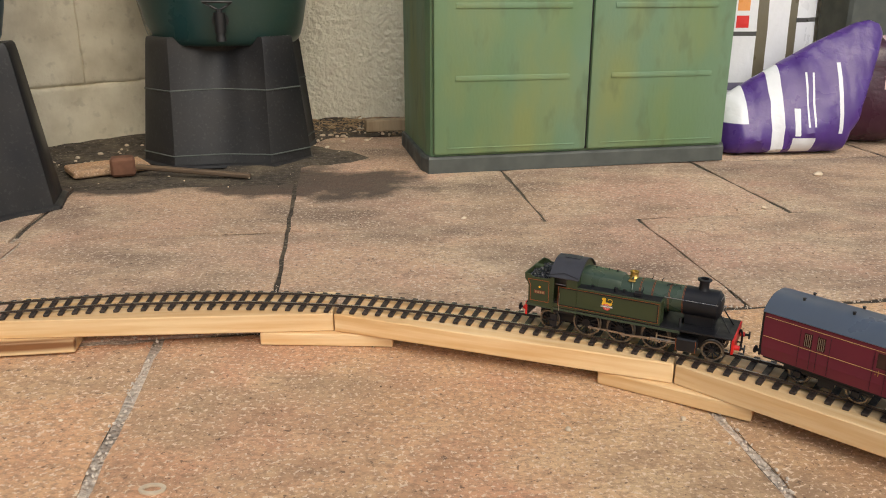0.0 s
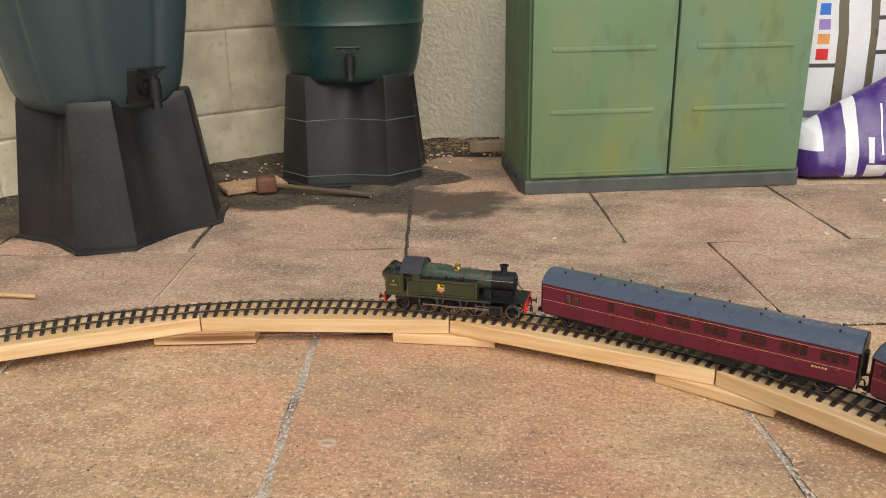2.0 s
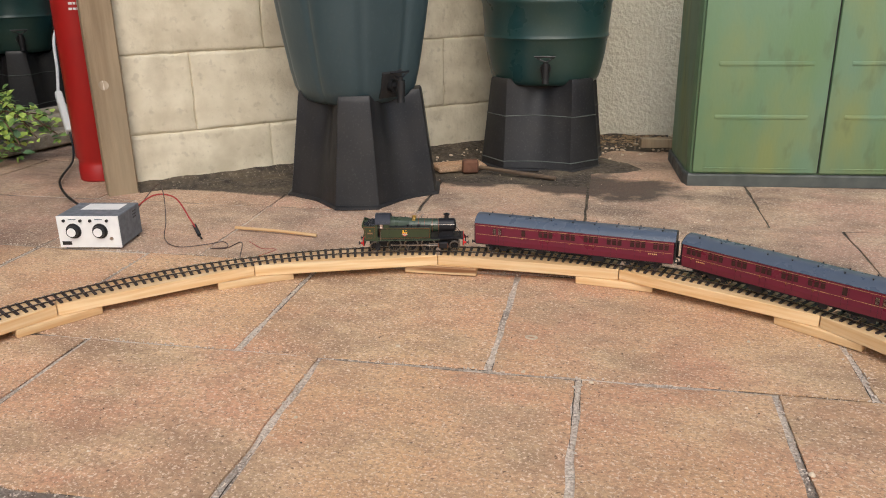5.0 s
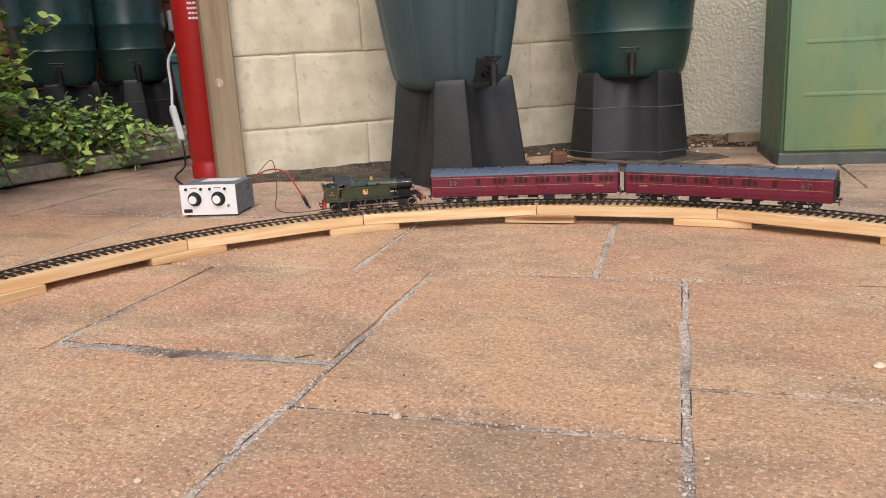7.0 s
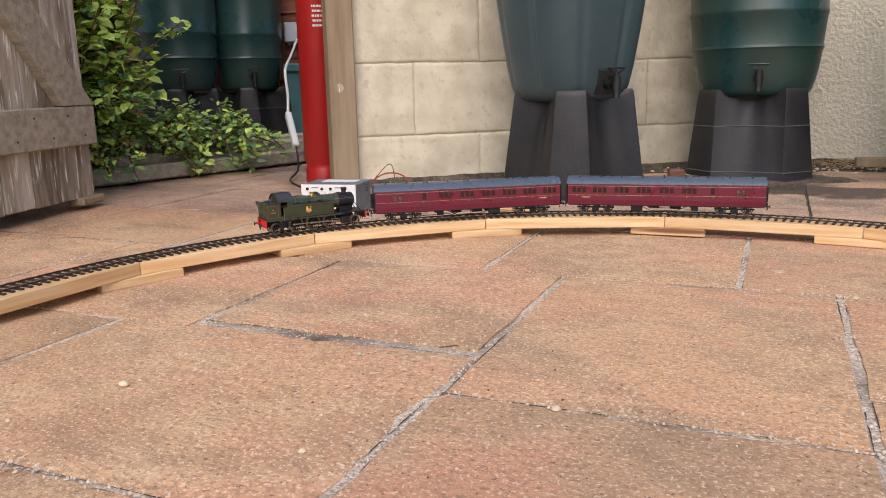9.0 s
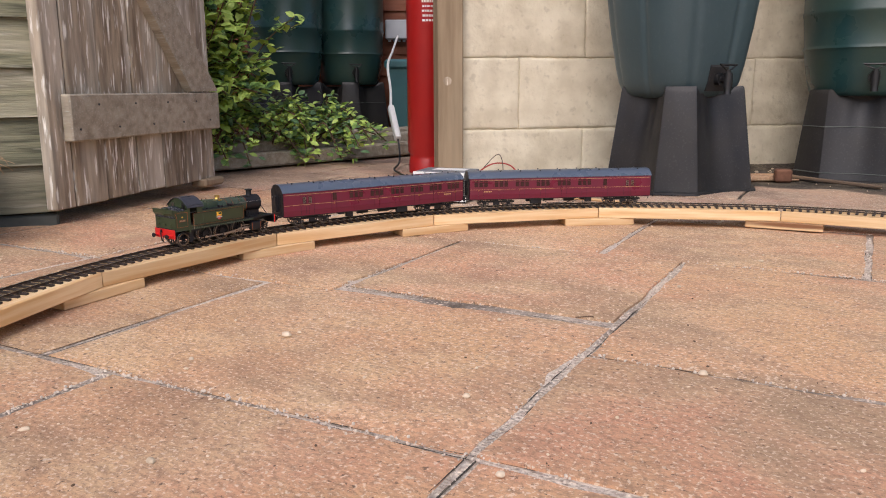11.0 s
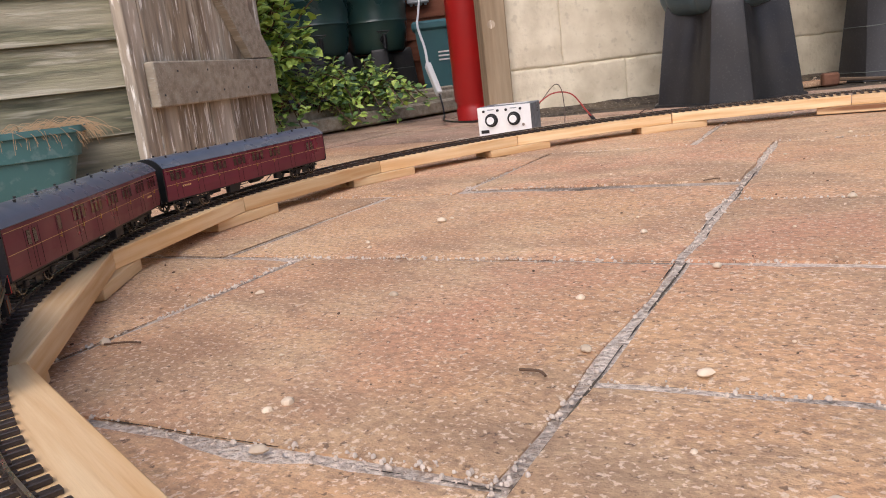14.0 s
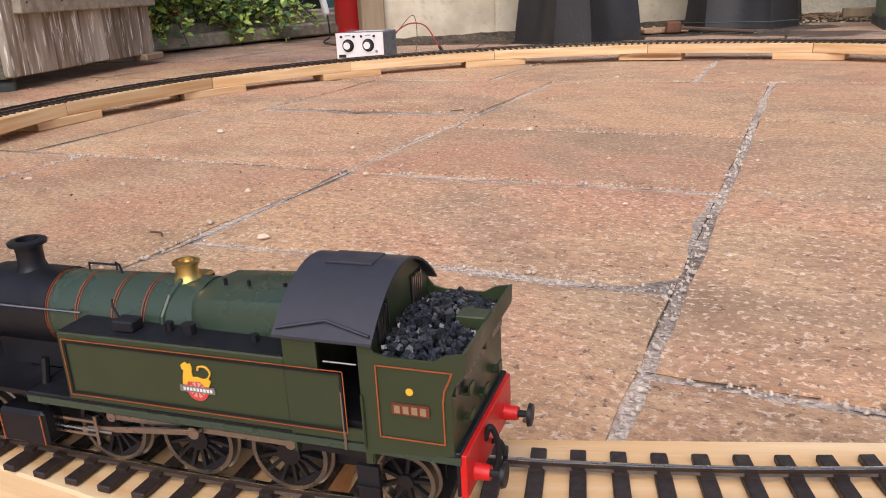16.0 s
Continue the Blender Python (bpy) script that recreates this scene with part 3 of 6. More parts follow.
def spoked_wheelset(name, parent, x, r, spokes, balance=False):
    ws = new(name)
    ws.empty_display_size = 0.005
    ws.parent = parent
    bm = new_bm()
    cyl(bm, (0, -0.019, 0), (0, 0.019, 0), 0.0022, n=10)
    for s in (-1, 1):
        y0, y1 = s * 0.0150, s * 0.0185
        cyl(bm, (0, y0, 0), (0, s * 0.0192, 0), 0.0048 if r > 0.013 else 0.003, n=14)
        for k in range(spokes):
            a = 2 * math.pi * k / spokes
            m = Matrix.Rotation(a, 4, "Y")
            box(bm, 0.002, r - 0.0012, min(y0 + s * 0.001, y1 - s * 0.0006), max(y0 + s * 0.001, y1 - s * 0.0006), -0.0007, 0.0007, m=m)
        if balance:
            pts = [(math.cos(2.4 + 0.14 * i) * (r - 0.001), math.sin(2.4 + 0.14 * i) * (r - 0.001)) for i in range(11)]
            loft(bm, [[(px, s * 0.0160, pz) for px, pz in pts], [(px, s * 0.0182, pz) for px, pz in pts]])
    part("spokes", bm, M_LBLACK, ws)
    for s in (-1, 1):
        bm = new_bm()
        n = 36
        prof = ((s * 0.0145, r + 0.0011), (s * 0.0153, r + 0.0011), (s * 0.0157, r), (s * 0.0187, r - 0.0002), (s * 0.0187, r - 0.0019), (s * 0.0145, r - 0.0019))
        loft(bm, [[(q * math.sin(2 * math.pi * i / n), y, q * math.cos(2 * math.pi * i / n)) for y, q in prof] for i in range(n)], loop=True)
        part("tyre", bm, M_TYRE, ws, "bright steel tyre", smooth=True)
    return ws


M_PALEPINK = material("emblem_pale_pink", (0.62, 0.36, 0.30), (0.55, 0.30, 0.25), 80, 0.3, 0.5)
M_DULLGREY = material("emblem_band_grey", (0.20, 0.18, 0.16), (0.16, 0.14, 0.12), 80, 0.3, 0.5)
M_EMRED = material("emblem_red", (0.60, 0.06, 0.05), (0.52, 0.04, 0.04), 80, 0.3, 0.5)
M_GLOSSRED = material("buffer_beam_red", (0.62, 0.012, 0.010), (0.52, 0.010, 0.008), 40, 0.4, 0.4)
M_DULL = material("dull_brass_paint", (0.30, 0.20, 0.10), (0.24, 0.15, 0.08), 80, 0.3, 0.5)
M_RUSTPLATE = material("number_plate_red", (0.16, 0.035, 0.02), (0.12, 0.028, 0.018), 80, 0.4, 0.5)


def boiler_ring(x, r, zc, n=28):
    return [(x, r * math.sin(2 * math.pi * i / n), zc + r * math.cos(2 * math.pi * i / n)) for i in range(n)]


def belpaire(x, w, zb, zt, rr=0.006):
    pts = [(-w, zb), (-w * 1.0, zt - rr), (-w + rr * 0.3, zt - rr * 0.3), (-w + rr, zt), (0, zt + 0.0012), (w - rr, zt), (w - rr * 0.3, zt - rr * 0.3), (w, zt - rr), (w, zb)]
    return [(x, y, z) for y, z in pts]


def arch(w, z_eave, z_top, n=14):
    """Points of an arc across a roof."""
    out = []
    for i in range(n + 1):
        y = -w + 2 * w * i / n
        out.append((y, z_eave + (z_top - z_eave) * (1 - (y / w) ** 2)))
    return out


def build_engine():
    e = thing("steam_locomotive", "green model tank engine with black smokebox and red buffer beams", "model train")
    # running plate and frames
    bm = new_bm()
    box(bm, -0.117, 0.062, -0.0300, 0.0300, 0.0320, 0.0340, 0.0004)
    box(bm, 0.096, 0.117, -0.0290, 0.0290, 0.0320, 0.0337, 0.0004)
    loft(bm, [[(0.062, y, z) for y, z in ((-0.030, 0.0320), (0.030, 0.0320), (0.030, 0.0340), (-0.030, 0.0340))], [(0.099, y, z) for y, z in ((-0.029, 0.0320), (0.029, 0.0320), (0.029, 0.0340), (-0.029, 0.0340))]])
    part("running_plate", bm, M_LBLACK, e)
    bm = new_bm()
    for y in (-0.0118, 0.0108):
        box(bm, -0.105, 0.105, y, y + 0.001, 0.010, 0.0235)
    box(bm, -0.062, 0.050, -0.0105, 0.0105, 0.009, 0.0235)
    box(bm, 0.058, 0.080, -0.0105, 0.0105, 0.012, 0.034)
    part("frames", bm, M_LBLACK, e)
    bm = new_bm()
    for s in (-1, 1):
        box(bm, -0.117, 0.062, s * 0.0300 - 0.0005, s * 0.0300 + 0.0005, 0.0297, 0.0325)
    part("valance", bm, M_BOILER, e, "green valance under the footplate")
    # side tanks with lining and emblem
    for s in (1, -1):
        bm = new_bm()
        y0, y1 = sorted((s * 0.0130, s * 0.0308))
        box(bm, -0.056, 0.040, y0, y1, 0.0340, 0.0620, 0.0005)
        tank = part("side_tank", bm, M_LOCO, e, "green tank side with orange lining and emblem")
        bm = new_bm()
        outline(bm, -0.078, 0.038, 0.0365, 0.0597, s * 0.0312, s, 0.00032)
        part("lining", bm, M_ORANGE, tank)
        bm = new_bm()
        outline(bm, -0.0772, 0.0372, 0.0373, 0.0589, s * 0.03118, s, 0.0008)
        part("black_lining", bm, M_LBLACK, tank)
        emblem(tank, s)
        # tank top fittings
        bm = new_bm()
        box(bm, -0.055, 0.039, min(s * 0.0140, s * 0.0300), max(s * 0.0140, s * 0.0300), 0.0620, 0.0626)
        box(bm, 0.008, 0.017, min(s * 0.020, s * 0.027), max(s * 0.020, s * 0.027), 0.0626, 0.0670, 0.0006)
        tube(bm, [(0.016, s * 0.0235, 0.0670), (0.018, s * 0.0235, 0.0715), (0.0175, s * 0.0235, 0.0740)], 0.0005, 6)
        cyl(bm, (-0.004, s * 0.021, 0.0620), (-0.004, s * 0.021, 0.0660), 0.0016, n=8)
        cyl(bm, (-0.013, s * 0.022, 0.0620), (-0.013, s * 0.022, 0.0665), 0.0026, n=10)
        cyl(bm, (-0.040, s * 0.022, 0.0620), (-0.040, s * 0.022, 0.0650), 0.0018, n=8)
        part("filler_cap", bm, M_LBLACK, e)
    # boiler, firebox, smokebox
    bm = new_bm()
    zc = 0.0585
    loft(bm, [boiler_ring(-0.010, 0.0170, zc), boiler_ring(0.010, 0.0168, zc), boiler_ring(0.035, 0.0160, zc), boiler_ring(0.060, 0.0155, zc)])
    boiler = part("boiler", bm, M_BOILER, e, "green boiler with orange bands", smooth=True)
    for x, r in ((0.012, 0.0169), (0.026, 0.0166), (0.044, 0.0160), (0.0592, 0.0157)):
        for dx, mat in ((-0.0006, M_ORANGE), (0.0, M_LBLACK), (0.0006, M_ORANGE)):
            bm = new_bm()
            loft(bm, [boiler_ring(x + dx - 0.00018, r + 0.0002, zc, 28), boiler_ring(x + dx + 0.00018, r + 0.0002, zc, 28)], caps=False)
            part("boiler_band", bm, mat, boiler)
    bm = new_bm()
    loft(bm, [belpaire(-0.056, 0.0180, 0.046, 0.0772), belpaire(-0.014, 0.0172, 0.046, 0.0752), belpaire(-0.010, 0.0155, 0.046, 0.0735)])
    part("firebox", bm, M_BOILER, e, "square-shouldered green firebox", smooth=True)
    bm = new_bm()
    loft(bm, [boiler_ring(0.060, 0.0163, zc), boiler_ring(0.0955, 0.0163, zc), boiler_ring(0.0965, 0.0150, zc), boiler_ring(0.0985, 0.0130, zc), boiler_ring(0.1000, 0.007, zc), boiler_ring(0.1004, 0.002, zc)])
    box(bm, 0.062, 0.094, -0.0095, 0.0095, 0.0255, 0.0470)
    smoke = part("smokebox", bm, M_LBLACK, e, "satin black smokebox", smooth=True)
    bm = new_bm()
    tube(bm, [(0.1005, 0, zc), (0.1035, 0, zc)], 0.0012, 8)
    tube(bm, [(0.1030, 0, zc), (0.1033, 0.004, zc - 0.004)], 0.0004, 6)
    tube(bm, [(0.1030, 0, zc), (0.1033, 0.0005, zc - 0.006)], 0.0004, 6)
    tube(bm, [(0.0985, -0.010, zc + 0.009), (0.1000, 0, zc + 0.0125), (0.0985, 0.010, zc + 0.009)], 0.0004, 6)
    for dz in (-0.006, 0.006):
        tube(bm, [(0.1010, 0.0, zc + dz), (0.099, 0.0135, zc + dz)], 0.0006, 6)
    part("door_fittings", bm, M_STEEL, smoke)
    bm = new_bm()
    prof = ((0.0716, 0.0078), (0.0735, 0.0062), (0.0765, 0.0053), (0.0815, 0.0053), (0.0840, 0.0056), (0.0844, 0.0076), (0.0858, 0.0078), (0.0864, 0.0066), (0.0864, 0.0046), (0.0800, 0.0042))
    loft(bm, [[(0.078 + r * math.cos(2 * math.pi * i / 20), r * math.sin(2 * math.pi * i / 20), z) for i in range(20)] for z, r in prof])
    part("chimney", bm, M_LBLACK, e, smooth=True)
    bm = new_bm()
    prof = ((0.0722, 0.0088), (0.0734, 0.0068), (0.0750, 0.0050), (0.0775, 0.0041), (0.0805, 0.0040), (0.0808, 0.0049), (0.0820, 0.0050), (0.0823, 0.0038), (0.0823, 0.0030), (0.0812, 0.0028))
    loft(bm, [[(0.001 + r * 1.1 * math.cos(2 * math.pi * i / 16), r * math.sin(2 * math.pi * i / 16), z) for i in range(16)] for z, r in prof])
    box(bm, -0.003, 0.005, -0.012, -0.004, 0.0725, 0.0745, 0.0008)
    part("safety_valve", bm, M_BRASS, e, "polished brass safety valve bonnet", smooth=True)
    bm = new_bm()
    for s in (-1, 1):
        tube(bm, [(0.001, s * 0.004, 0.0755), (0.002, s * 0.011, 0.0715), (0.003, s * 0.0155, 0.065), (0.003, s * 0.0170, 0.0575)], 0.0012, 8)
    part("feed_pipe", bm, M_BOILER, e, "green feed pipe curving down the boiler")
    bm = new_bm()
    for s in (-1, 1):
        bm = new_bm()
        for x in (0.046, 0.070, 0.095):
            cyl(bm, (x, s * 0.0150, 0.0640), (x, s * 0.0172, 0.0640), 0.0004, n=6)
        tube(bm, [(0.040, s * 0.0172, 0.0640), (0.097, s * 0.0172, 0.0640)], 0.00045, 6)
        part("handrail", bm, M_STEEL, e, "thin bright handrail")
    bm = new_bm()
    box(bm, 0.020, 0.034, -0.0035, 0.0035, 0.0726, 0.0742, 0.0005)
    tube(bm, [(0.032, 0, 0.0742), (0.033, 0, 0.078), (0.034, 0.001, 0.0795)], 0.0005, 6)
    part("top_feed", bm, M_LBLACK, e)
    bm = new_bm()
    tube(bm, [(0.040, -0.006, 0.0725), (0.040, -0.006, 0.0755), (0.054, -0.006, 0.0755), (0.054, -0.006, 0.0722)], 0.0005, 6)
    part("grab_rail", bm, M_LBLACK, e)
    for x in (-0.045, -0.030, -0.020):
        bm = new_bm()
        cyl(bm, (x, 0.006, 0.0755), (x, 0.006, 0.0785), 0.0008, n=6)
        part("whistle", bm, M_LBLACK, e)
    # cab and bunker
    zt, ze = 0.0880, 0.0715
    cab = new("cab")
    cab.empty_display_size = 0.01
    cab.parent = e
    for s in (1, -1):
        y0, y1 = sorted((s * 0.0296, s * 0.0306))
        bm = new_bm()
        box(bm, -0.0770, -0.056, y0, y1, 0.0335, 0.0580)
        box(bm, -0.0685, -0.056, y0, y1, 0.0580, ze)
        box(bm, -0.0835, -0.0765, y0, y1, 0.0335, 0.0380)
        part("cab_side", bm, M_LOCO, cab)
        bm = new_bm()
        box(bm, -0.0860, -0.0835, y0, y1, 0.0255, ze)
        cyl(bm, (-0.0840, s * 0.0314, 0.032), (-0.0840, s * 0.0314, 0.052), 0.0005, n=6)
        part("cab_pillar", bm, M_LOCO, cab)
        bm = new_bm()
        tube(bm, [(-0.082, s * 0.0290, 0.0615), (-0.070, s * 0.0290, 0.0615)], 0.0004, 6)
        cyl(bm, (-0.0765, s * 0.0310, 0.0300), (-0.0765, s * 0.0310, 0.0520), 0.0005, n=6)
        part("cab_handrail", bm, M_STEEL, cab)
    for x in (-0.057, -0.0865):
        bm = new_bm()
        a = arch(0.0300, ze, zt - 0.0008)
        loft(bm, [[(x, -0.030, 0.0255)] + [(x, y, z) for y, z in a] + [(x, 0.030, 0.0255)], [(x + 0.001, -0.030, 0.0255)] + [(x + 0.001, y, z) for y, z in a] + [(x + 0.001, 0.030, 0.0255)]])
        part("cab_end", bm, M_LOCO, cab)
    bm = new_bm()
    for s in (-1, 1):
        bm = new_bm()
        for k in range(5):
            box(bm, -0.0876, -0.0870, s * 0.016 - 0.004 + 0.002 * k - 0.0004, s * 0.016 - 0.004 + 0.002 * k + 0.0004, 0.0655, 0.0775)
        part("window_guard", bm, M_STEEL, cab, "row of bright spectacle bars")
    bm = new_bm()
    for s in (-1, 1):
        box(bm, -0.0869, -0.0866, s * 0.016 - 0.005, s * 0.016 + 0.005, 0.0650, 0.0780)
    box(bm, -0.084, -0.058, -0.0285, 0.0285, 0.0260, 0.0400)
    part("cab_interior", bm, M_LBLACK, cab)
    bm = new_bm()
    a = arch(0.0322, ze - 0.0005, zt)
    b = [(y, z - 0.0010) for y, z in a[::-1]]
    loft(bm, [[(-0.0895, y, z) for y, z in a + b], [(-0.0535, y, z) for y, z in a + b]])
    box(bm, -0.080, -0.062, -0.0060, 0.0060, zt - 0.0006, zt + 0.0003, 0.0002)
    for s in (-1, 1):
        tube(bm, [(-0.0885, s * 0.0312, 0.0732), (-0.0720, s * 0.0285, 0.0762), (-0.0550, s * 0.0312, 0.0732)], 0.0005, 6)
    part("cab_roof", bm, M_ROOFBLACK, cab, "matt black arched cab roof", smooth=True)
    # bunker: flared at its back
    bunker = new("bunker")
    bunker.empty_display_size = 0.01
    bunker.parent = e
    back = [(-0.1150, 0.0330), (-0.1150, 0.0550), (-0.1165, 0.0590), (-0.1195, 0.0625), (-0.1200, 0.0700)]
    bm = new_bm()
    for s in (1, -1):
        y0, y1 = s * 0.0296, s * 0.0306
        pts = [(-0.0860, 0.0300)] + back + [(-0.1135, 0.0688), (-0.1090, 0.0662), (-0.0940, 0.0662), (-0.0890, 0.0672), (-0.0870, 0.0695), (-0.0860, 0.0715)]
        loft(bm, [[(x, y0, z) for x, z in pts], [(x, y1, z) for x, z in pts]])
    pts = back + [(x + 0.0011, z) for x, z in back[::-1]]
    loft(bm, [[(x, -0.0304, z) for x, z in pts], [(x, 0.0304, z) for x, z in pts]])
    box(bm, -0.1192, -0.1085, -0.0042, 0.0042, 0.0590, 0.0708, 0.0004)
    box(bm, -0.114, -0.087, -0.0290, 0.0290, 0.030, 0.056)
    part("bunker_body", bm, M_LOCO, bunker, smooth=False)
    bm = new_bm()
    rnd = random.Random(11)
    for k in range(950):
        x, y = rnd.uniform(-0.1165, -0.0885), rnd.uniform(-0.0285, 0.0285)
        if x < -0.107 and abs(y) < 0.0055:
            continue
        h = 0.0612 + 0.0060 * (1 - abs(y) / 0.03) + 0.004 * (1 + math.cos((x + 0.100) * 160)) * 0.5
        r = rnd.uniform(0.0006, 0.0014)
        c = Vector((x, y, h + rnd.uniform(-0.001, 0.0012)))
        m = Matrix.Translation(c) @ Euler((rnd.uniform(0, 3), rnd.uniform(0, 3), rnd.uniform(0, 3))).to_matrix().to_4x4()
        q = [rnd.uniform(0.6, 1.0) * r for _ in range(6)]
        box(bm, -q[0], q[1], -q[2], q[3], -q[4] * 0.8, q[5] * 0.8, m=m)
    box(bm, -0.116, -0.087, -0.029, 0.029, 0.054, 0.0620)
    tagged(part("coal", bm, M_COAL, bunker, "heap of black coal"), kind="stuff")
    for s in (1, -1):
        bm = new_bm()
        y = s * 0.0309
        for a, b, c, d in ((-0.1120, -0.0895, 0.0370, 0.03745), (-0.1155, -0.0895, 0.0630, 0.06345), (-0.08995, -0.0895, 0.0370, 0.06345), (-0.11245, -0.1120, 0.0370, 0.0535)):
            box(bm, a, b, min(y, y + s * 0.0003), max(y, y + s * 0.0003), c, d)
        tube(bm, [(-0.1123, y, 0.0530), (-0.1128, y, 0.0568), (-0.1145, y, 0.0603), (-0.1155, y, 0.0633)], 0.0004, 5)
        part("lining", bm, M_ORANGE, bunker)
        bm = new_bm()
        box(bm, -0.1075, -0.0945, min(y, y + s * 0.0005), max(y, y + s * 0.0005), 0.0465, 0.0505)
        plate = part("number_plate", bm, M_RUSTPLATE, bunker, "small red plate with raised bars")
        bm = new_bm()
        for k in range(4):
            box(bm, -0.1065 + 0.0030 * k, -0.1045 + 0.0030 * k, min(y + s * 0.0005, y + s * 0.0008), max(y + s * 0.0005, y + s * 0.0008), 0.0472, 0.0498)
        part("plate_bar", bm, M_DULL, plate)
        bm = new_bm()
        cyl(bm, (-0.1010, y, 0.0550), (-0.1010, y + s * 0.0003, 0.0550), 0.0013, n=12)
        part("route_disc", bm, M_YELLOW, bunker, "yellow painted disc")
    for y, z in ((-0.018, 0.040), (0.018, 0.040), (0.0, 0.040), (0.018, 0.050)):
        bm = new_bm()
        box(bm, -0.1180, -0.1150, y - 0.0025, y + 0.0025, z, z + 0.0010)
        box(bm, -0.1180, -0.1172, y - 0.0025, y + 0.0025, z, z + 0.0035)
        part("lamp_iron", bm, M_LOCO, bunker)
    # buffer beams
    for end, x in ((-1, -0.1175), (1, 0.1175)):
        bm = new_bm()
        box(bm, x - 0.0012, x + 0.0012, -0.0295, 0.0295, 0.0165, 0.0330, 0.0003)
        beam = part("buffer_beam", bm, M_GLOSSRED, e, "bright red buffer beam")
        bm = new_bm()
        box(bm, x - end * 0.0019 - 0.0005, x - end * 0.0019 + 0.0005, -0.0292, 0.0292, 0.0170, 0.0318)
        part("beam_backing", bm, M_LBLACK, beam)
        for s in (-1, 1):
            bm = new_bm()
            cyl(bm, (x, s * 0.0200, 0.0215), (x + end * 0.0065, s * 0.0200, 0.0215), 0.0032, 0.0026, n=14)
            part("buffer_housing", bm, M_GLOSSRED, beam, "red buffer housing", smooth=True)
            bm = new_bm()
            cyl(bm, (x + end * 0.0065, s * 0.0200, 0.0215), (x + end * 0.0105, s * 0.0200, 0.0215), 0.0014, n=10)
            cyl(bm, (x + end * 0.0105, s * 0.0200, 0.0215), (x + end * 0.0118, s * 0.0200, 0.0215), 0.0046, 0.0042, n=18)
            part("buffer", bm, M_LBLACK, beam, "black round buffer head", smooth=True)
        bm = new_bm()
        tube(bm, spline([(x + end * 0.001, 0.0075, 0.026), (x + end * 0.003, 0.0075, 0.0315), (x + end * 0.005, 0.0060, 0.026), (x + end * 0.005, 0.0050, 0.017), (x + end * 0.003, 0.0060, 0.0105)]), 0.0011, 8)
        tube(bm, spline([(x, -0.001, 0.0195), (x + end * 0.004, -0.001, 0.0205), (x + end * 0.006, -0.001, 0.0150), (x + end * 0.005, -0.001, 0.0100)]), 0.0010, 8)
        part("brake_hose", bm, M_LBLACK, beam)
    # cylinders, steps
    for s in (-1, 1):
        bm = new_bm()
        y0, y1 = sorted((s * 0.0185, s * 0.0295))
        box(bm, 0.058, 0.081, y0, y1, 0.0085, 0.0240, 0.0015)
        part("cylinder", bm, M_LBLACK, e, "black cylinder block with thin orange edge")
        bm = new_bm()
        for x in (0.0590, 0.0800):
            bm = new_bm()
            box(bm, x - 0.0002, x + 0.0003, s * 0.0296 - 0.0002, s * 0.0296 + 0.0002, 0.0095, 0.0230)
            part("cylinder_lining", bm, M_ORANGE, e)
        bm = new_bm()
        for z in (0.0135, 0.0195):
            bb = new_bm()
            box(bb, 0.036, 0.058, s * 0.0235 - 0.0008, s * 0.0235 + 0.0008, z, z + 0.0012)
            part("slide_bar", bb, M_STEEL, e, "bright steel slide bar")
        box(bm, 0.036, 0.0375, s * 0.0235 - 0.0012, s * 0.0235 + 0.0012, 0.0100, 0.0230)
        cyl(bm, (0.030, s * 0.0235, 0.0160), (0.058, s * 0.0235, 0.0160), 0.0008, n=8)
        part("crosshead", bm, M_STEEL, e, "bright steel crosshead and piston rod")
        bm = new_bm()
        tube(bm, [(0.100, s * 0.0100, 0.0510), (0.114, s * 0.0130, 0.0300)], 0.0008, 6)
        part("front_stay", bm, M_LBLACK, e)
        bm = new_bm()
        tube(bm, [(0.060, s * 0.024, 0.0250), (0.060, s * 0.020, 0.044)], 0.0016, 8)
        part("steam_pipe", bm, M_LBLACK, e)
        bm = new_bm()
        box(bm, -0.0870, -0.0790, s * 0.0285 - 0.0010, s * 0.0285 + 0.0010, 0.0070, 0.0235)
        for z in (0.0075, 0.0150):
            box(bm, -0.0875, -0.0785, min(s * 0.0265, s * 0.0305), max(s * 0.0265, s * 0.0305), z, z + 0.0008)
        part("cab_step", bm, M_LBLACK, e)
    return e


DRIVERS = (-0.046, -0.006, 0.034)
R_DRIVER, R_PONY, R_COACH = 0.0160, 0.0115, 0.0115
engine = build_engine()
wheelsets = [(spoked_wheelset("driving_wheelset", engine, x, R_DRIVER, 14, True), x, R_DRIVER) for x in DRIVERS]
wheelsets += [(spoked_wheelset("pony_wheelset", engine, x, R_PONY, 9), x, R_PONY) for x in (-0.092, 0.096)]
CRANK = 0.0065
rods = []
for s in (-1, 1):
    bm = new_bm()
    for a, b in ((-0.040, 0.0), (0.0, 0.040)):
        box(bm, a, b, -0.0005, 0.0005, -0.0011, 0.0011)
    for x in (-0.040, 0.0, 0.040):
        cyl(bm, (x, -0.0010, 0), (x, 0.0010, 0), 0.0022, n=12)
    rods.append((part("coupling_rod", bm, M_STEEL, engine, "bright steel coupling rod"), s, "couple"))
    bm = new_bm()
    box(bm, 0.0, 0.052, -0.0005, 0.0005, -0.0012, 0.0012)
    cyl(bm, (0, -0.0012, 0), (0, 0.0012, 0), 0.0026, n=12)
    cyl(bm, (0.052, -0.0012, 0), (0.052, 0.0012, 0), 0.0016, n=12)
    rods.append((part("connecting_rod", bm, M_STEEL, engine, "bright steel connecting rod"), s, "connect"))


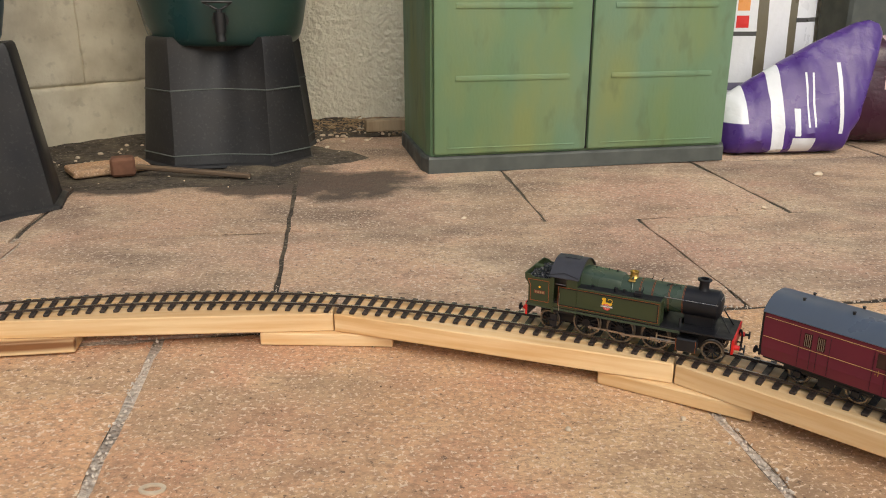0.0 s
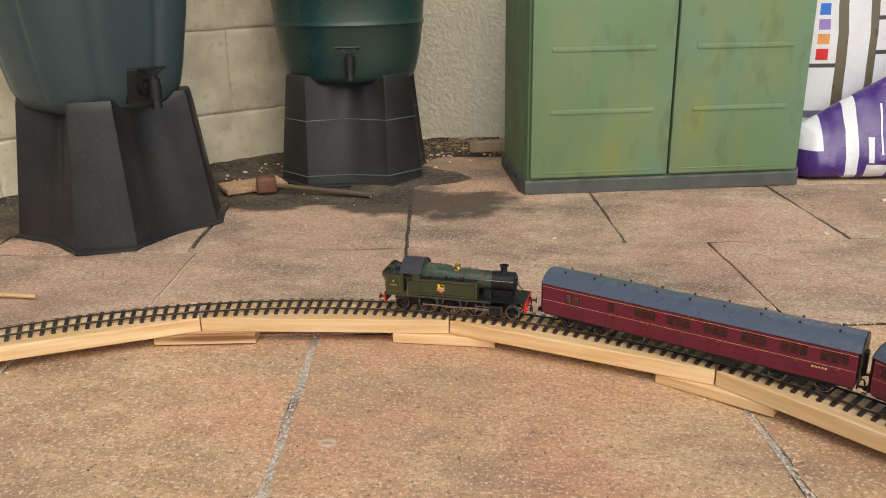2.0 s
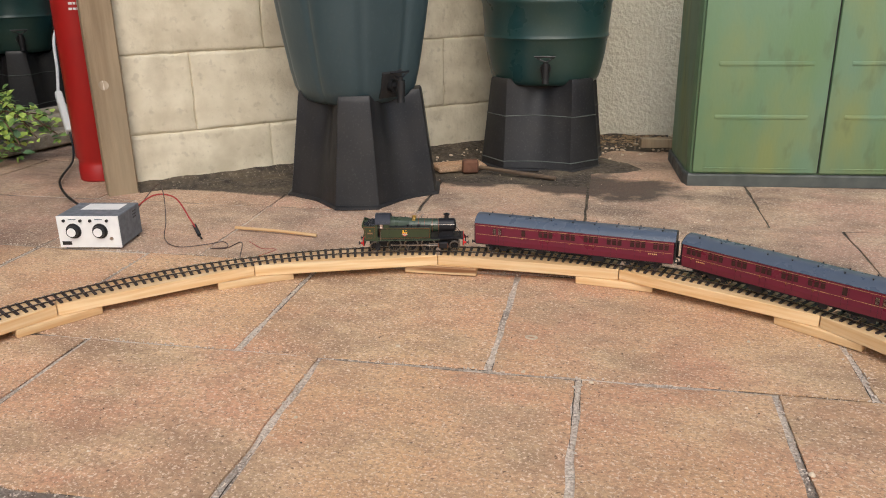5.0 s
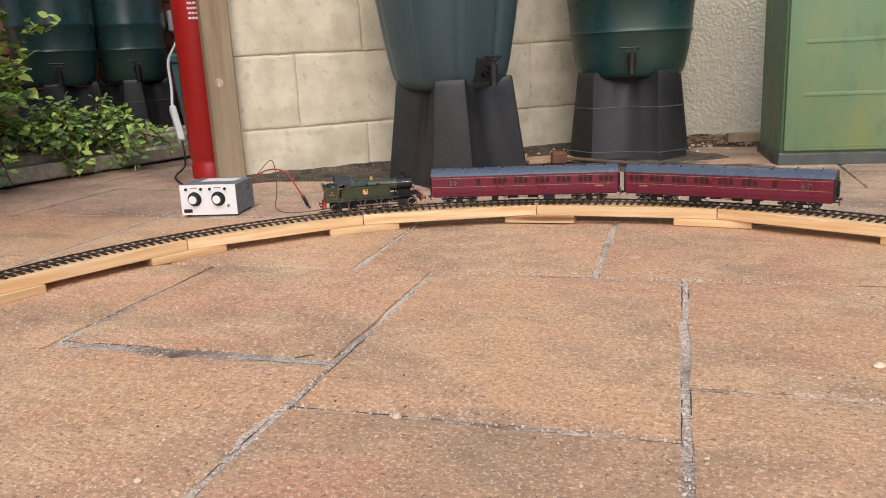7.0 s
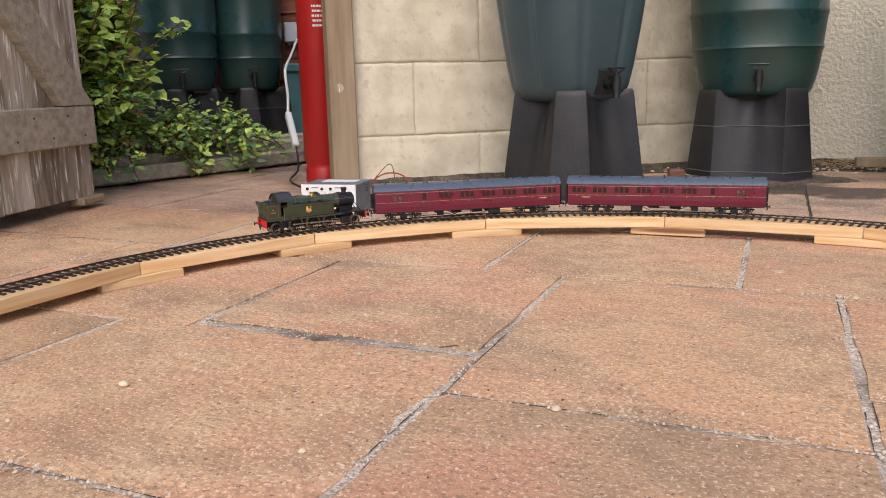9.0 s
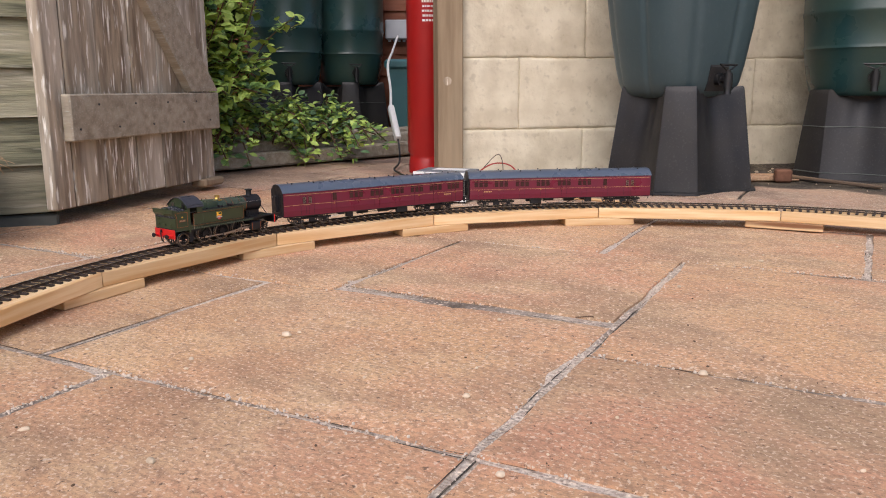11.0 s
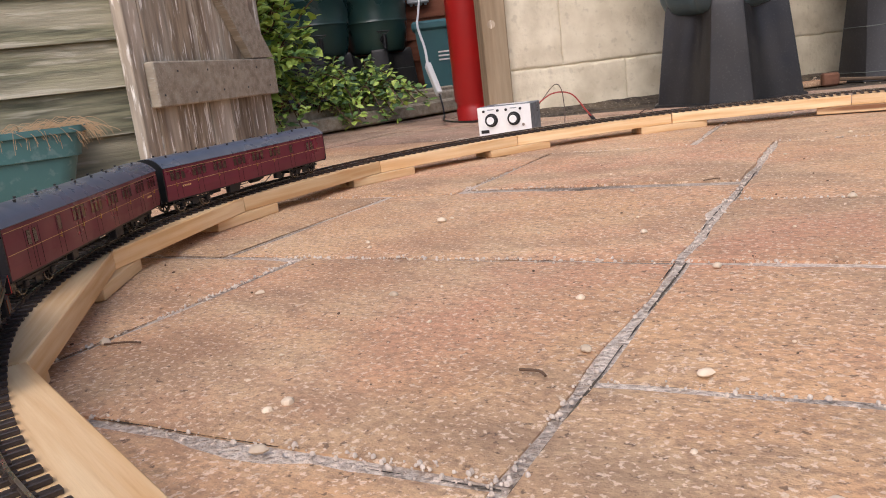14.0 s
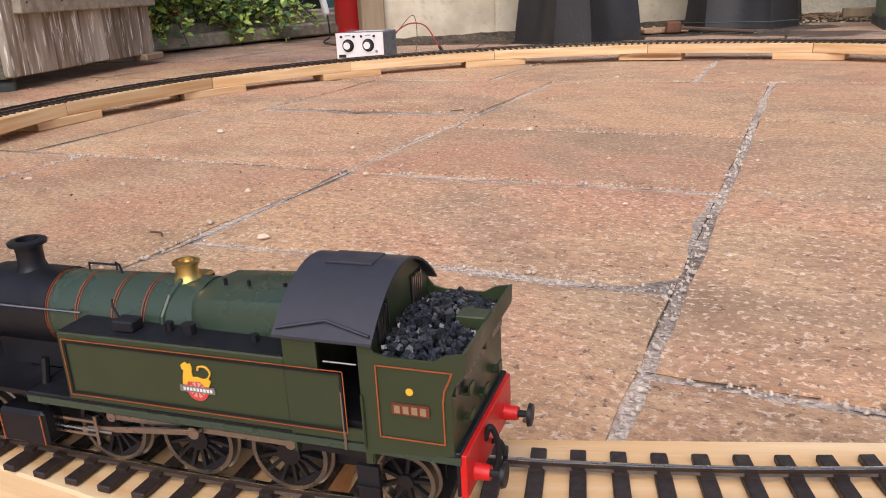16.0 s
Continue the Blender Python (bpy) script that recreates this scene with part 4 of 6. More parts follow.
# ---- coaches ----
COACH = 0.452


def coach_ring(x, w, k=1.0):
    """Body section of a coach side, slightly curved in at the foot."""
    return [(x, -w * 0.94, 0.0215), (x, -w, 0.0330), (x, -w, 0.0640), (x, -w * 0.985, 0.0712), (x, w * 0.985, 0.0712), (x, w, 0.0640), (x, w, 0.0330), (x, w * 0.94, 0.0215)]


GROUPS = (0.057, 0.006, -0.046, -0.097, -0.148, -0.197)


def build_coach(flip):
    c = thing("passenger_coach", "maroon model brake coach with grey roof and thin straw lining", "model train", group="train coaches")
    h, w = COACH / 2, 0.0310
    bm = new_bm()
    loft(bm, [coach_ring(-h + 0.002, w), coach_ring(h - 0.002, w)])
    body = part("body", bm, M_MAROON, c)
    bm = new_bm()
    a = arch(w + 0.0012, 0.0712, 0.0865, 18)
    a = [(y, 0.0712 + 0.0160 * (1 - abs(y / (w + 0.0012)) ** 2.6)) for y, z in a]
    loft(bm, [[(x, y, z) for y, z in a] + [(x, w, 0.0704), (x, -w, 0.0704)] for x in (-h, h)])
    roof = part("roof", bm, M_ROOF, c, "blue-grey arched roof", smooth=True)
    for k in range(9):
        x = -h + 0.030 + k * (COACH - 0.06) / 8
        for y in (-0.014, 0.010):
            bm = new_bm()
            z = 0.0712 + 0.0160 * (1 - abs(y / 0.0322) ** 2.6)
            cyl(bm, (x, y, z - 0.0006), (x, y, z + 0.0020), 0.0014, n=8)
            cyl(bm, (x, y, z + 0.0020), (x, y, z + 0.0027), 0.0019, n=8)
            part("roof_vent", bm, M_BLACK, roof)
    for end in (-1, 1):
        bm = new_bm()
        box(bm, end * h - 0.0016, end * h + 0.0004, -w * 0.99, w * 0.99, 0.0215, 0.0712)
        loft(bm, [[(end * h - 0.0016, y, z - 0.0003) for y, z in a], [(end * h + 0.0004, y, z - 0.0003) for y, z in a]])
        tube(bm, [(end * (h + 0.0012), 0.022, 0.024), (end * (h + 0.0012), 0.022, 0.068)], 0.0005, 6)
        box(bm, min(end * h, end * (h + 0.006)), max(end * h, end * (h + 0.006)), -0.0065, 0.0065, 0.030, 0.064, 0.001)
        endp = part("coach_end", bm, M_LBLACK, c, "plain black coach end")
        bm = new_bm()
        for k, z in enumerate((0.0590, 0.0560)):
            box(bm, end * (h + 0.0004) - 0.0002, end * (h + 0.0004) + 0.0002, -0.022, -0.016 + 0.001 * k, z, z + 0.0012)
        part("end_mark", bm, M_WHITE, endp)
        for s in (-1, 1):
            bm = new_bm()
            cyl(bm, (end * h, s * 0.0200, 0.0215), (end * (h + 0.008), s * 0.0200, 0.0215), 0.0018, n=10)
            cyl(bm, (end * (h + 0.008), s * 0.0200, 0.0215), (end * (h + 0.0092), s * 0.0200, 0.0215), 0.0042, n=16)
            part("buffer", bm, M_LBLACK, endp, smooth=True)
        bm = new_bm()
        tube(bm, spline([(end * h, 0.004, 0.023), (end * (h + 0.005), 0.004, 0.024), (end * (h + 0.007), 0.003, 0.015), (end * (h + 0.005), 0.002, 0.010)]), 0.0011, 8)
        part("brake_hose", bm, M_LBLACK, endp)
    # sides
    for s in (-1, 1):
        y = s * (w + 0.0001)
        bm = new_bm()
        for z in (0.0445, 0.0660):
            box(bm, -h + 0.003, h - 0.003, min(y, y + s * 0.0003), max(y, y + s * 0.0003), z, z + 0.0005)
        part("lining", bm, M_CREAMLINE, body)
        bm_d = new_bm()
        for xc in GROUPS:
            for dx in (-0.0118, 0.0, 0.0118):
                xa, xb = xc + dx - 0.0043, xc + dx + 0.0043
                bm = new_bm()
                box(bm, xa, xb, min(y, y + s * 0.00025), max(y, y + s * 0.00025), 0.0510, 0.0655)
                part("window", bm, M_GLASS, body, "dark compartment window")
                bm = new_bm()
                box(bm, xa - 0.0004, xb + 0.0004, min(y, y + s * 0.0005), max(y, y + s * 0.0005), 0.0620, 0.0630)
                box(bm, xa - 0.0005, xa, min(y, y + s * 0.0005), max(y, y + s * 0.0005), 0.0505, 0.0660)
                box(bm, xb, xb + 0.0005, min(y, y + s * 0.0005), max(y, y + s * 0.0005), 0.0505, 0.0660)
                part("window_frame", bm, M_MAROON, body)
            box(bm_d, xc - 0.0062, xc - 0.0059, min(y, y + s * 0.0003), max(y, y + s * 0.0003), 0.0240, 0.0660)
            box(bm_d, xc + 0.0059, xc + 0.0062, min(y, y + s * 0.0003), max(y, y + s * 0.0003), 0.0240, 0.0660)
        for xd in (0.110, 0.162, 0.180):
            box(bm_d, xd - 0.006, xd - 0.0057, min(y, y + s * 0.0003), max(y, y + s * 0.0003), 0.0240, 0.0640)
            box(bm_d, xd + 0.0057, xd + 0.006, min(y, y + s * 0.0003), max(y, y + s * 0.0003), 0.0240, 0.0640)
        tagged(part("door_seams", bm_d, M_LBLACK, body), kind="stuff")
        bm = new_bm()
        for xd in (0.165, 0.178):
            for k in range(4):
                box(bm, xd - 0.003 + 0.0018 * k, xd - 0.0025 + 0.0018 * k, min(y, y + s * 0.0006), max(y, y + s * 0.0006), 0.0475, 0.0610)
        part("window_bars", bm, M_STEEL, body, "bright guard bars over the van windows")
        for xa, xb, za, zb in ((0.1608, 0.1688, 0.0470, 0.0615), (0.1738, 0.1818, 0.0470, 0.0615), (0.104, 0.113, 0.0490, 0.0640)):
            bm = new_bm()
            box(bm, xa, xb, min(y, y + s * 0.0002), max(y, y + s * 0.0002), za, zb)
            part("van_window", bm, M_GLASS, body)
        bm = new_bm()
        for xd in GROUPS + (0.116,):
            cyl(bm, (xd - 0.0035, y, 0.0425), (xd - 0.0035, y + s * 0.0012, 0.0425), 0.0005, n=6)
            cyl(bm, (xd - 0.0060, y + s * 0.0008, 0.0410), (xd - 0.0060, y + s * 0.0008, 0.0470), 0.00035, n=6)
        tagged(part("door_handles", bm, M_BRASS, body), "tiny brass door handles", kind="stuff")
        bm = new_bm()
        for k in range(5):
            box(bm, -0.190 + 0.004 * k, -0.1872 + 0.004 * k, min(y, y + s * 0.0003), max(y, y + s * 0.0003), 0.0385, 0.0410)
        part("running_bars", bm, M_CREAMLINE, body)
        bm = new_bm()
        box(bm, -h + 0.004, h - 0.004, min(s * 0.0285, s * 0.0270), max(s * 0.0285, s * 0.0270), 0.0195, 0.0220)
        for xb in (-0.055, 0.055):
            tube(bm, [(xb, s * 0.020, 0.0200), (xb * 0.55, s * 0.020, 0.0085)], 0.0007, 6)
        tube(bm, [(-0.032, s * 0.020, 0.0085), (0.032, s * 0.020, 0.0085)], 0.0007, 6)
        box(bm, -0.075, -0.048, min(s * 0.016, s * 0.026), max(s * 0.016, s * 0.026), 0.0075, 0.0200, 0.001)
        box(bm, 0.062, 0.078, min(s * 0.016, s * 0.024), max(s * 0.016, s * 0.024), 0.0090, 0.0200, 0.001)
        part("underframe", bm, M_LBLACK, c)
    bm = new_bm()
    cyl(bm, (0.015, 0.0, 0.0145), (0.040, 0.0, 0.0145), 0.0050, n=14)
    cyl(bm, (-0.035, 0.006, 0.0145), (-0.010, 0.006, 0.0145), 0.0045, n=14)
    box(bm, -h + 0.004, h - 0.004, -0.0270, 0.0270, 0.0198, 0.0216)
    part("vacuum_cylinder", bm, M_LBLACK, c)
    sets = []
    for bx in (-0.158, 0.158):
        bm = new_bm()
        for s in (-1, 1):
            y0, y1 = sorted((s * 0.0205, s * 0.0225))
            box(bm, bx - 0.044, bx + 0.044, y0, y1, 0.0125, 0.0165, 0.0005)
            for ax in (-0.029, 0.029):
                box(bm, bx + ax - 0.0040, bx + ax + 0.0040, min(s * 0.0215, s * 0.0245), max(s * 0.0215, s * 0.0245), 0.0080, 0.0145, 0.0006)
                tube(bm, [(bx + ax - 0.009, s * 0.0235, 0.0075), (bx + ax, s * 0.0235, 0.0062), (bx + ax + 0.009, s * 0.0235, 0.0075)], 0.0007, 6)
            box(bm, bx - 0.008, bx + 0.008, y0, y1, 0.0060, 0.0140, 0.0005)
        box(bm, bx - 0.005, bx + 0.005, -0.022, 0.022, 0.0125, 0.0200)
        part("bogie_frame", bm, M_LBLACK, c, "black four-wheel bogie frame")
        for ax in (-0.029, 0.029):
            sets.append((spoked_wheelset("bogie_wheelset", c, bx + ax, R_COACH, 8), bx + ax, R_COACH))
    return c, sets


coach_front, sets_front = build_coach(False)
coach_back, sets_back = build_coach(True)

# where the engine's middle stands on the ring, in degrees, by the second
RUN = ((0, 61.0), (1, 71.0), (2, 80.4), (3, 89.4), (4, 98.0), (4.5, 102.3), (7, 125.5), (8, 136.7), (10.5, 169.3), (11, 177.8), (11.5, 187.3), (12, 197.0), (12.5, 206.7), (13, 216.6), (13.5, 226.6), (14, 236.7), (14.5, 246.8), (15, 257.3), (15.5, 268.4), (16, 280.55))


def at_time(t):
    ts, vs = [p[0] for p in RUN], [p[1] for p in RUN]
    n = len(ts)
    i = min(max(next((k for k in range(n - 1) if ts[k + 1] >= t), n - 2), 0), n - 2)

    def slope(k):
        a, b = max(k - 1, 0), min(k + 1, n - 1)
        return (vs[b] - vs[a]) / (ts[b] - ts[a])

    h = ts[i + 1] - ts[i]
    s = (t - ts[i]) / h
    return ((2 * s ** 3 - 3 * s * s + 1) * vs[i] + (s ** 3 - 2 * s * s + s) * h * slope(i) + (3 * s * s - 2 * s ** 3) * vs[i + 1] + (s ** 3 - s * s) * h * slope(i + 1))


def on_track(a, length):
    """Pose of a vehicle whose bogies stand on the track; its chimney end points back along the ring."""
    da = math.degrees(length / 2 / R)
    p, q = ring(a + da), ring(a - da)
    d = q - p
    m = (p + q) / 2
    return pose(m.x, m.y, RAIL, 0, 0, math.degrees(math.atan2(d.y, d.x)))


def motions():
    steps = [i / 10 for i in range(161)]
    turned = Matrix.Rotation(math.pi, 4, "Z")
    walk(engine, [(t, on_track(at_time(t), 0.12)) for t in steps])
    walk(coach_front, [(t, on_track(at_time(t) - 20.05, 0.316) @ turned) for t in steps])
    walk(coach_back, [(t, on_track(at_time(t) - 45.4, 0.316)) for t in steps])
    fine = [i / FPS for i in range(16 * FPS + 1)]
    run = [radians(at_time(t) - at_time(0)) * R for t in fine]
    for sets, way in ((wheelsets, -1), (sets_front, 1), (sets_back, -1)):
        for ws, x, r in sets:
            walk(ws, [(t, pose(x, 0, r, 0, way * math.degrees(d / r), 0)) for t, d in zip(fine, run)])
    for rod, s, kind in rods:
        rows = []
        for t, d in zip(fine, run):
            th = -d / R_DRIVER + (0.6 if s > 0 else 0.6 + math.pi / 2)
            px, pz = CRANK * math.sin(th), CRANK * math.cos(th)
            if kind == "couple":
                rows.append((t, pose(DRIVERS[1] + px, s * 0.0208, R_DRIVER + pz)))
            else:
                rows.append((t, pose(DRIVERS[1] + px, s * 0.0230, R_DRIVER + pz, 0, math.degrees(math.asin(pz / 0.052)), 0)))
        walk(rod, rows)


# ---- water butts ----
def stand_ring(r, col, z, rot, dep=0.022, bow=0.010, dip=0.0):
    """A square plan: a flat-faced column on each corner and a hollow bay between each two."""
    corners = []
    for q in range(4):
        a = rot + q * math.pi / 2
        e, f = Vector((math.cos(a), math.sin(a), 0)), Vector((-math.sin(a), math.cos(a), 0))
        corners.append([(e * (r - k) + f * w, d) for k, w, d in ((dep, -col / 2 - 0.012, dip), (0.002, -col / 2 - 0.002, 0), (0.0, -col / 2 + 0.003, 0), (0.0, col / 2 - 0.003, 0), (0.002, col / 2 + 0.002, 0), (dep, col / 2 + 0.012, dip))])
    pts = []
    for q in range(4):
        pts += [(p.x, p.y, z - d) for p, d in corners[q]]
        a, b = corners[q][-1][0], corners[(q + 1) % 4][0][0]
        inward = -((a + b) / 2).normalized()
        for k in range(1, 8):
            t = k / 8
            p = a.lerp(b, t) + inward * bow * math.sin(math.pi * t) ** 2
            pts.append((p.x, p.y, z - dip))
    return pts


def butt_stand(name, x, y, z, rot, r0, r1, h, label, seam=True):
    st = thing(name, label, "water butt stand", pose(x, y, z), "water butt stands")
    c0, c1 = r0 * 0.56, r0 * 0.38

    def at(t, grow=0.0, dip=0.0):
        return stand_ring(r0 + (r1 - r0) * t + grow, c0 + (c1 - c0) * t, h * t, rot, 0.020 + 0.026 * t, 0.012 + 0.016 * t, dip)

    bm = new_bm()
    rings = [at(0.0), at(0.04)] + [at(0.04 + 0.9 * k / 10, 0.0, 0.012 * (k / 10) ** 4) for k in range(1, 11)]
    rings += [at(0.985, -0.001, 0.020), at(1.0, -0.004, 0.022)]
    rings.append(stand_ring(r1 - 0.026, c1, h - 0.001, rot, 0.022, 0.016, 0.022))
    rings.append(stand_ring(r1 - 0.034, c1, h - 0.040, rot, 0.022, 0.016))
    loft(bm, rings)
    body = part("stand_body", bm, M_STAND, st, smooth=True)
    if seam:
        for t in (0.10, 0.60):
            bm = new_bm()
            loft(bm, [at(t - 0.006, 0.0004), at(t - 0.002, 0.0030), at(t + 0.002, 0.0030), at(t + 0.006, 0.0004)], caps=False)
            part("moulded_ridge", bm, M_PLINTH, body, smooth=True)
    bm = new_bm()
    loft(bm, [at(0.0, 0.012), at(0.018, 0.012), at(0.030, 0.004)])
    part("foot_rim", bm, M_STAND, st, smooth=True)
    return st


def tap(parent, p, face):
    """A black lever tap; face: the direction out of the butt, in degrees."""
    m = Matrix.Translation(p) @ Matrix.Rotation(radians(face), 4, "Z") @ Matrix.Scale(1.05, 4)
    bm = new_bm()
    cyl(bm, m @ Vector((-0.03, 0, 0)), m @ Vector((0.010, 0, 0)), 0.0195, n=14)
    cyl(bm, m @ Vector((0.010, 0, 0)), m @ Vector((0.032, 0, 0)), 0.0117, n=12)
    cyl(bm, m @ Vector((0.032, 0, 0.018)), m @ Vector((0.032, 0, -0.026)), 0.0137, n=14)
    cyl(bm, m @ Vector((0.032, 0, -0.026)), m @ Vector((0.032, 0, -0.044)), 0.0104, 0.0123, n=14)
    cyl(bm, m @ Vector((0.032, 0, 0.018)), m @ Vector((0.032, 0, 0.026)), 0.0078, n=10)
    body = part("tap", bm, M_BLACK, parent, "black plastic lever tap", smooth=True)
    bm = new_bm()
    tube(bm, [m @ Vector(v) for v in ((0.032, 0.004, 0.024), (0.034, 0.030, 0.040), (0.034, -0.036, 0.041), (0.032, -0.004, 0.024))], 0.0034, 8)
    part("tap_handle", bm, M_BLACK, body)


def round_butt(name, x, y, z, rot, radius, label, face, h=0.85, with_tap=True, mat=None):
    b = thing(name, label, "water butt", pose(x, y, z), "water butts")
    n = 48
    prof = [(0.0, 0.80), (0.006, 0.84), (0.02, 0.875), (0.05, 0.91), (0.10, 0.955), (0.150, 0.985), (0.156, 1.0), (0.160, 1.012), (0.166, 1.0), (0.172, 0.992), (0.27, 1.03), (0.276, 1.045), (0.284, 1.045), (0.290, 1.032), (0.45, 1.05), (0.62, 1.04), (0.78, 1.0), (h, 0.97)]
    bm = new_bm()
    loft(bm, [[(radius * k * math.cos(2 * math.pi * i / n), radius * k * math.sin(2 * math.pi * i / n), zz) for i in range(n)] for zz, k in prof])
    part("barrel", bm, mat or M_BUTT, b, smooth=True)
    bm = new_bm()
    cyl(bm, (0, 0, h), (0, 0, h + 0.03), radius * 1.02, radius * 0.95, n=40)
    part("lid", bm, mat or M_BUTT, b, smooth=True)
    if with_tap:
        a = radians(face)
        tap(b, Vector((radius * 0.93 * math.cos(a), radius * 0.93 * math.sin(a), 0.062)), face)
    return b


def rounded_square(r, rot, z, power=4.5, n=64, flute=0.0):
    pts = []
    for i in range(n):
        a = 2 * math.pi * i / n
        c, s = math.cos(a - rot - math.pi / 4), math.sin(a - rot - math.pi / 4)
        q = r / (abs(c) ** power + abs(s) ** power) ** (1 / power)
        q *= 1 - flute * max(0.0, math.cos(8 * (a - rot) - 1.95)) ** 9
        pts.append((q * math.cos(a), q * math.sin(a), z))
    return pts


S1, S2 = (-0.715, 1.675), (-0.240, 2.265)
R1, R2 = radians(17), radians(50)
butt_stand("butt_stand", S1[0], S1[1], rise(*S1), R1, 0.232, 0.190, 0.330, "black moulded plastic stand with dusty corner columns", False)
butt_stand("butt_stand", S2[0], S2[1], rise(*S2), R2, 0.236, 0.208, 0.316, "black moulded plastic stand with water streaks")
b1 = thing("water_butt", "blue-grey square tapered water butt with black tap", "water butt", pose(S1[0] - 0.014, S1[1] - 0.006, rise(*S1) + 0.293), "water butts")
bm = new_bm()
rings = []
for z, r in ((0.0, 0.118), (0.006, 0.138), (0.018, 0.152), (0.05, 0.165), (0.10, 0.175), (0.22, 0.193), (0.45, 0.222), (0.70, 0.240), (0.85, 0.248)):
    rings.append(rounded_square(r, R1, z, 3.4, 160, 0.030))
loft(bm, rings)
part("barrel", bm, M_BUTTGREY, b1, smooth=True)
bm = new_bm()
loft(bm, [rounded_square(0.258, R1, 0.85), rounded_square(0.258, R1, 0.88)])
part("lid", bm, M_BUTTGREY, b1, smooth=True)
fa = R1 - math.pi / 4
# A raised dark block paints the shade of the tap's hollow; nothing is hollowed.
bm = new_bm()
mr = Matrix.Rotation(fa, 4, "Z")
loft(bm, [[mr @ Vector((x, y, z)) for x, y in ((0.10, -0.036), (xo, -0.036), (xo, 0.040), (0.10, 0.040))] for z, xo in ((0.022, 0.1600), (0.05, 0.1690), (0.095, 0.1775), (0.104, 0.174))])
part("tap_recess", bm, M_STAND, b1, "dark block painted as the shade of the tap recess")
tap(b1, mr @ Vector((0.176, 0.004, 0.058)), math.degrees(fa))
round_butt("water_butt", S2[0], S2[1], rise(*S2) + 0.294, 0, 0.222, "dark green ribbed round water butt with black tap", -79)

# ---- garden cupboard ----
cup = thing("garden_cupboard", "faded green plastic garden cupboard with two panelled doors", "cupboard", pose(0.297, 1.992, rise(0.6, 2.0), 0, 0, 11))
W, D, HC = 0.768, 0.36, 0.96
bm = new_bm()
prof = [(0.010, 0.0), (W, 0.0), (W + 0.025, 0.045), (W + 0.03, D), (-0.004, D), (-0.006, 0.040), (0.0, 0.008)]
loft(bm, [[(x, y, z) for x, y in prof] for z in (0.040, HC)])
body = part("body", bm, M_CUP, cup)
bm = new_bm()
plp = [(-0.008, -0.010), (W + 0.008, -0.010), (W + 0.036, 0.040), (W + 0.042, D), (-0.014, D), (-0.018, 0.040)]
loft(bm, [[(x, y, z) for x, y in plp] for z in (0.0, 0.034)] + [[(x * 0.995 + 0.002, y + 0.004, 0.040) for x, y in plp]])
part("plinth", bm, M_PLINTH, cup, "dark grey plastic plinth")
for x0, x1 in ((0.004, 0.3900), (0.3950, W - 0.001)):
    bm = new_bm()
    box(bm, x0, x1, -0.016, 0.004, 0.046, HC - 0.05, 0.006, seg=2)
    door = part("door", bm, M_CUP, cup, "green door with moulded panels", smooth=True)
    xa, xb = x0 + 0.052, x1 - 0.052
    for z in (0.228, 0.392, 0.79):
        bm = new_bm()
        box(bm, xa, xb, -0.0185, -0.0150, z - 0.008, z + 0.005, 0.0016, seg=2)
        part("panel_ridge", bm, M_CUP, door, smooth=True)
    bm = new_bm()
    box(bm, xa - 0.02, xb + 0.02, -0.0178, -0.0150, 0.060, 0.0635, 0.001)
    part("drip_edge", bm, M_CUP, door)
# A black strip paints the shade in the slit between the doors.
bm = new_bm()
box(bm, 0.3895, 0.3955, -0.006, 0.002, 0.046, HC - 0.05)
part("door_gap", bm, M_BLACK, cup)
bm = new_bm()
box(bm, -0.05, W + 0.05, -0.03, D, HC, HC + 0.05, 0.01)
part("top", bm, M_CUP, cup)


# ---- compost bags ----
def bag_mesh(bm, sx, sy, sz, seed, n=22, lean=0.0, slump=0.0, power=0.55):
    rings = []
    for j in range(n + 1):
        v = j / n
        ph = (v - 0.5) * math.pi
        ring_pts = []
        for i in range(n * 2):
            a = 2 * math.pi * i / (n * 2)
            c, s = math.cos(a), math.sin(a)
            cp = max(0.02, math.cos(ph)) ** power
            x = sx * math.copysign(abs(c) ** 0.6, c) * cp
            y = sy * math.copysign(abs(s) ** 0.8, s) * cp
            z = sz * (0.5 + 0.5 * math.copysign(abs(math.sin(ph)) ** 0.8, math.sin(ph)))
            k = noise.noise((x * 7 + seed, y * 7, z * 7)) * 0.018 + noise.noise((x * 22 + seed, y * 22, z * 12)) * 0.007
            d = Vector((c, s, 0.0))
            y += lean * z - slump * x * v
            p = Vector((x, y, max(0.0, z + k * 0.5 * v))) + d * k
            ring_pts.append(p)
        rings.append(ring_pts)
    loft(bm, rings)


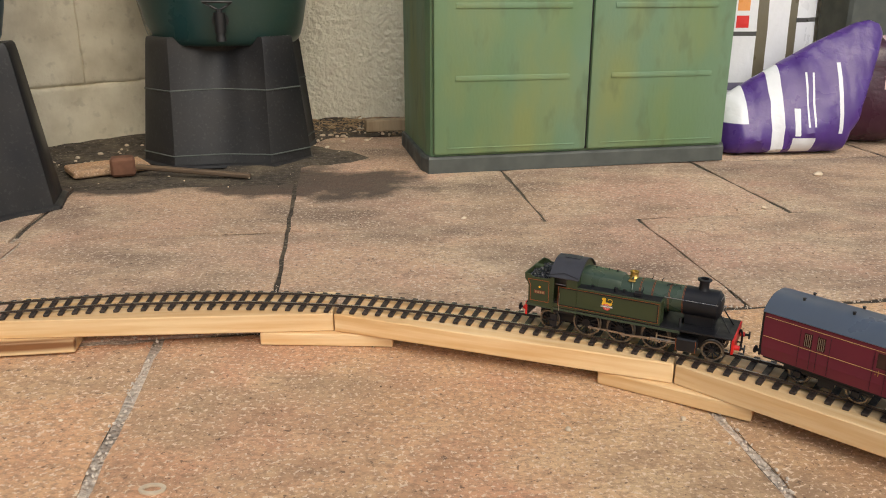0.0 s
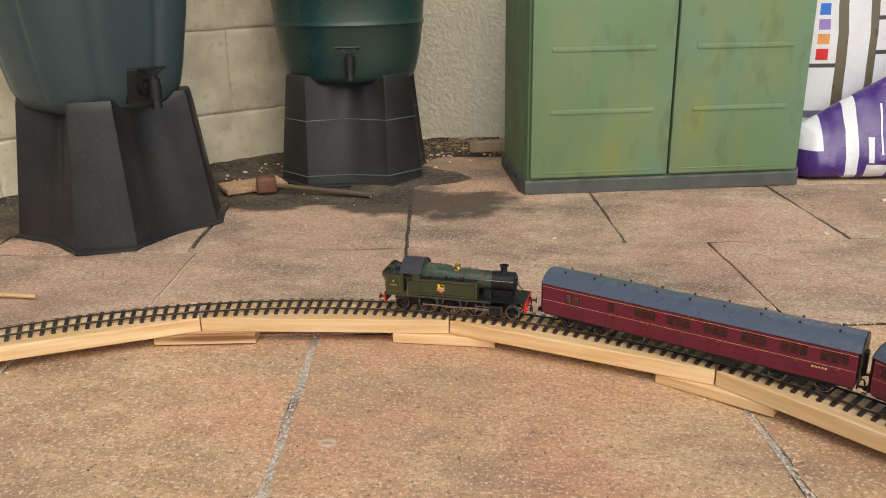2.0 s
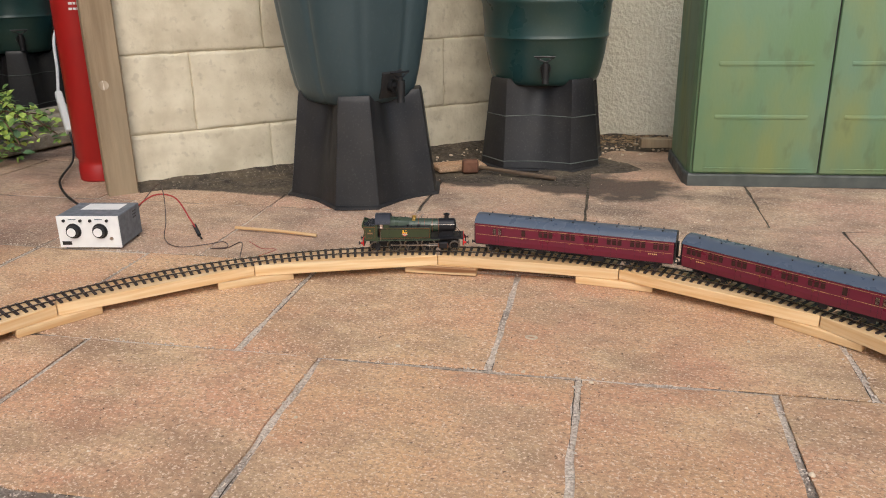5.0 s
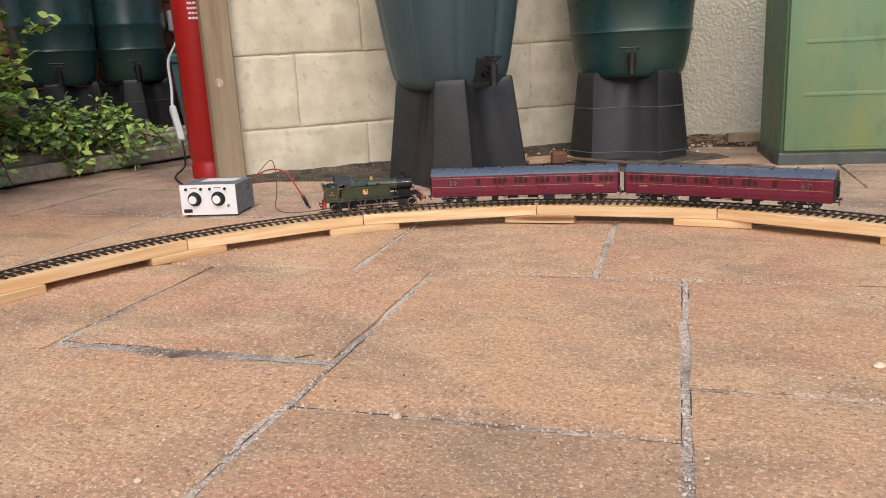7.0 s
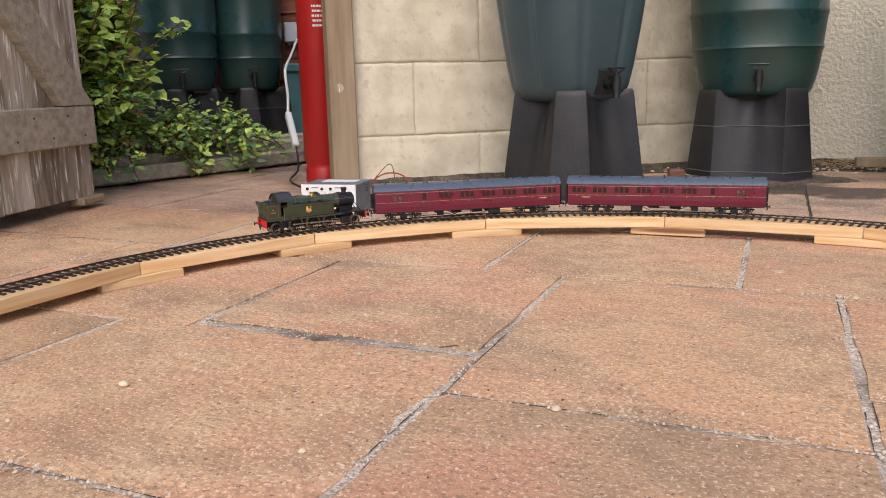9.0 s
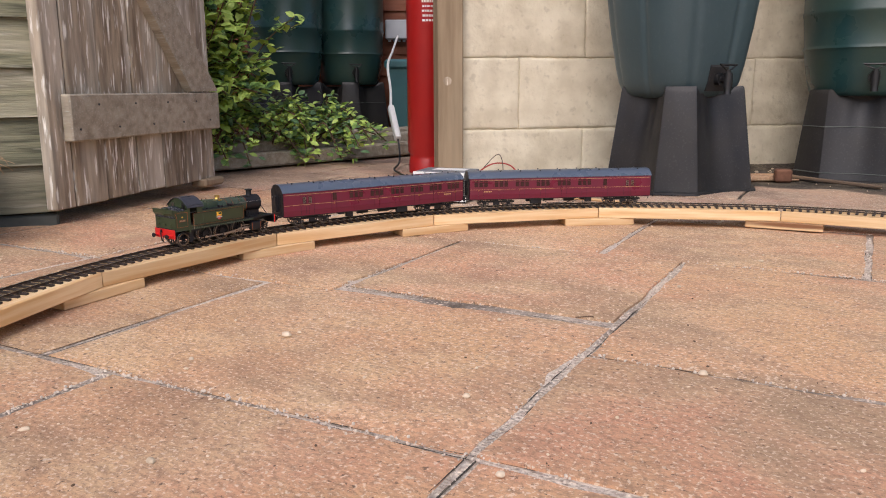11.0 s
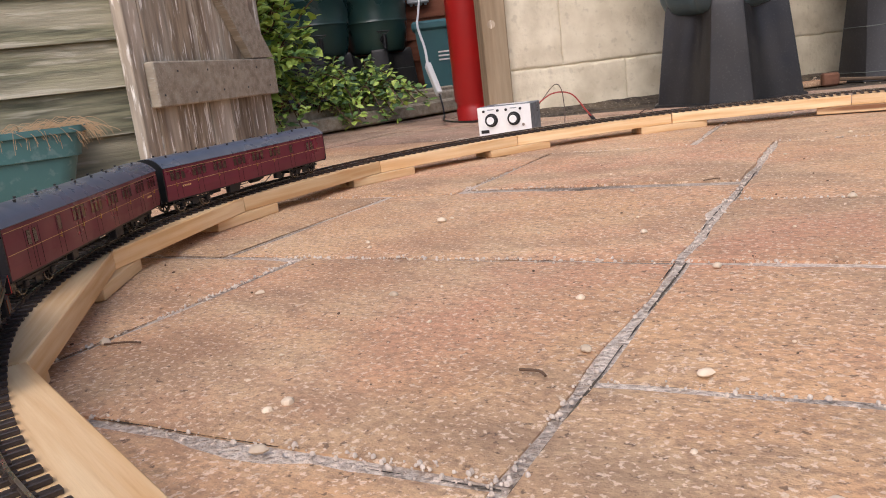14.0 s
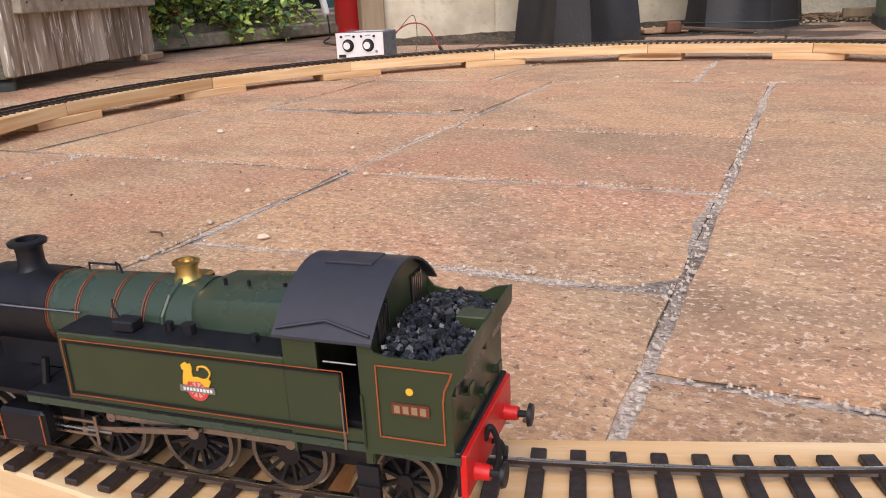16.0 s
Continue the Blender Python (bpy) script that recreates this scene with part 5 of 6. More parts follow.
def bag_material(name, base, bands, rough=0.35):
    """Printed plastic film: base colour and bands (axis, from, to, colour)."""
    m = material(name, base, tuple(v * 0.8 for v in base), 12, 0.4, rough, 0.004, 25)
    n, l = m.node_tree.nodes, m.node_tree.links
    b = n["Principled BSDF"]
    col = b.inputs["Base Color"].links[0].from_socket
    co = n.new("ShaderNodeTexCoord")
    sp = n.new("ShaderNodeSeparateXYZ")
    l.new(co.outputs["Object"], sp.inputs[0])
    for box_ in bands:
        colour = box_[-1]
        fac = None
        for axis, lo, hi in box_[:-1]:
            for op, val in (("GREATER_THAN", lo), ("LESS_THAN", hi)):
                k = n.new("ShaderNodeMath")
                k.operation = op
                k.inputs[1].default_value = val
                l.new(sp.outputs[axis], k.inputs[0])
                if fac is None:
                    fac = k.outputs[0]
                else:
                    mm = n.new("ShaderNodeMath")
                    mm.operation = "MULTIPLY"
                    l.new(fac, mm.inputs[0])
                    l.new(k.outputs[0], mm.inputs[1])
                    fac = mm.outputs[0]
        x = n.new("ShaderNodeMix")
        x.data_type = "RGBA"
        l.new(fac, x.inputs["Factor"])
        l.new(col, x.inputs["A"])
        x.inputs["B"].default_value = (*colour, 1)
        col = x.outputs["Result"]
    l.new(col, b.inputs["Base Color"])
    return m


WH, DK, PU = (0.74, 0.75, 0.78), (0.05, 0.05, 0.05), (0.075, 0.03, 0.20)
BR = (0.13, 0.11, 0.07)
M_BAGWHITE = bag_material("white_printed_film", WH, [
    (("X", -0.045, -0.012), ("Z", 0.10, 0.72), BR), (("X", 0.055, 0.082), ("Z", 0.14, 0.75), BR), (("X", 0.08, 0.25), ("Z", 0.435, 0.447), DK), (("X", 0.08, 0.25), ("Z", 0.335, 0.347), DK),
    (("X", -0.25, -0.045), ("Z", 0.300, 0.312), DK), (("X", -0.25, 0.0), ("Z", 0.150, 0.172), (0.16, 0.15, 0.22)),
    (("X", -0.105, -0.070), ("Z", 0.322, 0.355), (0.62, 0.02, 0.02)), (("X", -0.105, -0.070), ("Z", 0.368, 0.398), (0.72, 0.30, 0.08)), (("X", -0.105, -0.070), ("Z", 0.410, 0.440), (0.28, 0.20, 0.52)),
    (("X", -0.105, -0.070), ("Z", 0.452, 0.485), (0.03, 0.16, 0.60)), (("X", -0.105, -0.070), ("Z", 0.495, 0.520), (0.30, 0.55, 0.30))])
M_BAGPURPLE = bag_material("purple_printed_film", PU, [(("X", -0.055, -0.022), ("Z", 0.0, 0.6), WH), (("X", -0.25, -0.115), ("Z", 0.085, 0.20), WH), (("X", 0.0, 0.06), ("Z", 0.010, 0.050), WH), (("X", 0.005, 0.020), ("Z", 0.055, 0.125), WH),
                                                       (("X", 0.040, 0.062), ("Z", 0.078, 0.215), WH), (("X", 0.045, 0.057), ("Z", 0.078, 0.215), PU), (("X", 0.125, 0.135), ("Z", 0.06, 0.24), WH)], 0.3)
M_BAGDARK = bag_material("dark_crumpled_film", (0.05, 0.012, 0.03), [(("X", 0.02, 0.06), ("Z", 0.16, 0.3), (0.55, 0.40, 0.40))], 0.25)
bw = thing("compost_bag", "tall white printed compost bag leaning on the wall", "bag", pose(1.24, 2.47, rise(1.2, 2.4), 0, 0, 11))
bm = new_bm()
bag_mesh(bm, 0.20, 0.10, 0.80, 3, lean=0.06)
part("sack", bm, M_BAGWHITE, bw, smooth=True)
bp = thing("compost_bag", "slumped purple plastic compost bag with white stripe", "bag", pose(1.255, 2.245, rise(1.2, 2.2), 0, 0, 2))
bm = new_bm()
XS = (-0.182, -0.176, -0.160, -0.10, 0.0, 0.08, 0.15, 0.185, 0.215, 0.245, 0.262)
HI = (0.090, 0.135, 0.150, 0.185, 0.245, 0.290, 0.325, 0.340, 0.345, 0.335, 0.315)
LO = (0.020, 0.004, 0.0, 0.0, 0.0, 0.0, 0.004, 0.060, 0.150, 0.240, 0.290)
rings = []
for k in range(49):
    x = -0.182 + 0.444 * k / 48
    hi, lo = float(np.interp(x, XS, HI)), float(np.interp(x, XS, LO))
    end = min(1.0, (x + 0.184) / 0.05, (0.266 - x) / 0.10) ** 0.5
    row = []
    for q in range(28):
        a = 2 * math.pi * q / 28
        c, sn = math.cos(a), math.sin(a)
        v = 0.5 + 0.5 * math.copysign(abs(sn) ** 0.75, sn)
        z = lo + (hi - lo) * v
        d = 0.10 * end * (1.0 - 0.72 * v ** 1.6)
        y = d * math.copysign(abs(c) ** 0.7, c) + 0.16 * z
        fold = noise.noise((x * 9, z * 16, 4)) * 0.012 + noise.noise((x * 30 + z * 22, z * 34, 7)) * 0.006
        row.append((x + 0.10 * max(0.0, z - 0.20) * v, y - fold * (c < 0.3), max(0.0, z + 0.4 * fold * v)))
    rings.append(row)
loft(bm, rings)
part("sack", bm, M_BAGPURPLE, bp, smooth=True)
bd = thing("compost_bag", "dark crumpled plastic bag beside the purple bag", "bag", pose(1.56, 2.42, rise(1.5, 2.3), 0, 0, -10))
bm = new_bm()
bag_mesh(bm, 0.16, 0.12, 0.30, 17)
part("sack", bm, M_BAGDARK, bd, smooth=True)
bm = new_bm()
box(bm, -0.14, 0.34, -0.05, 0.10, 0.0, 1.3, 0.01)
gc = part("grey_cabinet", bm, M_PLINTH)
gc.matrix_basis = pose(1.76, 2.78, rise(1.6, 2.6), 0, 0, 13)
tagged(gc, "plain dark grey outdoor cabinet against the wall", "cabinet")

# ---- post and red cylinder at the gateway ----
dw = (CORNER - LEFT_END).normalized()
pc = LEFT_END - dw * 0.048
post = thing("gate_post", "square weathered timber gate post with a knot", "post", pose(pc.x, pc.y, rise(pc.x, pc.y), 0, 0, math.degrees(math.atan2(dw.y, dw.x))))
bm = new_bm()
box(bm, -0.046, 0.046, -0.040, 0.050, -0.02, 2.1, 0.004)
part("timber", bm, M_POST, post)
bm = new_bm()
cyl(bm, (-0.012, -0.0400, 0.352), (-0.012, -0.0412, 0.352), 0.015, 0.012, n=16)
part("knot", bm, M_WOODGREY, post)
redp = Vector((-1.685, 1.585, 0))
red = thing("red_cylinder", "tall red cylinder with rows of white printing", "cylinder", pose(redp.x, redp.y, rise(redp.x, redp.y), 0, 0, -45))
bm = new_bm()
rp = ((0.0, 0.066), (0.004, 0.072), (0.050, 0.072), (0.056, 0.069), (0.075, 0.069), (0.085, 0.076), (1.25, 0.076), (1.32, 0.06), (1.35, 0.03))
loft(bm, [[(r * math.cos(2 * math.pi * i / 36), r * math.sin(2 * math.pi * i / 36), z) for i in range(36)] for z, r in rp])
part("shell", bm, M_RED, red, smooth=True)
rnd = random.Random(21)
for z, lo, hi in [(0.640 - 0.017 * k, -22 + rnd.uniform(0, 3), 28 - rnd.uniform(0, 16)) for k in range(5)] + [(0.735, -14, 20), (0.715, -20, 12), (0.700, -12, 22), (0.78, -20, -8), (0.78, 10, 26), (0.82, -16, 20)]:
    bm = new_bm()
    a = lo
    while a < hi:
        b = min(hi, a + rnd.uniform(4, 9))
        k = 4
        rings = [[(0.0762 * math.cos(radians(a + (b - a) * i / k)), 0.0762 * math.sin(radians(a + (b - a) * i / k)), zz) for i in range(k + 1)] for zz in (z, z + 0.0075)]
        loft(bm, rings, caps=False, closed=False)
        a = b + 1.8
    part("print_row", bm, M_WHITE, red)

# ---- power controller and its leads ----
ctl = thing("train_controller", "grey twin-knob train controller with silver panel", "controller", pose(-1.174, 0.932, rise(-1.17, 0.95), 0, 0, 15))
bm = new_bm()
box(bm, -0.082, 0.082, 0.002, 0.130, 0.006, 0.090, 0.002)
part("case", bm, M_GREY, ctl, "grey hammered metal case")
bm = new_bm()
box(bm, -0.082, 0.082, -0.001, 0.002, 0.005, 0.090, 0.0005)
panel = part("front_panel", bm, M_SILVER, ctl, "silver front panel")
for x in (-0.040, 0.030):
    bm = new_bm()
    cyl(bm, (x, -0.001, 0.050), (x, -0.004, 0.050), 0.0205, 0.0195, n=24)
    cyl(bm, (x, -0.004, 0.050), (x, -0.014, 0.050), 0.0165, 0.0145, n=18)
    knob = part("knob", bm, M_BLACK, ctl, "black control knob with silver cap")
    bm = new_bm()
    cyl(bm, (x, -0.014, 0.050), (x, -0.0155, 0.050), 0.0115, n=20)
    part("knob_cap", bm, M_SILVER, knob)
    for dx in (-0.022, 0.022):
        bm = new_bm()
        cyl(bm, (x + dx, -0.001, 0.078), (x + dx, -0.005, 0.078), 0.004, n=10)
        part("switch", bm, M_BLACK, ctl)
    bm = new_bm()
    box(bm, x - 0.010, x + 0.010, -0.0015, -0.001, 0.080, 0.0825)
    part("panel_mark", bm, M_GREY, panel)
bm = new_bm()
cyl(bm, (0.058, -0.001, 0.030), (0.058, -0.004, 0.030), 0.0045, n=12)
part("lamp_bezel", bm, M_STEEL, ctl)
bm = new_bm()
box(bm, -0.075, -0.050, -0.0015, -0.001, 0.012, 0.022)
part("maker_plate", bm, M_BLACK, panel)
bm = new_bm()
box(bm, -0.045, 0.058, 0.060, 0.115, 0.0902, 0.0906)
part("top_label", bm, M_WHITE, ctl, "white paper label on the lid")
for k in range(3):
    bm = new_bm()
    box(bm, 0.0815, 0.0825, 0.085, 0.105, 0.060 + 0.008 * k, 0.063 + 0.008 * k)
    part("vent_slot", bm, M_BLACK, ctl)
for x, y in ((-0.07, 0.015), (0.07, 0.015), (-0.07, 0.115), (0.07, 0.115)):
    bm = new_bm()
    cyl(bm, (x, y, 0.0), (x, y, 0.007), 0.006, n=10)
    part("foot", bm, M_BLACK, ctl)
M_WIRERED = material("red_wire", (0.35, 0.03, 0.02), (0.28, 0.02, 0.02), 60, 0.3, 0.45)
M_WIREBLK = material("brown_wire", (0.06, 0.03, 0.02), (0.04, 0.02, 0.015), 60, 0.3, 0.45)
bm = new_bm()
tube(bm, spline([(-1.15, 1.085, 0.07), (-1.10, 1.11, 0.105), (-1.04, 1.12, 0.10), (-0.985, 1.10, 0.05), (-0.955, 1.085, 0.022)], 8), 0.0022, 8)
tagged(part("lead", bm, M_WIRERED), "red insulated lead ending in a black clip", "wire")
bm = new_bm()
tube(bm, [(-0.972, 1.098, 0.034), (-0.945, 1.078, 0.013)], 0.0055, 8)
tube(bm, [(-0.945, 1.078, 0.013), (-0.932, 1.068, 0.008)], 0.0028, 6)
tagged(part("clip", bm, M_BLACK), "small black crocodile clip on the wire end", "clip")
bm = new_bm()
tube(bm, spline([(-1.14, 1.085, 0.07), (-1.10, 1.13, 0.13), (-1.06, 1.10, 0.115), (-1.04, 1.07, 0.05), (-1.02, 1.03, 0.012), (-0.96, 1.00, 0.005), (-0.90, 1.03, 0.006), (-0.86, 1.06, 0.008), (-0.83, 1.03, 0.006), (-0.86, 1.00, 0.010), (-0.80, 0.98, 0.022), (-0.74, 0.96, 0.05), (-0.690, 0.870, 0.046), (-0.672, 0.852, 0.0445)], 8), 0.0013, 6)
tagged(part("lead", bm, M_WIREBLK), "thin dark wire looping to the track", "wire")
bm = new_bm()
tube(bm, spline([(-0.80, 1.09, 0.004), (-0.74, 1.05, 0.004), (-0.70, 1.04, 0.010), (-0.66, 0.98, 0.03), (-0.655, 0.895, 0.045)], 8), 0.0009, 6)
tagged(part("lead", bm, M_WIRERED), "thin red wire lying on the paving", "wire")

# ---- gate ----
GA, GB = Vector((-1.712, 0.095, 0)), Vector((-1.985, 0.810, 0))
gd = (GB - GA).normalized()
gn = Vector((gd.y, -gd.x, 0))
gl = (GB - GA).length
gate = thing("garden_gate", "weathered ledged plank gate standing open, paint flaking", "gate", Matrix(((gd.x, gn.x, 0, GA.x), (gd.y, gn.y, 0, GA.y), (0, 0, 1, 0), (0, 0, 0, 1))))
edges = [0.0, 0.075, 0.205, 0.345, 0.470, 0.595, 0.735, gl]
rnd = random.Random(4)
for a, b in zip(edges, edges[1:]):
    bm = new_bm()
    box(bm, a + 0.0022, b - 0.0022, -0.040 - (0.012 if b < 0.08 else 0), -0.020 + rnd.uniform(-0.002, 0.001), 0.042 + rnd.uniform(-0.003, 0.003), 1.60, 0.003)
    part("plank", bm, M_GATE, gate)
for z0, z1 in ((0.205, 0.322), (1.25, 1.37)):
    bm = new_bm()
    box(bm, 0.045, gl - 0.003, -0.018, 0.010, z0, z1, 0.004)
    part("ledge", bm, M_BATTEN, gate, "horizontal nailed ledge board")
bm = new_bm()
loft(bm, [[(0.602, y, 0.325), (0.758, y, 0.325), (0.190, y, 1.00), (0.034, y, 1.00)] for y in (-0.018, 0.010)])
part("brace", bm, M_BATTEN, gate, "diagonal brace board")
for k in range(9):
    bm = new_bm()
    x, z = 0.075 + 0.078 * k, 0.235 + (0.06 if k % 2 else 0.0)
    cyl(bm, (x, 0.009, z), (x, 0.0115, z), 0.003, n=8)
    part("nail", bm, M_BLACK, gate)
bm = new_bm()
box(bm, gl - 0.10, gl + 0.02, -0.055, 0.0, 0.018, 0.044, 0.006)
tagged(part("timber_offcut", bm, M_POST), "dark timber offcut wedged under the gate", "wood block").matrix_basis = gate.matrix_basis.copy()

# ---- shed with weatherboards ----
SC = Vector((-1.765, 0.110, 0))
SD = Vector((-0.50, -0.866, 0)).normalized()
ms, _ = wall_frame(SC, SC + SD)
ms = Matrix(((SD.x, -SD.y, 0, SC.x), (SD.y, SD.x, 0, SC.y), (0, 0, 1, 0), (0, 0, 0, 1)))
shed = thing("garden_shed", "green-stained timber shed with overlapping weatherboards", "shed", ms)
bm = new_bm()
box(bm, 0.0, 3.0, -1.4, -0.03, 0.02, 1.92)
part("core", bm, M_SHED, shed)
for k in range(16):
    z0 = 0.035 + 0.1165 * k
    bm = new_bm()
    loft(bm, [[(x, -0.03, z0), (x, 0.008, z0), (x, -0.010, z0 + 0.124), (x, -0.03, z0 + 0.124)] for x in (-0.01, 3.0)])
    part("weatherboard", bm, M_SHED, shed)
bm = new_bm()
box(bm, 0.0, 3.0, -0.06, 0.0, -0.02, 0.03, 0.006)
part("sill", bm, M_PLINTH, shed)

# ---- tub of dried grass ----
M_TUB = material("teal_tub_plastic", (0.06, 0.155, 0.15), (0.045, 0.12, 0.115), 8, 0.6, 0.5, 0.0005, 60, speck=(0.45, 0.50, 0.47), speck_scale=60, speck_amount=0.12)
M_STRAW = material("dry_grass", (0.42, 0.29, 0.16), (0.30, 0.19, 0.10), 60, 0.6, 0.8, vary=0.1)
TS, TW, TD, TH = 0.15, 0.80, 0.31, 0.192
mt = ms @ Matrix.Translation((TS + TW / 2, 0.025 + TD / 2, 0.0))
tub = thing("plant_trough", "teal plastic trough holding dead straw-coloured grass", "plant trough", mt)


def trough_ring(k, z, grow=0.0, rr=0.035):
    hx, hy = TW / 2 * k + grow, TD / 2 * k + grow
    return [(sx * (hx - rr) + rr * math.cos(a + b), sy * (hy - rr) + rr * math.sin(a + b), z) for sx, sy, a in ((1, 1, 0), (-1, 1, math.pi / 2), (-1, -1, math.pi), (1, -1, 1.5 * math.pi)) for b in (0, 0.52, 1.05, 1.57)]


bm = new_bm()
loft(bm, [trough_ring(0.86, 0.0), trough_ring(0.865, 0.006), trough_ring(0.955, 0.128), trough_ring(0.955, 0.130, 0.008), trough_ring(0.985, 0.178, 0.006), trough_ring(0.985, 0.179, 0.014), trough_ring(0.985, TH, 0.014), trough_ring(0.985, TH, -0.006), trough_ring(0.95, 0.160, -0.006)])
part("pot", bm, M_TUB, tub, smooth=True)
bm = new_bm()
loft(bm, [trough_ring(0.94, 0.150, -0.004), trough_ring(0.94, 0.168, -0.004)])
part("soil", bm, M_SOIL, tub)
bm = new_bm()
rnd = random.Random(8)
# a flattened tuft that spills over the near rim
for k in range(330):
    p = Vector((rnd.gauss(-0.30, 0.045), rnd.uniform(-0.02, 0.13), 0.168))
    if p.x < -0.37:
        continue
    out = Vector((rnd.gauss(-0.75, 0.5), rnd.uniform(-0.1, 1.0), 0)).normalized()
    L = rnd.uniform(0.05, 0.12)
    up = rnd.uniform(0.15, 0.40)
    q = p + out * L * 0.5 + Vector((0, 0, L * up))
    w = p + out * L * 0.85 + Vector((0, 0, L * up * 0.6))
    e = p + out * L + Vector((0, 0, L * up * rnd.uniform(-0.8, 0.5)))
    tube(bm, spline([p, q, w, e], 3), 0.0006, 3)
tagged(part("dead_grass", bm, M_STRAW, tub), kind="stuff")
bm = new_bm()
rnd = random.Random(18)
for x0, lean, top in ((0.02, -0.05, 0.50), (-0.06, -0.13, 0.44), (0.12, 0.02, 0.40), (-0.12, 0.01, 0.30)):
    stem = spline([(x0, 0.04, 0.165), (x0 + lean * 0.2, 0.05, 0.165 + (top - 0.165) * 0.4), (x0 + lean * 0.9, 0.06, 0.165 + (top - 0.165) * 0.75), (x0 + lean * 1.6, 0.06, top)], 7)
    tube(bm, stem, 0.0014, 5)
    for p in stem[3:]:
        for k in range(7):
            d = Vector((rnd.uniform(-1, 1), rnd.uniform(-1, 1), rnd.uniform(-0.9, 0.6))).normalized() * rnd.uniform(0.008, 0.024)
            tube(bm, [p, p + d * 0.6 + Vector((0, 0, 0.003)), p + d], 0.0008, 3)
tagged(part("dry_stem", bm, M_STRAW, tub, "tall dry seed stems"), kind="stuff")
bm = new_bm()
cyl(bm, (-0.19, 0.02, 0.15), (-0.19, 0.02, 0.235), 0.0025, n=6)
cyl(bm, (-0.19, 0.02, 0.225), (-0.19, 0.02, 0.24), 0.006, n=8)
part("plant_marker", bm, M_BUTT, tub, "green plastic marker pin")

# ---- mint green stool beside the trough ----
M_MINT = material("mint_green_plastic", (0.115, 0.36, 0.235), (0.09, 0.30, 0.20), 9, 0.5, 0.5, 0.0004, 60)
mint = thing("step_stool", "mint green moulded plastic step stool beside the track", "stool", pose(-1.300, -0.695, rise(-1.30, -0.69), 0, 0, 65))
for nm, z0, z1, gx in (("base", 0.0, 0.052, 0.0), ("step", 0.115, 0.180, 0.004)):
    bm = new_bm()
    box(bm, -0.16 - gx, 0.16 + gx, -0.085 - gx, 0.085 + gx, z0, z1, 0.013, seg=3)
    part(nm, bm, M_MINT, mint, smooth=True)
# Black core, set back, paints the shade in the gap under the step.
bm = new_bm()
box(bm, -0.13, 0.13, -0.065, 0.065, 0.050, 0.117)
part("core", bm, M_BLACK, mint)

# ---- border, back shed and butts beyond the gateway ----
BA, BB = Vector((-2.42, 0.75, 0)), Vector((-2.20, 2.05, 0))
bdv = (BB - BA).normalized()
mb = Matrix(((bdv.x, bdv.y, 0, BA.x), (bdv.y, -bdv.x, 0, BA.y), (0, 0, 1, 0), (0, 0, 0, 1)))
for k, (y0, y1, z0, z1, x0, x1) in enumerate(((-0.09, 0.0, 0.015, 0.075, -0.5, 1.75), (-0.20, -0.085, 0.03, 0.115, -0.5, 1.9), (-0.27, -0.21, 0.10, 0.135, 0.1, 2.1))):
    bm = new_bm()
    box(bm, x0, x1, y0, y1, z0, z1, 0.008)
    ob = part("border_timber", bm, M_BATTEN)
    ob.matrix_basis = mb
    tagged(ob, "rotting grey timber edging the planting bed", "timber edging", "timber edging of the bed")
bm = new_bm()
box(bm, -0.5, 2.6, -1.1, -0.20, -0.02, 0.10)
ob = part("planting_bed", bm, M_SOIL)
ob.matrix_basis = mb
tagged(ob, "dark soil bed behind the timber edging", "soil", kind="structure")
M_REDSHED = material("red_brown_boarding", (0.22, 0.065, 0.025), (0.14, 0.04, 0.016), 8, 0.7, 0.7, 0.0012, 30, stretch=(0.5, 0.5, 5), vary=0.1)
RS = Vector((-3.55, 2.10, 0))
rd = Vector((0.83, 0.56, 0)).normalized()
mrs = Matrix(((rd.x, rd.y, 0, RS.x), (rd.y, -rd.x, 0, RS.y), (0, 0, 1, 0), (0, 0, 0, 1)))
bshed = thing("back_shed", "red-brown stained boarded shed behind the gateway", "shed", mrs)
bm = new_bm()
box(bm, -1.0, 2.6, -0.8, -0.03, 0.0, 2.2)
part("core", bm, M_REDSHED, bshed)
for k in range(15):
    z0 = 0.05 + 0.118 * k
    bm = new_bm()
    loft(bm, [[(x, -0.03, z0), (x, 0.006, z0), (x, -0.010, z0 + 0.122), (x, -0.03, z0 + 0.122)] for x in (-1.0, 2.6)])
    part("weatherboard", bm, M_REDSHED, bshed)
for nm, p, rr in (("a", (-2.93, 2.06), 0.190), ("b", (-2.80, 2.42), 0.178)):
    rot = radians(40)
    butt_stand("butt_stand", p[0], p[1], 0.095, rot, 0.205, 0.180, 0.27, "black moulded stand standing on the soil bed")
    round_butt("water_butt", p[0], p[1], 0.352, 0, rr, "dark green ribbed round water butt behind foliage", -40, with_tap=True)
bm = new_bm()
box(bm, -0.062, 0.062, -0.03, 0.03, 0.0, 0.105, 0.006)
for k in range(4):
    cyl(bm, (-0.04 + 0.027 * k, 0, 0.0), (-0.04 + 0.027 * k, 0, -0.012), 0.008, n=8)
jb = part("junction_box", bm, M_GREYBOX := material("pale_grey_box_plastic", (0.42, 0.44, 0.47), (0.36, 0.38, 0.41), 20, 0.4, 0.5))
jx = RS + rd * 1.05 + Vector((rd.y, -rd.x, 0)) * 0.036
jb.matrix_basis = Matrix(((rd.x, rd.y, 0, jx.x), (rd.y, -rd.x, 0, jx.y), (0, 0, 1, 0.600), (0, 0, 0, 1)))
tagged(jb, "pale grey outdoor socket box on the boarding", "socket box")
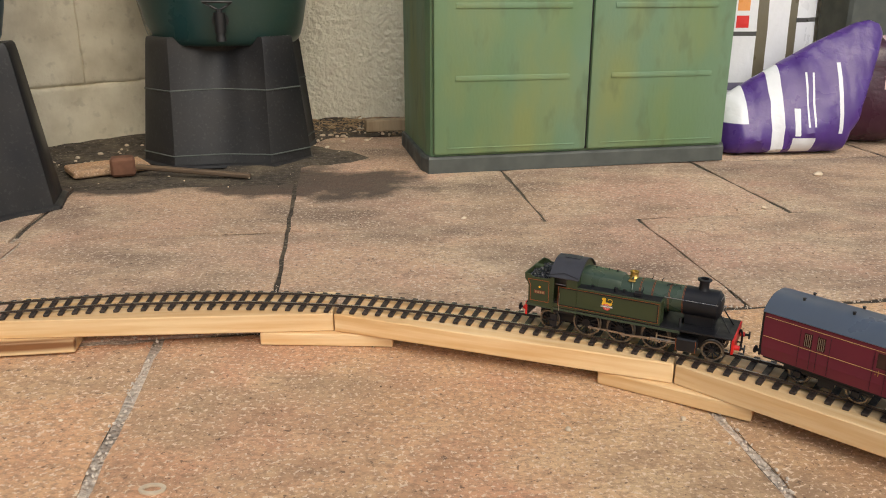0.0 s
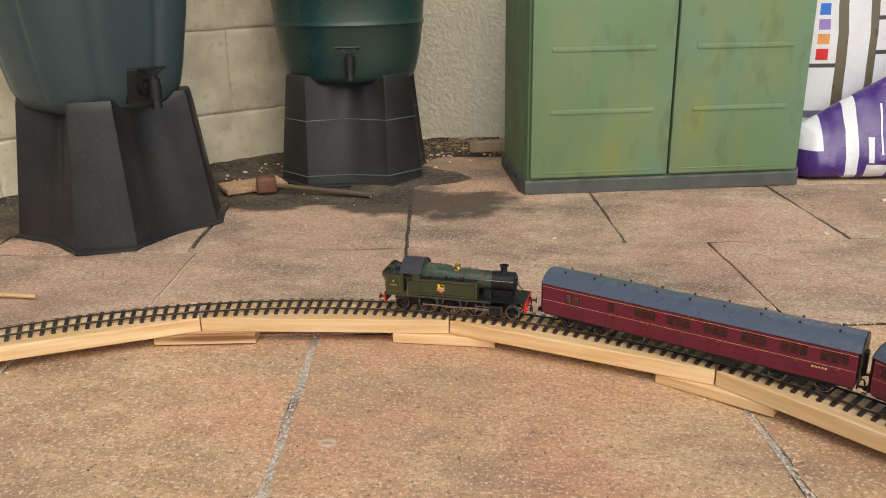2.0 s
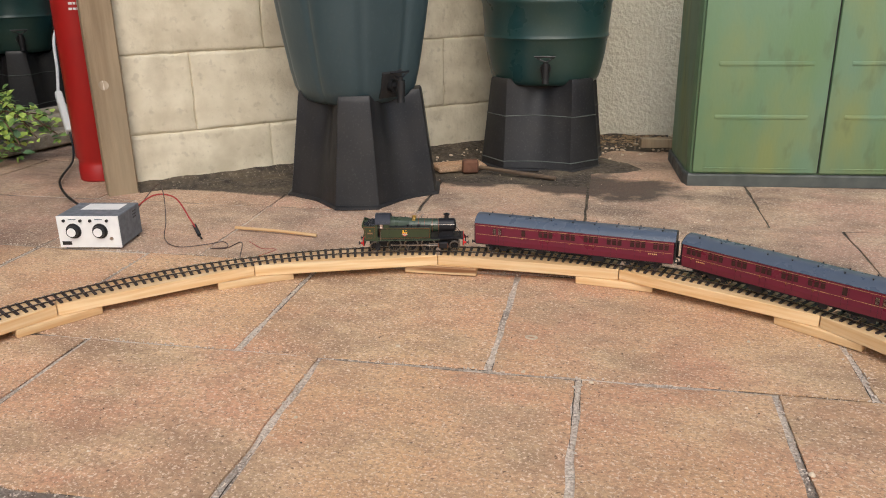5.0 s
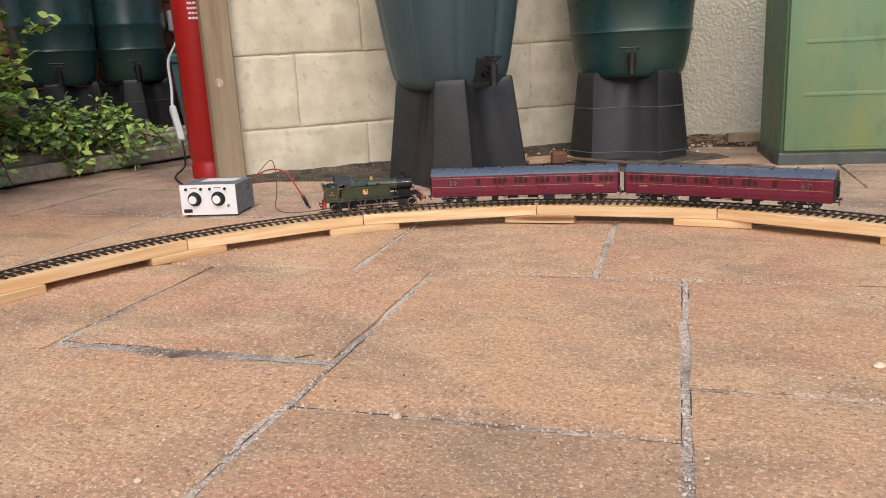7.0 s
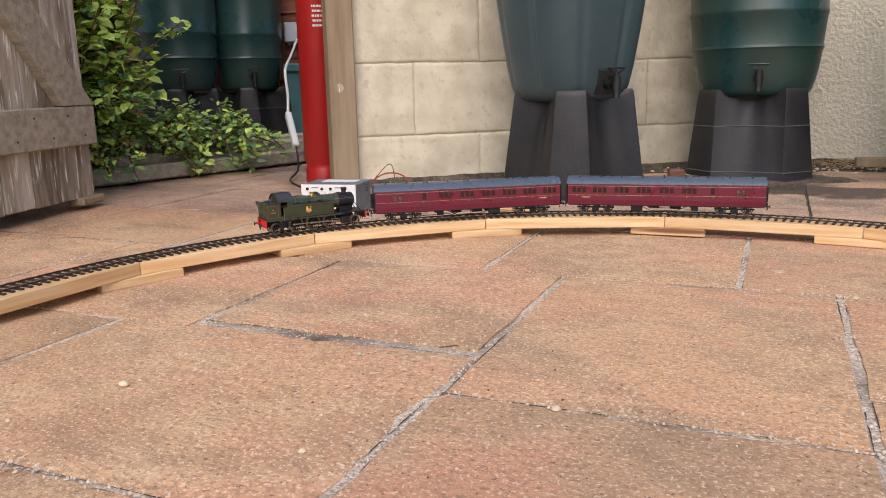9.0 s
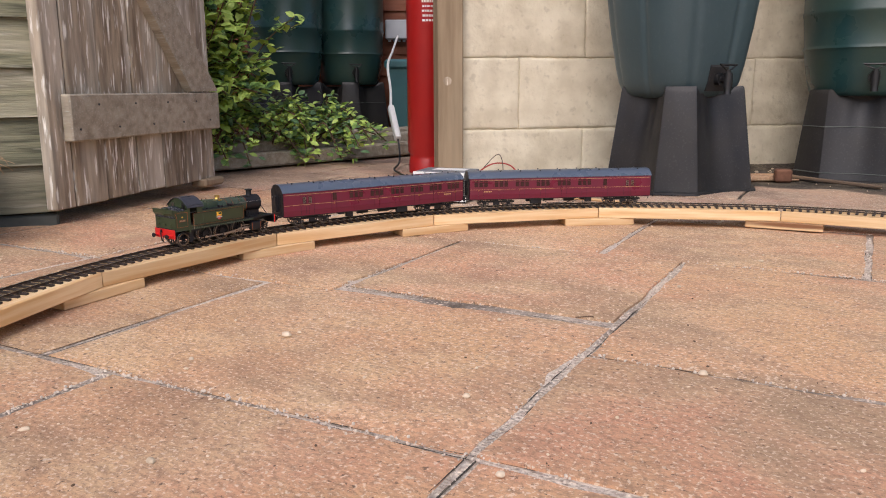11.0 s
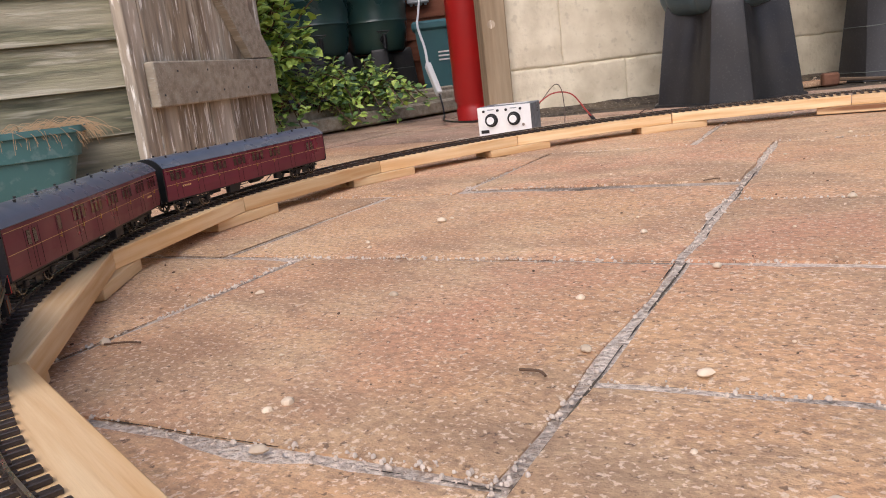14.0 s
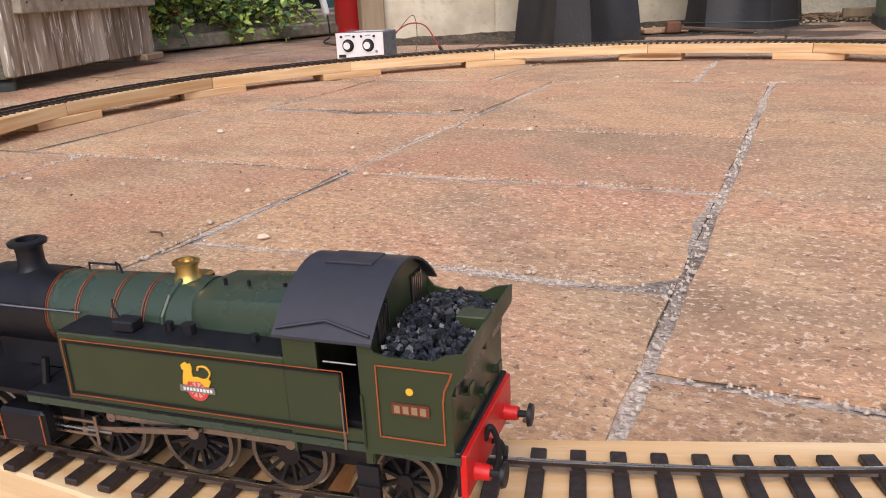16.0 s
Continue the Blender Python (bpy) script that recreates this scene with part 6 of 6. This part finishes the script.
M_CABLE = material("white_cable", (0.72, 0.72, 0.70), (0.62, 0.62, 0.60), 30, 0.3, 0.45)
cab_l = thing("extension_lead", "white cable with an inline switch hanging from a box", "cable")
bm = new_bm()
tube(bm, spline([(jx.x + 0.03, jx.y - 0.03, 0.615), (-2.45, 2.35, 0.52), (-2.30, 2.12, 0.44), (-2.16, 1.96, 0.33), (-2.09, 1.87, 0.25)], 8), 0.006, 8)
part("cable", bm, M_CABLE, cab_l)
bm = new_bm()
q = Vector((-1.985, 1.785, 0.115)) - Vector((-2.09, 1.87, 0.25))
mq = Matrix.Translation(Vector((-2.09, 1.87, 0.25))) @ q.to_track_quat("Z", "Y").to_matrix().to_4x4()
box(bm, -0.013, 0.013, -0.016, 0.016, 0.0, q.length, 0.004, m=mq)
part("inline_switch", bm, M_CABLE, cab_l, "white moulded inline switch")
bm = new_bm()
tube(bm, spline([(-1.985, 1.785, 0.115), (-1.95, 1.75, 0.06), (-1.90, 1.68, 0.025), (-1.72, 1.42, 0.024), (-1.45, 1.20, 0.03), (-1.22, 1.10, 0.05)], 8), 0.004, 8)
part("cable_tail", bm, M_BLACK, cab_l)
M_BIN = material("blue_green_bin_plastic", (0.035, 0.12, 0.135), (0.03, 0.095, 0.11), 10, 0.5, 0.45)
bin_ = thing("storage_bin", "blue-green plastic storage bin with a lid", "bin", pose(-2.40, 2.56, 0.11, 0, 0, 35))
bm = new_bm()
loft(bm, [[(x * k, y * k, z) for x, y in ((-0.19, -0.14), (0.19, -0.14), (0.19, 0.14), (-0.19, 0.14))] for z, k in ((0.0, 0.86), (0.32, 1.0))])
part("tub", bm, M_BIN, bin_)
bm = new_bm()
box(bm, -0.205, 0.205, -0.155, 0.155, 0.32, 0.37, 0.012)
part("lid", bm, M_BIN, bin_)
bm = new_bm()
for k in range(3):
    box(bm, -0.08, 0.06 - 0.03 * k, -0.1385, -0.1365, 0.20 - 0.02 * k, 0.208 - 0.02 * k)
part("print_row", bm, M_WHITE, bin_)

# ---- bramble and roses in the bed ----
# Pale green paints young and sunlit leaves, dark green paints leaves in shade.
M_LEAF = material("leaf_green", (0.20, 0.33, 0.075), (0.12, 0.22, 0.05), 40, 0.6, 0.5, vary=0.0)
M_LEAFLIGHT = material("young_lit_leaf_green", (0.50, 0.64, 0.13), (0.36, 0.52, 0.10), 40, 0.6, 0.42)
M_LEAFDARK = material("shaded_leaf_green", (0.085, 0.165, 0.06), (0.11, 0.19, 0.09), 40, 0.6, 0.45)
M_STEM = material("brown_stem", (0.13, 0.075, 0.04), (0.09, 0.05, 0.03), 40, 0.6, 0.8)
M_PETAL = material("faded_red_petal", (0.45, 0.05, 0.03), (0.35, 0.06, 0.04), 60, 0.5, 0.6)


def leaf(bm, p, d, up, size):
    d = d.normalized()
    s = d.cross(up)
    if s.length < 1e-4:
        return
    s.normalize()
    n = s.cross(d).normalized()
    a = [p, p + d * size * 0.35 + s * size * 0.30 + n * size * 0.06, p + d * size * 0.70 + s * size * 0.24 + n * size * 0.05, p + d * size - n * size * 0.10,
         p + d * size * 0.70 - s * size * 0.24 + n * size * 0.05, p + d * size * 0.35 - s * size * 0.30 + n * size * 0.06]
    mid1, mid2 = p + d * size * 0.38, p + d * size * 0.72
    v = [bm.verts.new(q) for q in a] + [bm.verts.new(mid1), bm.verts.new(mid2)]
    for f in ((0, 6, 1), (1, 6, 7, 2), (2, 7, 3), (0, 5, 6), (5, 4, 7, 6), (4, 3, 7)):
        bm.faces.new([v[i] for i in f])


def bush(name, label, bases, reach, count, seed, size, zlim, drop=False):
    b = thing(name, label, "shrub")
    rnd = random.Random(seed)
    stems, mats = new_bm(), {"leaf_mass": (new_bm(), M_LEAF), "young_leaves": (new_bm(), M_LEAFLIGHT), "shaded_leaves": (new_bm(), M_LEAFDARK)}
    for k in range(count):
        base = Vector(rnd.choice(bases)) + Vector((rnd.uniform(-0.08, 0.08), rnd.uniform(-0.12, 0.12), 0))
        tip = base + Vector((rnd.uniform(-0.4, 0.9) * reach, rnd.uniform(-0.8, 0.8) * reach, rnd.uniform(0.1, zlim)))
        if drop and rnd.random() < 0.5:
            tip.z = rnd.uniform(0.03, 0.16)
            tip += Vector((0.10, 0.03, 0))
        mid = (base + tip) / 2 + Vector((0, 0, rnd.uniform(0.04, 0.14)))
        pts = spline([base, mid, tip], 7)
        tube(stems, pts, 0.003, 4)
        for p in pts[3:]:
            for j in range(rnd.choice((2, 3, 4, 5))):
                d = Vector((rnd.uniform(-1, 1), rnd.uniform(-1, 1), rnd.uniform(-0.4, 0.5)))
                up = Vector((rnd.uniform(-0.5, 0.9), rnd.uniform(-0.9, 0.3), 1.0))
                q = p + Vector((rnd.uniform(-1, 1), rnd.uniform(-1, 1), rnd.uniform(-1, 1))) * 0.03
                q.z = max(q.z, 0.03)
                # High leaves on the patio side are painted lit more often.
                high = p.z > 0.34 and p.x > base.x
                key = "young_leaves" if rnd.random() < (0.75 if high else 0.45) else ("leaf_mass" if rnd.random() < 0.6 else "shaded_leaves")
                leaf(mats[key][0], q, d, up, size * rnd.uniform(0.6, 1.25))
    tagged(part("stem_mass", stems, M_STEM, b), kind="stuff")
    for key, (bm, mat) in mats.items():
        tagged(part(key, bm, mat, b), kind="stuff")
    return b


rose = bush("rose_bush", "leafy rose bush with pale green young leaves", [(-2.45, 1.00, 0.1), (-2.52, 1.15, 0.1), (-2.50, 0.85, 0.1), (-2.58, 1.05, 0.1)], 0.27, 300, 31, 0.058, 0.95)
bush("bramble", "low trailing bramble spilling over the timber edging", [(-2.46, 1.15, 0.1), (-2.42, 1.35, 0.1), (-2.38, 1.55, 0.1), (-2.36, 1.72, 0.1), (-2.50, 0.95, 0.1)], 0.19, 60, 32, 0.038, 0.13, True)
bush("hedge", "dark evergreen hedge filling the back of the bed", [(-3.1, 0.8, 0.1), (-3.0, 1.05, 0.1), (-3.2, 1.2, 0.1), (-3.1, 0.5, 0.1)], 0.32, 150, 33, 0.075, 1.5)
bm = new_bm()
rnd = random.Random(40)
for k in range(14):
    d = Vector((rnd.uniform(-1, 1), rnd.uniform(-1, 1), rnd.uniform(-0.3, 1)))
    leaf(bm, Vector((-2.33, 1.12, 0.62)), d, Vector((0.2, 0.1, 1)), 0.03)
part("flower", bm, M_PETAL, rose, "faded red rose bloom")
bm = new_bm()
cyl(bm, (0, 0, 0), (0, 0, 0.20), 0.085, 0.11, n=24)
cyl(bm, (0, 0, 0.20), (0, 0, 0.23), 0.12, 0.12, n=24)
tp = part("terracotta_pot", bm, material("terracotta", (0.45, 0.24, 0.09), (0.36, 0.19, 0.08), 12, 0.6, 0.8, 0.0008, 60), smooth=True)
tp.matrix_basis = pose(-2.62, 0.72, 0.10)
tagged(tp, "ochre terracotta pot half hidden by leaves", "plant pot")

# ---- soil, gravel and litter along the wall ----
bm = new_bm()
cols = []
for i in range(61):
    t = i / 60
    base = LEFT_END.lerp(CORNER, t * 1.5) if t < 0.6667 else CORNER + RIGHT_DIR * ((t - 0.6667) * 1.6)
    nrm = Vector((dw.y, -dw.x, 0)) if t < 0.6667 else Vector((RIGHT_DIR.y, -RIGHT_DIR.x, 0))
    wdt = 0.055 + 0.66 * math.exp(-((t - 0.66) / 0.17) ** 2) + 0.05 * noise.noise((t * 9, 3, 1))
    row = []
    for j in range(11):
        p = base + nrm * wdt * j / 10
        row.append(bm.verts.new((p.x, p.y, rise(p.x, p.y) + 0.004 + 0.022 * (1 - j / 10) ** 2.5 + 0.006 * noise.noise((p.x * 20, p.y * 20, 1)) - (0.012 if j == 10 else 0))))
    cols.append(row)
for a, b in zip(cols, cols[1:]):
    for j in range(10):
        bm.faces.new((a[j], a[j + 1], b[j + 1], b[j]))
tagged(part("soil_strip", bm, M_SOIL, smooth=True), "damp dark soil and moss along the wall foot", "soil", kind="structure")


def pebble(bm, p, r, rnd, flat=0.55):
    m = Matrix.Translation(p) @ Matrix.Rotation(rnd.uniform(0, 6.28), 4, "Z")
    st = rnd.uniform(1.0, 1.7)
    top = []
    rings = []
    for z, k in ((0.0, 0.75), (0.35, 1.0), (0.8, 0.75), (1.0, 0.35)):
        rings.append([m @ Vector((r * st * k * math.cos(a) * rnd.uniform(0.85, 1.1), r * k * math.sin(a) * rnd.uniform(0.85, 1.1), z * r * 2 * flat)) for a in [6.283 * i / 7 for i in range(7)]])
    loft(bm, rings)


STONES = [(0.434, 0.822, 5), (-0.266, 0.334, 5), (-0.108, -0.06, 8), (-0.625, -0.225, 8), (-0.302, -0.271, 6), (-0.654, -0.36, 5), (-0.456, -0.56, 6), (-0.62, -0.588, 5), (-0.266, -0.529, 6), (-0.648, -0.759, 8),
          (-0.209, -0.645, 6), (-0.02, -0.796, 7), (0.004, -0.833, 7), (-0.116, -0.664, 6), (-0.18, -0.405, 6), (0.30, -0.55, 5), (0.03, -0.66, 6), (0.015, -0.665, 5), (-0.365, -0.80, 7), (-0.37, -0.815, 5), (0.56, 0.84, 5), (0.17, 0.58, 5),
          (0.36, 1.60, 6), (0.46, -0.62, 7), (0.50, 0.40, 7), (0.42, 0.25, 9), (0.47, 0.30, 6), (-0.42, 0.0, 5), (-0.52, 0.16, 4), (0.08, 0.02, 4), (-0.33, -0.86, 6), (0.64, 0.58, 6), (-0.20, 0.62, 5), (0.05, 0.585, 5), (0.98, 1.66, 6), (1.23, 1.95, 12)]
rnd = random.Random(77)
for x, y, r in STONES:
    bm = new_bm()
    pebble(bm, Vector((x, y, rise(x, y) - 0.0005)), r * 0.00072, rnd)
    tagged(part("pebble", bm, M_STONE, smooth=True), "small pale gravel stone lying on the paving", "pebble", "stray gravel stones")
bm = new_bm()
for k in range(420):
    t = rnd.random()
    if t < 0.5:
        s = rnd.uniform(0.35, 1.0)
        p = LEFT_END.lerp(CORNER, s) + Vector((dw.y, -dw.x, 0)) * abs(rnd.gauss(0, 0.11))
    else:
        p = CORNER + RIGHT_DIR * rnd.uniform(0.0, 0.55) + Vector((RIGHT_DIR.y, -RIGHT_DIR.x, 0)) * abs(rnd.gauss(0, 0.16))
    pebble(bm, Vector((p.x, p.y, rise(p.x, p.y) + rnd.uniform(0.0, 0.012))), rnd.choice((0.0025, 0.003, 0.004, 0.006)), rnd)
tagged(part("gravel", bm, M_STONE), "pale gravel and chippings along the wall foot", "gravel", kind="stuff")
bm = new_bm()
for k in range(700):
    a, q = rnd.uniform(0, 6.283), 2.0 * math.sqrt(rnd.random())
    x, y = q * math.cos(a), q * math.sin(a)
    if y > 1.75 and x > 0.2 or (x < -1.3 and y > 1.0):
        continue
    pebble(bm, Vector((x, y, rise(x, y) + 0.0002)), rnd.choice((0.0009, 0.0012, 0.0016, 0.0022)), rnd)
tagged(part("grit", bm, M_STONE), "fine scattered grit on the slabs", "grit", kind="stuff")
bm = new_bm()
for k in range(1100):
    a, q = rnd.uniform(0, 6.283), 1.9 * math.sqrt(rnd.random())
    x, y = q * math.cos(a), q * math.sin(a)
    if y > 1.75 and x > 0.2 or (x < -1.3 and y > 1.0) or noise.noise((x * 2.5, y * 2.5, 9)) < rnd.uniform(-0.4, 0.4):
        continue
    pebble(bm, Vector((x, y, rise(x, y) + 0.0001)), rnd.choice((0.0006, 0.0008, 0.0011, 0.0015)), rnd)
tagged(part("dirt_specks", bm, M_STEM), "dark specks of soil scattered on the slabs", "dirt", kind="stuff")
# crumbs of broken mortar along the joints
bm = new_bm()
for u0, u1, v0, v1 in SLABS:
    for a, b in (((u0, v0), (u1, v0)), ((u0, v0), (u0, v1))):
        L = math.hypot(b[0] - a[0], b[1] - a[1])
        for k in range(int(L * 420)):
            t = rnd.random()
            x, y = uv_to_xy(a[0] + (b[0] - a[0]) * t + rnd.gauss(0, 0.004), a[1] + (b[1] - a[1]) * t + rnd.gauss(0, 0.0045))
            if y > 1.25 or math.hypot(x, y) > 1.7 or noise.noise((x * 4, y * 4, 5)) < rnd.uniform(-0.45, 0.35):
                continue
            pebble(bm, Vector((x, y, rise(x, y) - 0.0018)), rnd.choice((0.0005, 0.0006, 0.0008, 0.0008, 0.0011, 0.0016)), rnd, 0.9)
tagged(part("mortar_crumbs", bm, M_CRUMB := material("mortar_crumb", (0.76, 0.66, 0.55), (0.42, 0.34, 0.27), 150, 0.9, 0.95)), "pale crumbs of broken mortar in the joints", "mortar", kind="stuff")
# dark cracks where the mortar has shrunk from the slabs
bm = new_bm()
for k, (u0, u1, v0, v1) in enumerate(SLABS):
    for along, fixed, lo, hi, gap in (("u", v0, u0, u1, 0.0040), ("u", v1, u0, u1, -0.0040), ("v", u0, v0, v1, 0.0054), ("v", u1, v0, v1, -0.0054)):
        n = max(2, int((hi - lo) / 0.012))
        last = None
        for i in range(n + 1):
            q = lo + (hi - lo) * i / n
            a = noise.noise((q * 4.3 + k, fixed * 7, 2.5)) + 0.6 * noise.noise((q * 38, fixed * 9 + k, 5)) - 0.06
            wide = 0.0005 + min(0.0018, 0.0034 * max(0.0, a))
            mid = fixed + gap + 0.0012 * noise.noise((q * 40, fixed * 5, k))
            ends = [(q, mid - wide / 2), (q, mid + wide / 2)] if along == "u" else [(mid - wide / 2, q), (mid + wide / 2, q)]
            pair = []
            for u, v in ends:
                x, y = uv_to_xy(u, v)
                pair.append(bm.verts.new((x, y, rise(x, y) - 0.0026)))
            if last and a > 0.02:
                bm.faces.new((last[0], pair[0], pair[1], last[1]))
            last = pair
tagged(part("joint_cracks", bm, M_SOIL), "dark soil-filled cracks along the paving joints", "crack", kind="stuff")
bm = new_bm()
for k in range(900):
    p = CORNER + RIGHT_DIR * rnd.uniform(0.05, 0.72) + Vector((RIGHT_DIR.y, -RIGHT_DIR.x, 0)) * abs(rnd.gauss(0.04, 0.09))
    d = Vector((rnd.uniform(-1, 1), rnd.uniform(-1, 1), rnd.uniform(-0.05, 0.15))).normalized() * rnd.uniform(0.008, 0.028)
    z = rise(p.x, p.y) + rnd.uniform(0.008, 0.03)
    tube(bm, [Vector((p.x, p.y, z)), Vector((p.x, p.y, z)) + d], 0.0011, 3)
tagged(part("straw_litter", bm, M_STRAW), "dry straw and clippings heaped by the wall", "litter", kind="stuff")


def lying(name, label, cat, a, b, r, mat, flat=1.0):
    bm = new_bm()
    a, b = Vector(a), Vector(b)
    mid = (a + b) / 2 + Vector((0.004, 0.002, 0.001))
    tube(bm, spline([a, mid, b], 4), r, 6)
    tagged(part(name, bm, mat), label, cat)


lying("bamboo_cane", "thin pale bamboo cane lying on the paving", "cane", (-0.894, 1.174, 0.010), (-0.645, 1.175, 0.008), 0.0045, M_PINE)
lying("twig", "short dark twig on the paving", "twig", (-0.235, -0.700, 0.003), (-0.212, -0.705, 0.003), 0.0011, M_STEM)
lying("twig", "short dark twig beside a pebble", "twig", (-0.64, -0.765, 0.003), (-0.605, -0.750, 0.003), 0.0010, M_STEM)
lying("twig", "short dark twig on the paving", "twig", (-0.330, 0.065, 0.003), (-0.31, 0.083, 0.003), 0.0010, M_STEM)
bm = new_bm()
box(bm, -0.030, 0.255, -0.008, 0.008, 0.0, 0.012, 0.003)
st_ = part("timber_stake", bm, M_WETWOOD := material("wet_split_wood", (0.16, 0.105, 0.06), (0.07, 0.045, 0.03), 14, 0.8, 0.5, 0.001, 60, stretch=(0.5, 5, 5)))
st_.matrix_basis = pose(-0.385, 1.985, rise(-0.3, 2.0) + 0.012, 0, 3, -8)
tagged(st_, "split timber stake lying by the butt stand", "stake")
bm = new_bm()
box(bm, -0.028, 0.028, -0.022, 0.022, 0.0, 0.045, 0.006)
bk = part("brick_fragment", bm, material("old_brick", (0.17, 0.075, 0.04), (0.10, 0.045, 0.028), 30, 0.7, 0.9, 0.002, 60))
bk.matrix_basis = pose(-0.445, 1.985, rise(-0.4, 2.0), 0, 0, 20)
tagged(bk, "broken reddish brick piece on the soil", "brick")
bm = new_bm()
box(bm, -0.09, 0.09, -0.05, 0.05, 0.0, 0.018, 0.004)
fl = part("stone_offcut", bm, M_SLAB)
fl.matrix_basis = pose(-0.50, 2.03, rise(-0.5, 2.0), 0, 0, 35)
tagged(fl, "broken paving offcut by the butt stand", "stone")
bm = new_bm()
box(bm, -0.07, 0.07, -0.02, 0.02, 0.0, 0.035, 0.003)
tb = part("timber_block", bm, M_POST)
tb.matrix_basis = pose(0.17, 2.48, rise(0.2, 2.5) + 0.02, 0, 0, 13)
tagged(tb, "grey timber block at the wall foot", "wood block")
# an oval fibre washer on the slab
bm = new_bm()
loft(bm, [[(0.036 + (0.0105 + dr) * math.cos(a), 0.725 + (0.0065 + dr) * math.sin(a), z) for dr, z in ((0.002, 0.001), (0.002, 0.003), (-0.002, 0.003), (-0.002, 0.001))] for a in [6.283 * i / 24 for i in range(24)]], loop=True)
tagged(part("washer", bm, M_STONE, smooth=True), "pale oval washer lying on the slab", "washer")


# ---- many small pieces last ----
for k, s in enumerate(SLABS):
    slab(*s, k)
sleepers()
tagged(part("sleepers_far", bm_rest, M_SLEEPER, track), kind="stuff")
motions()
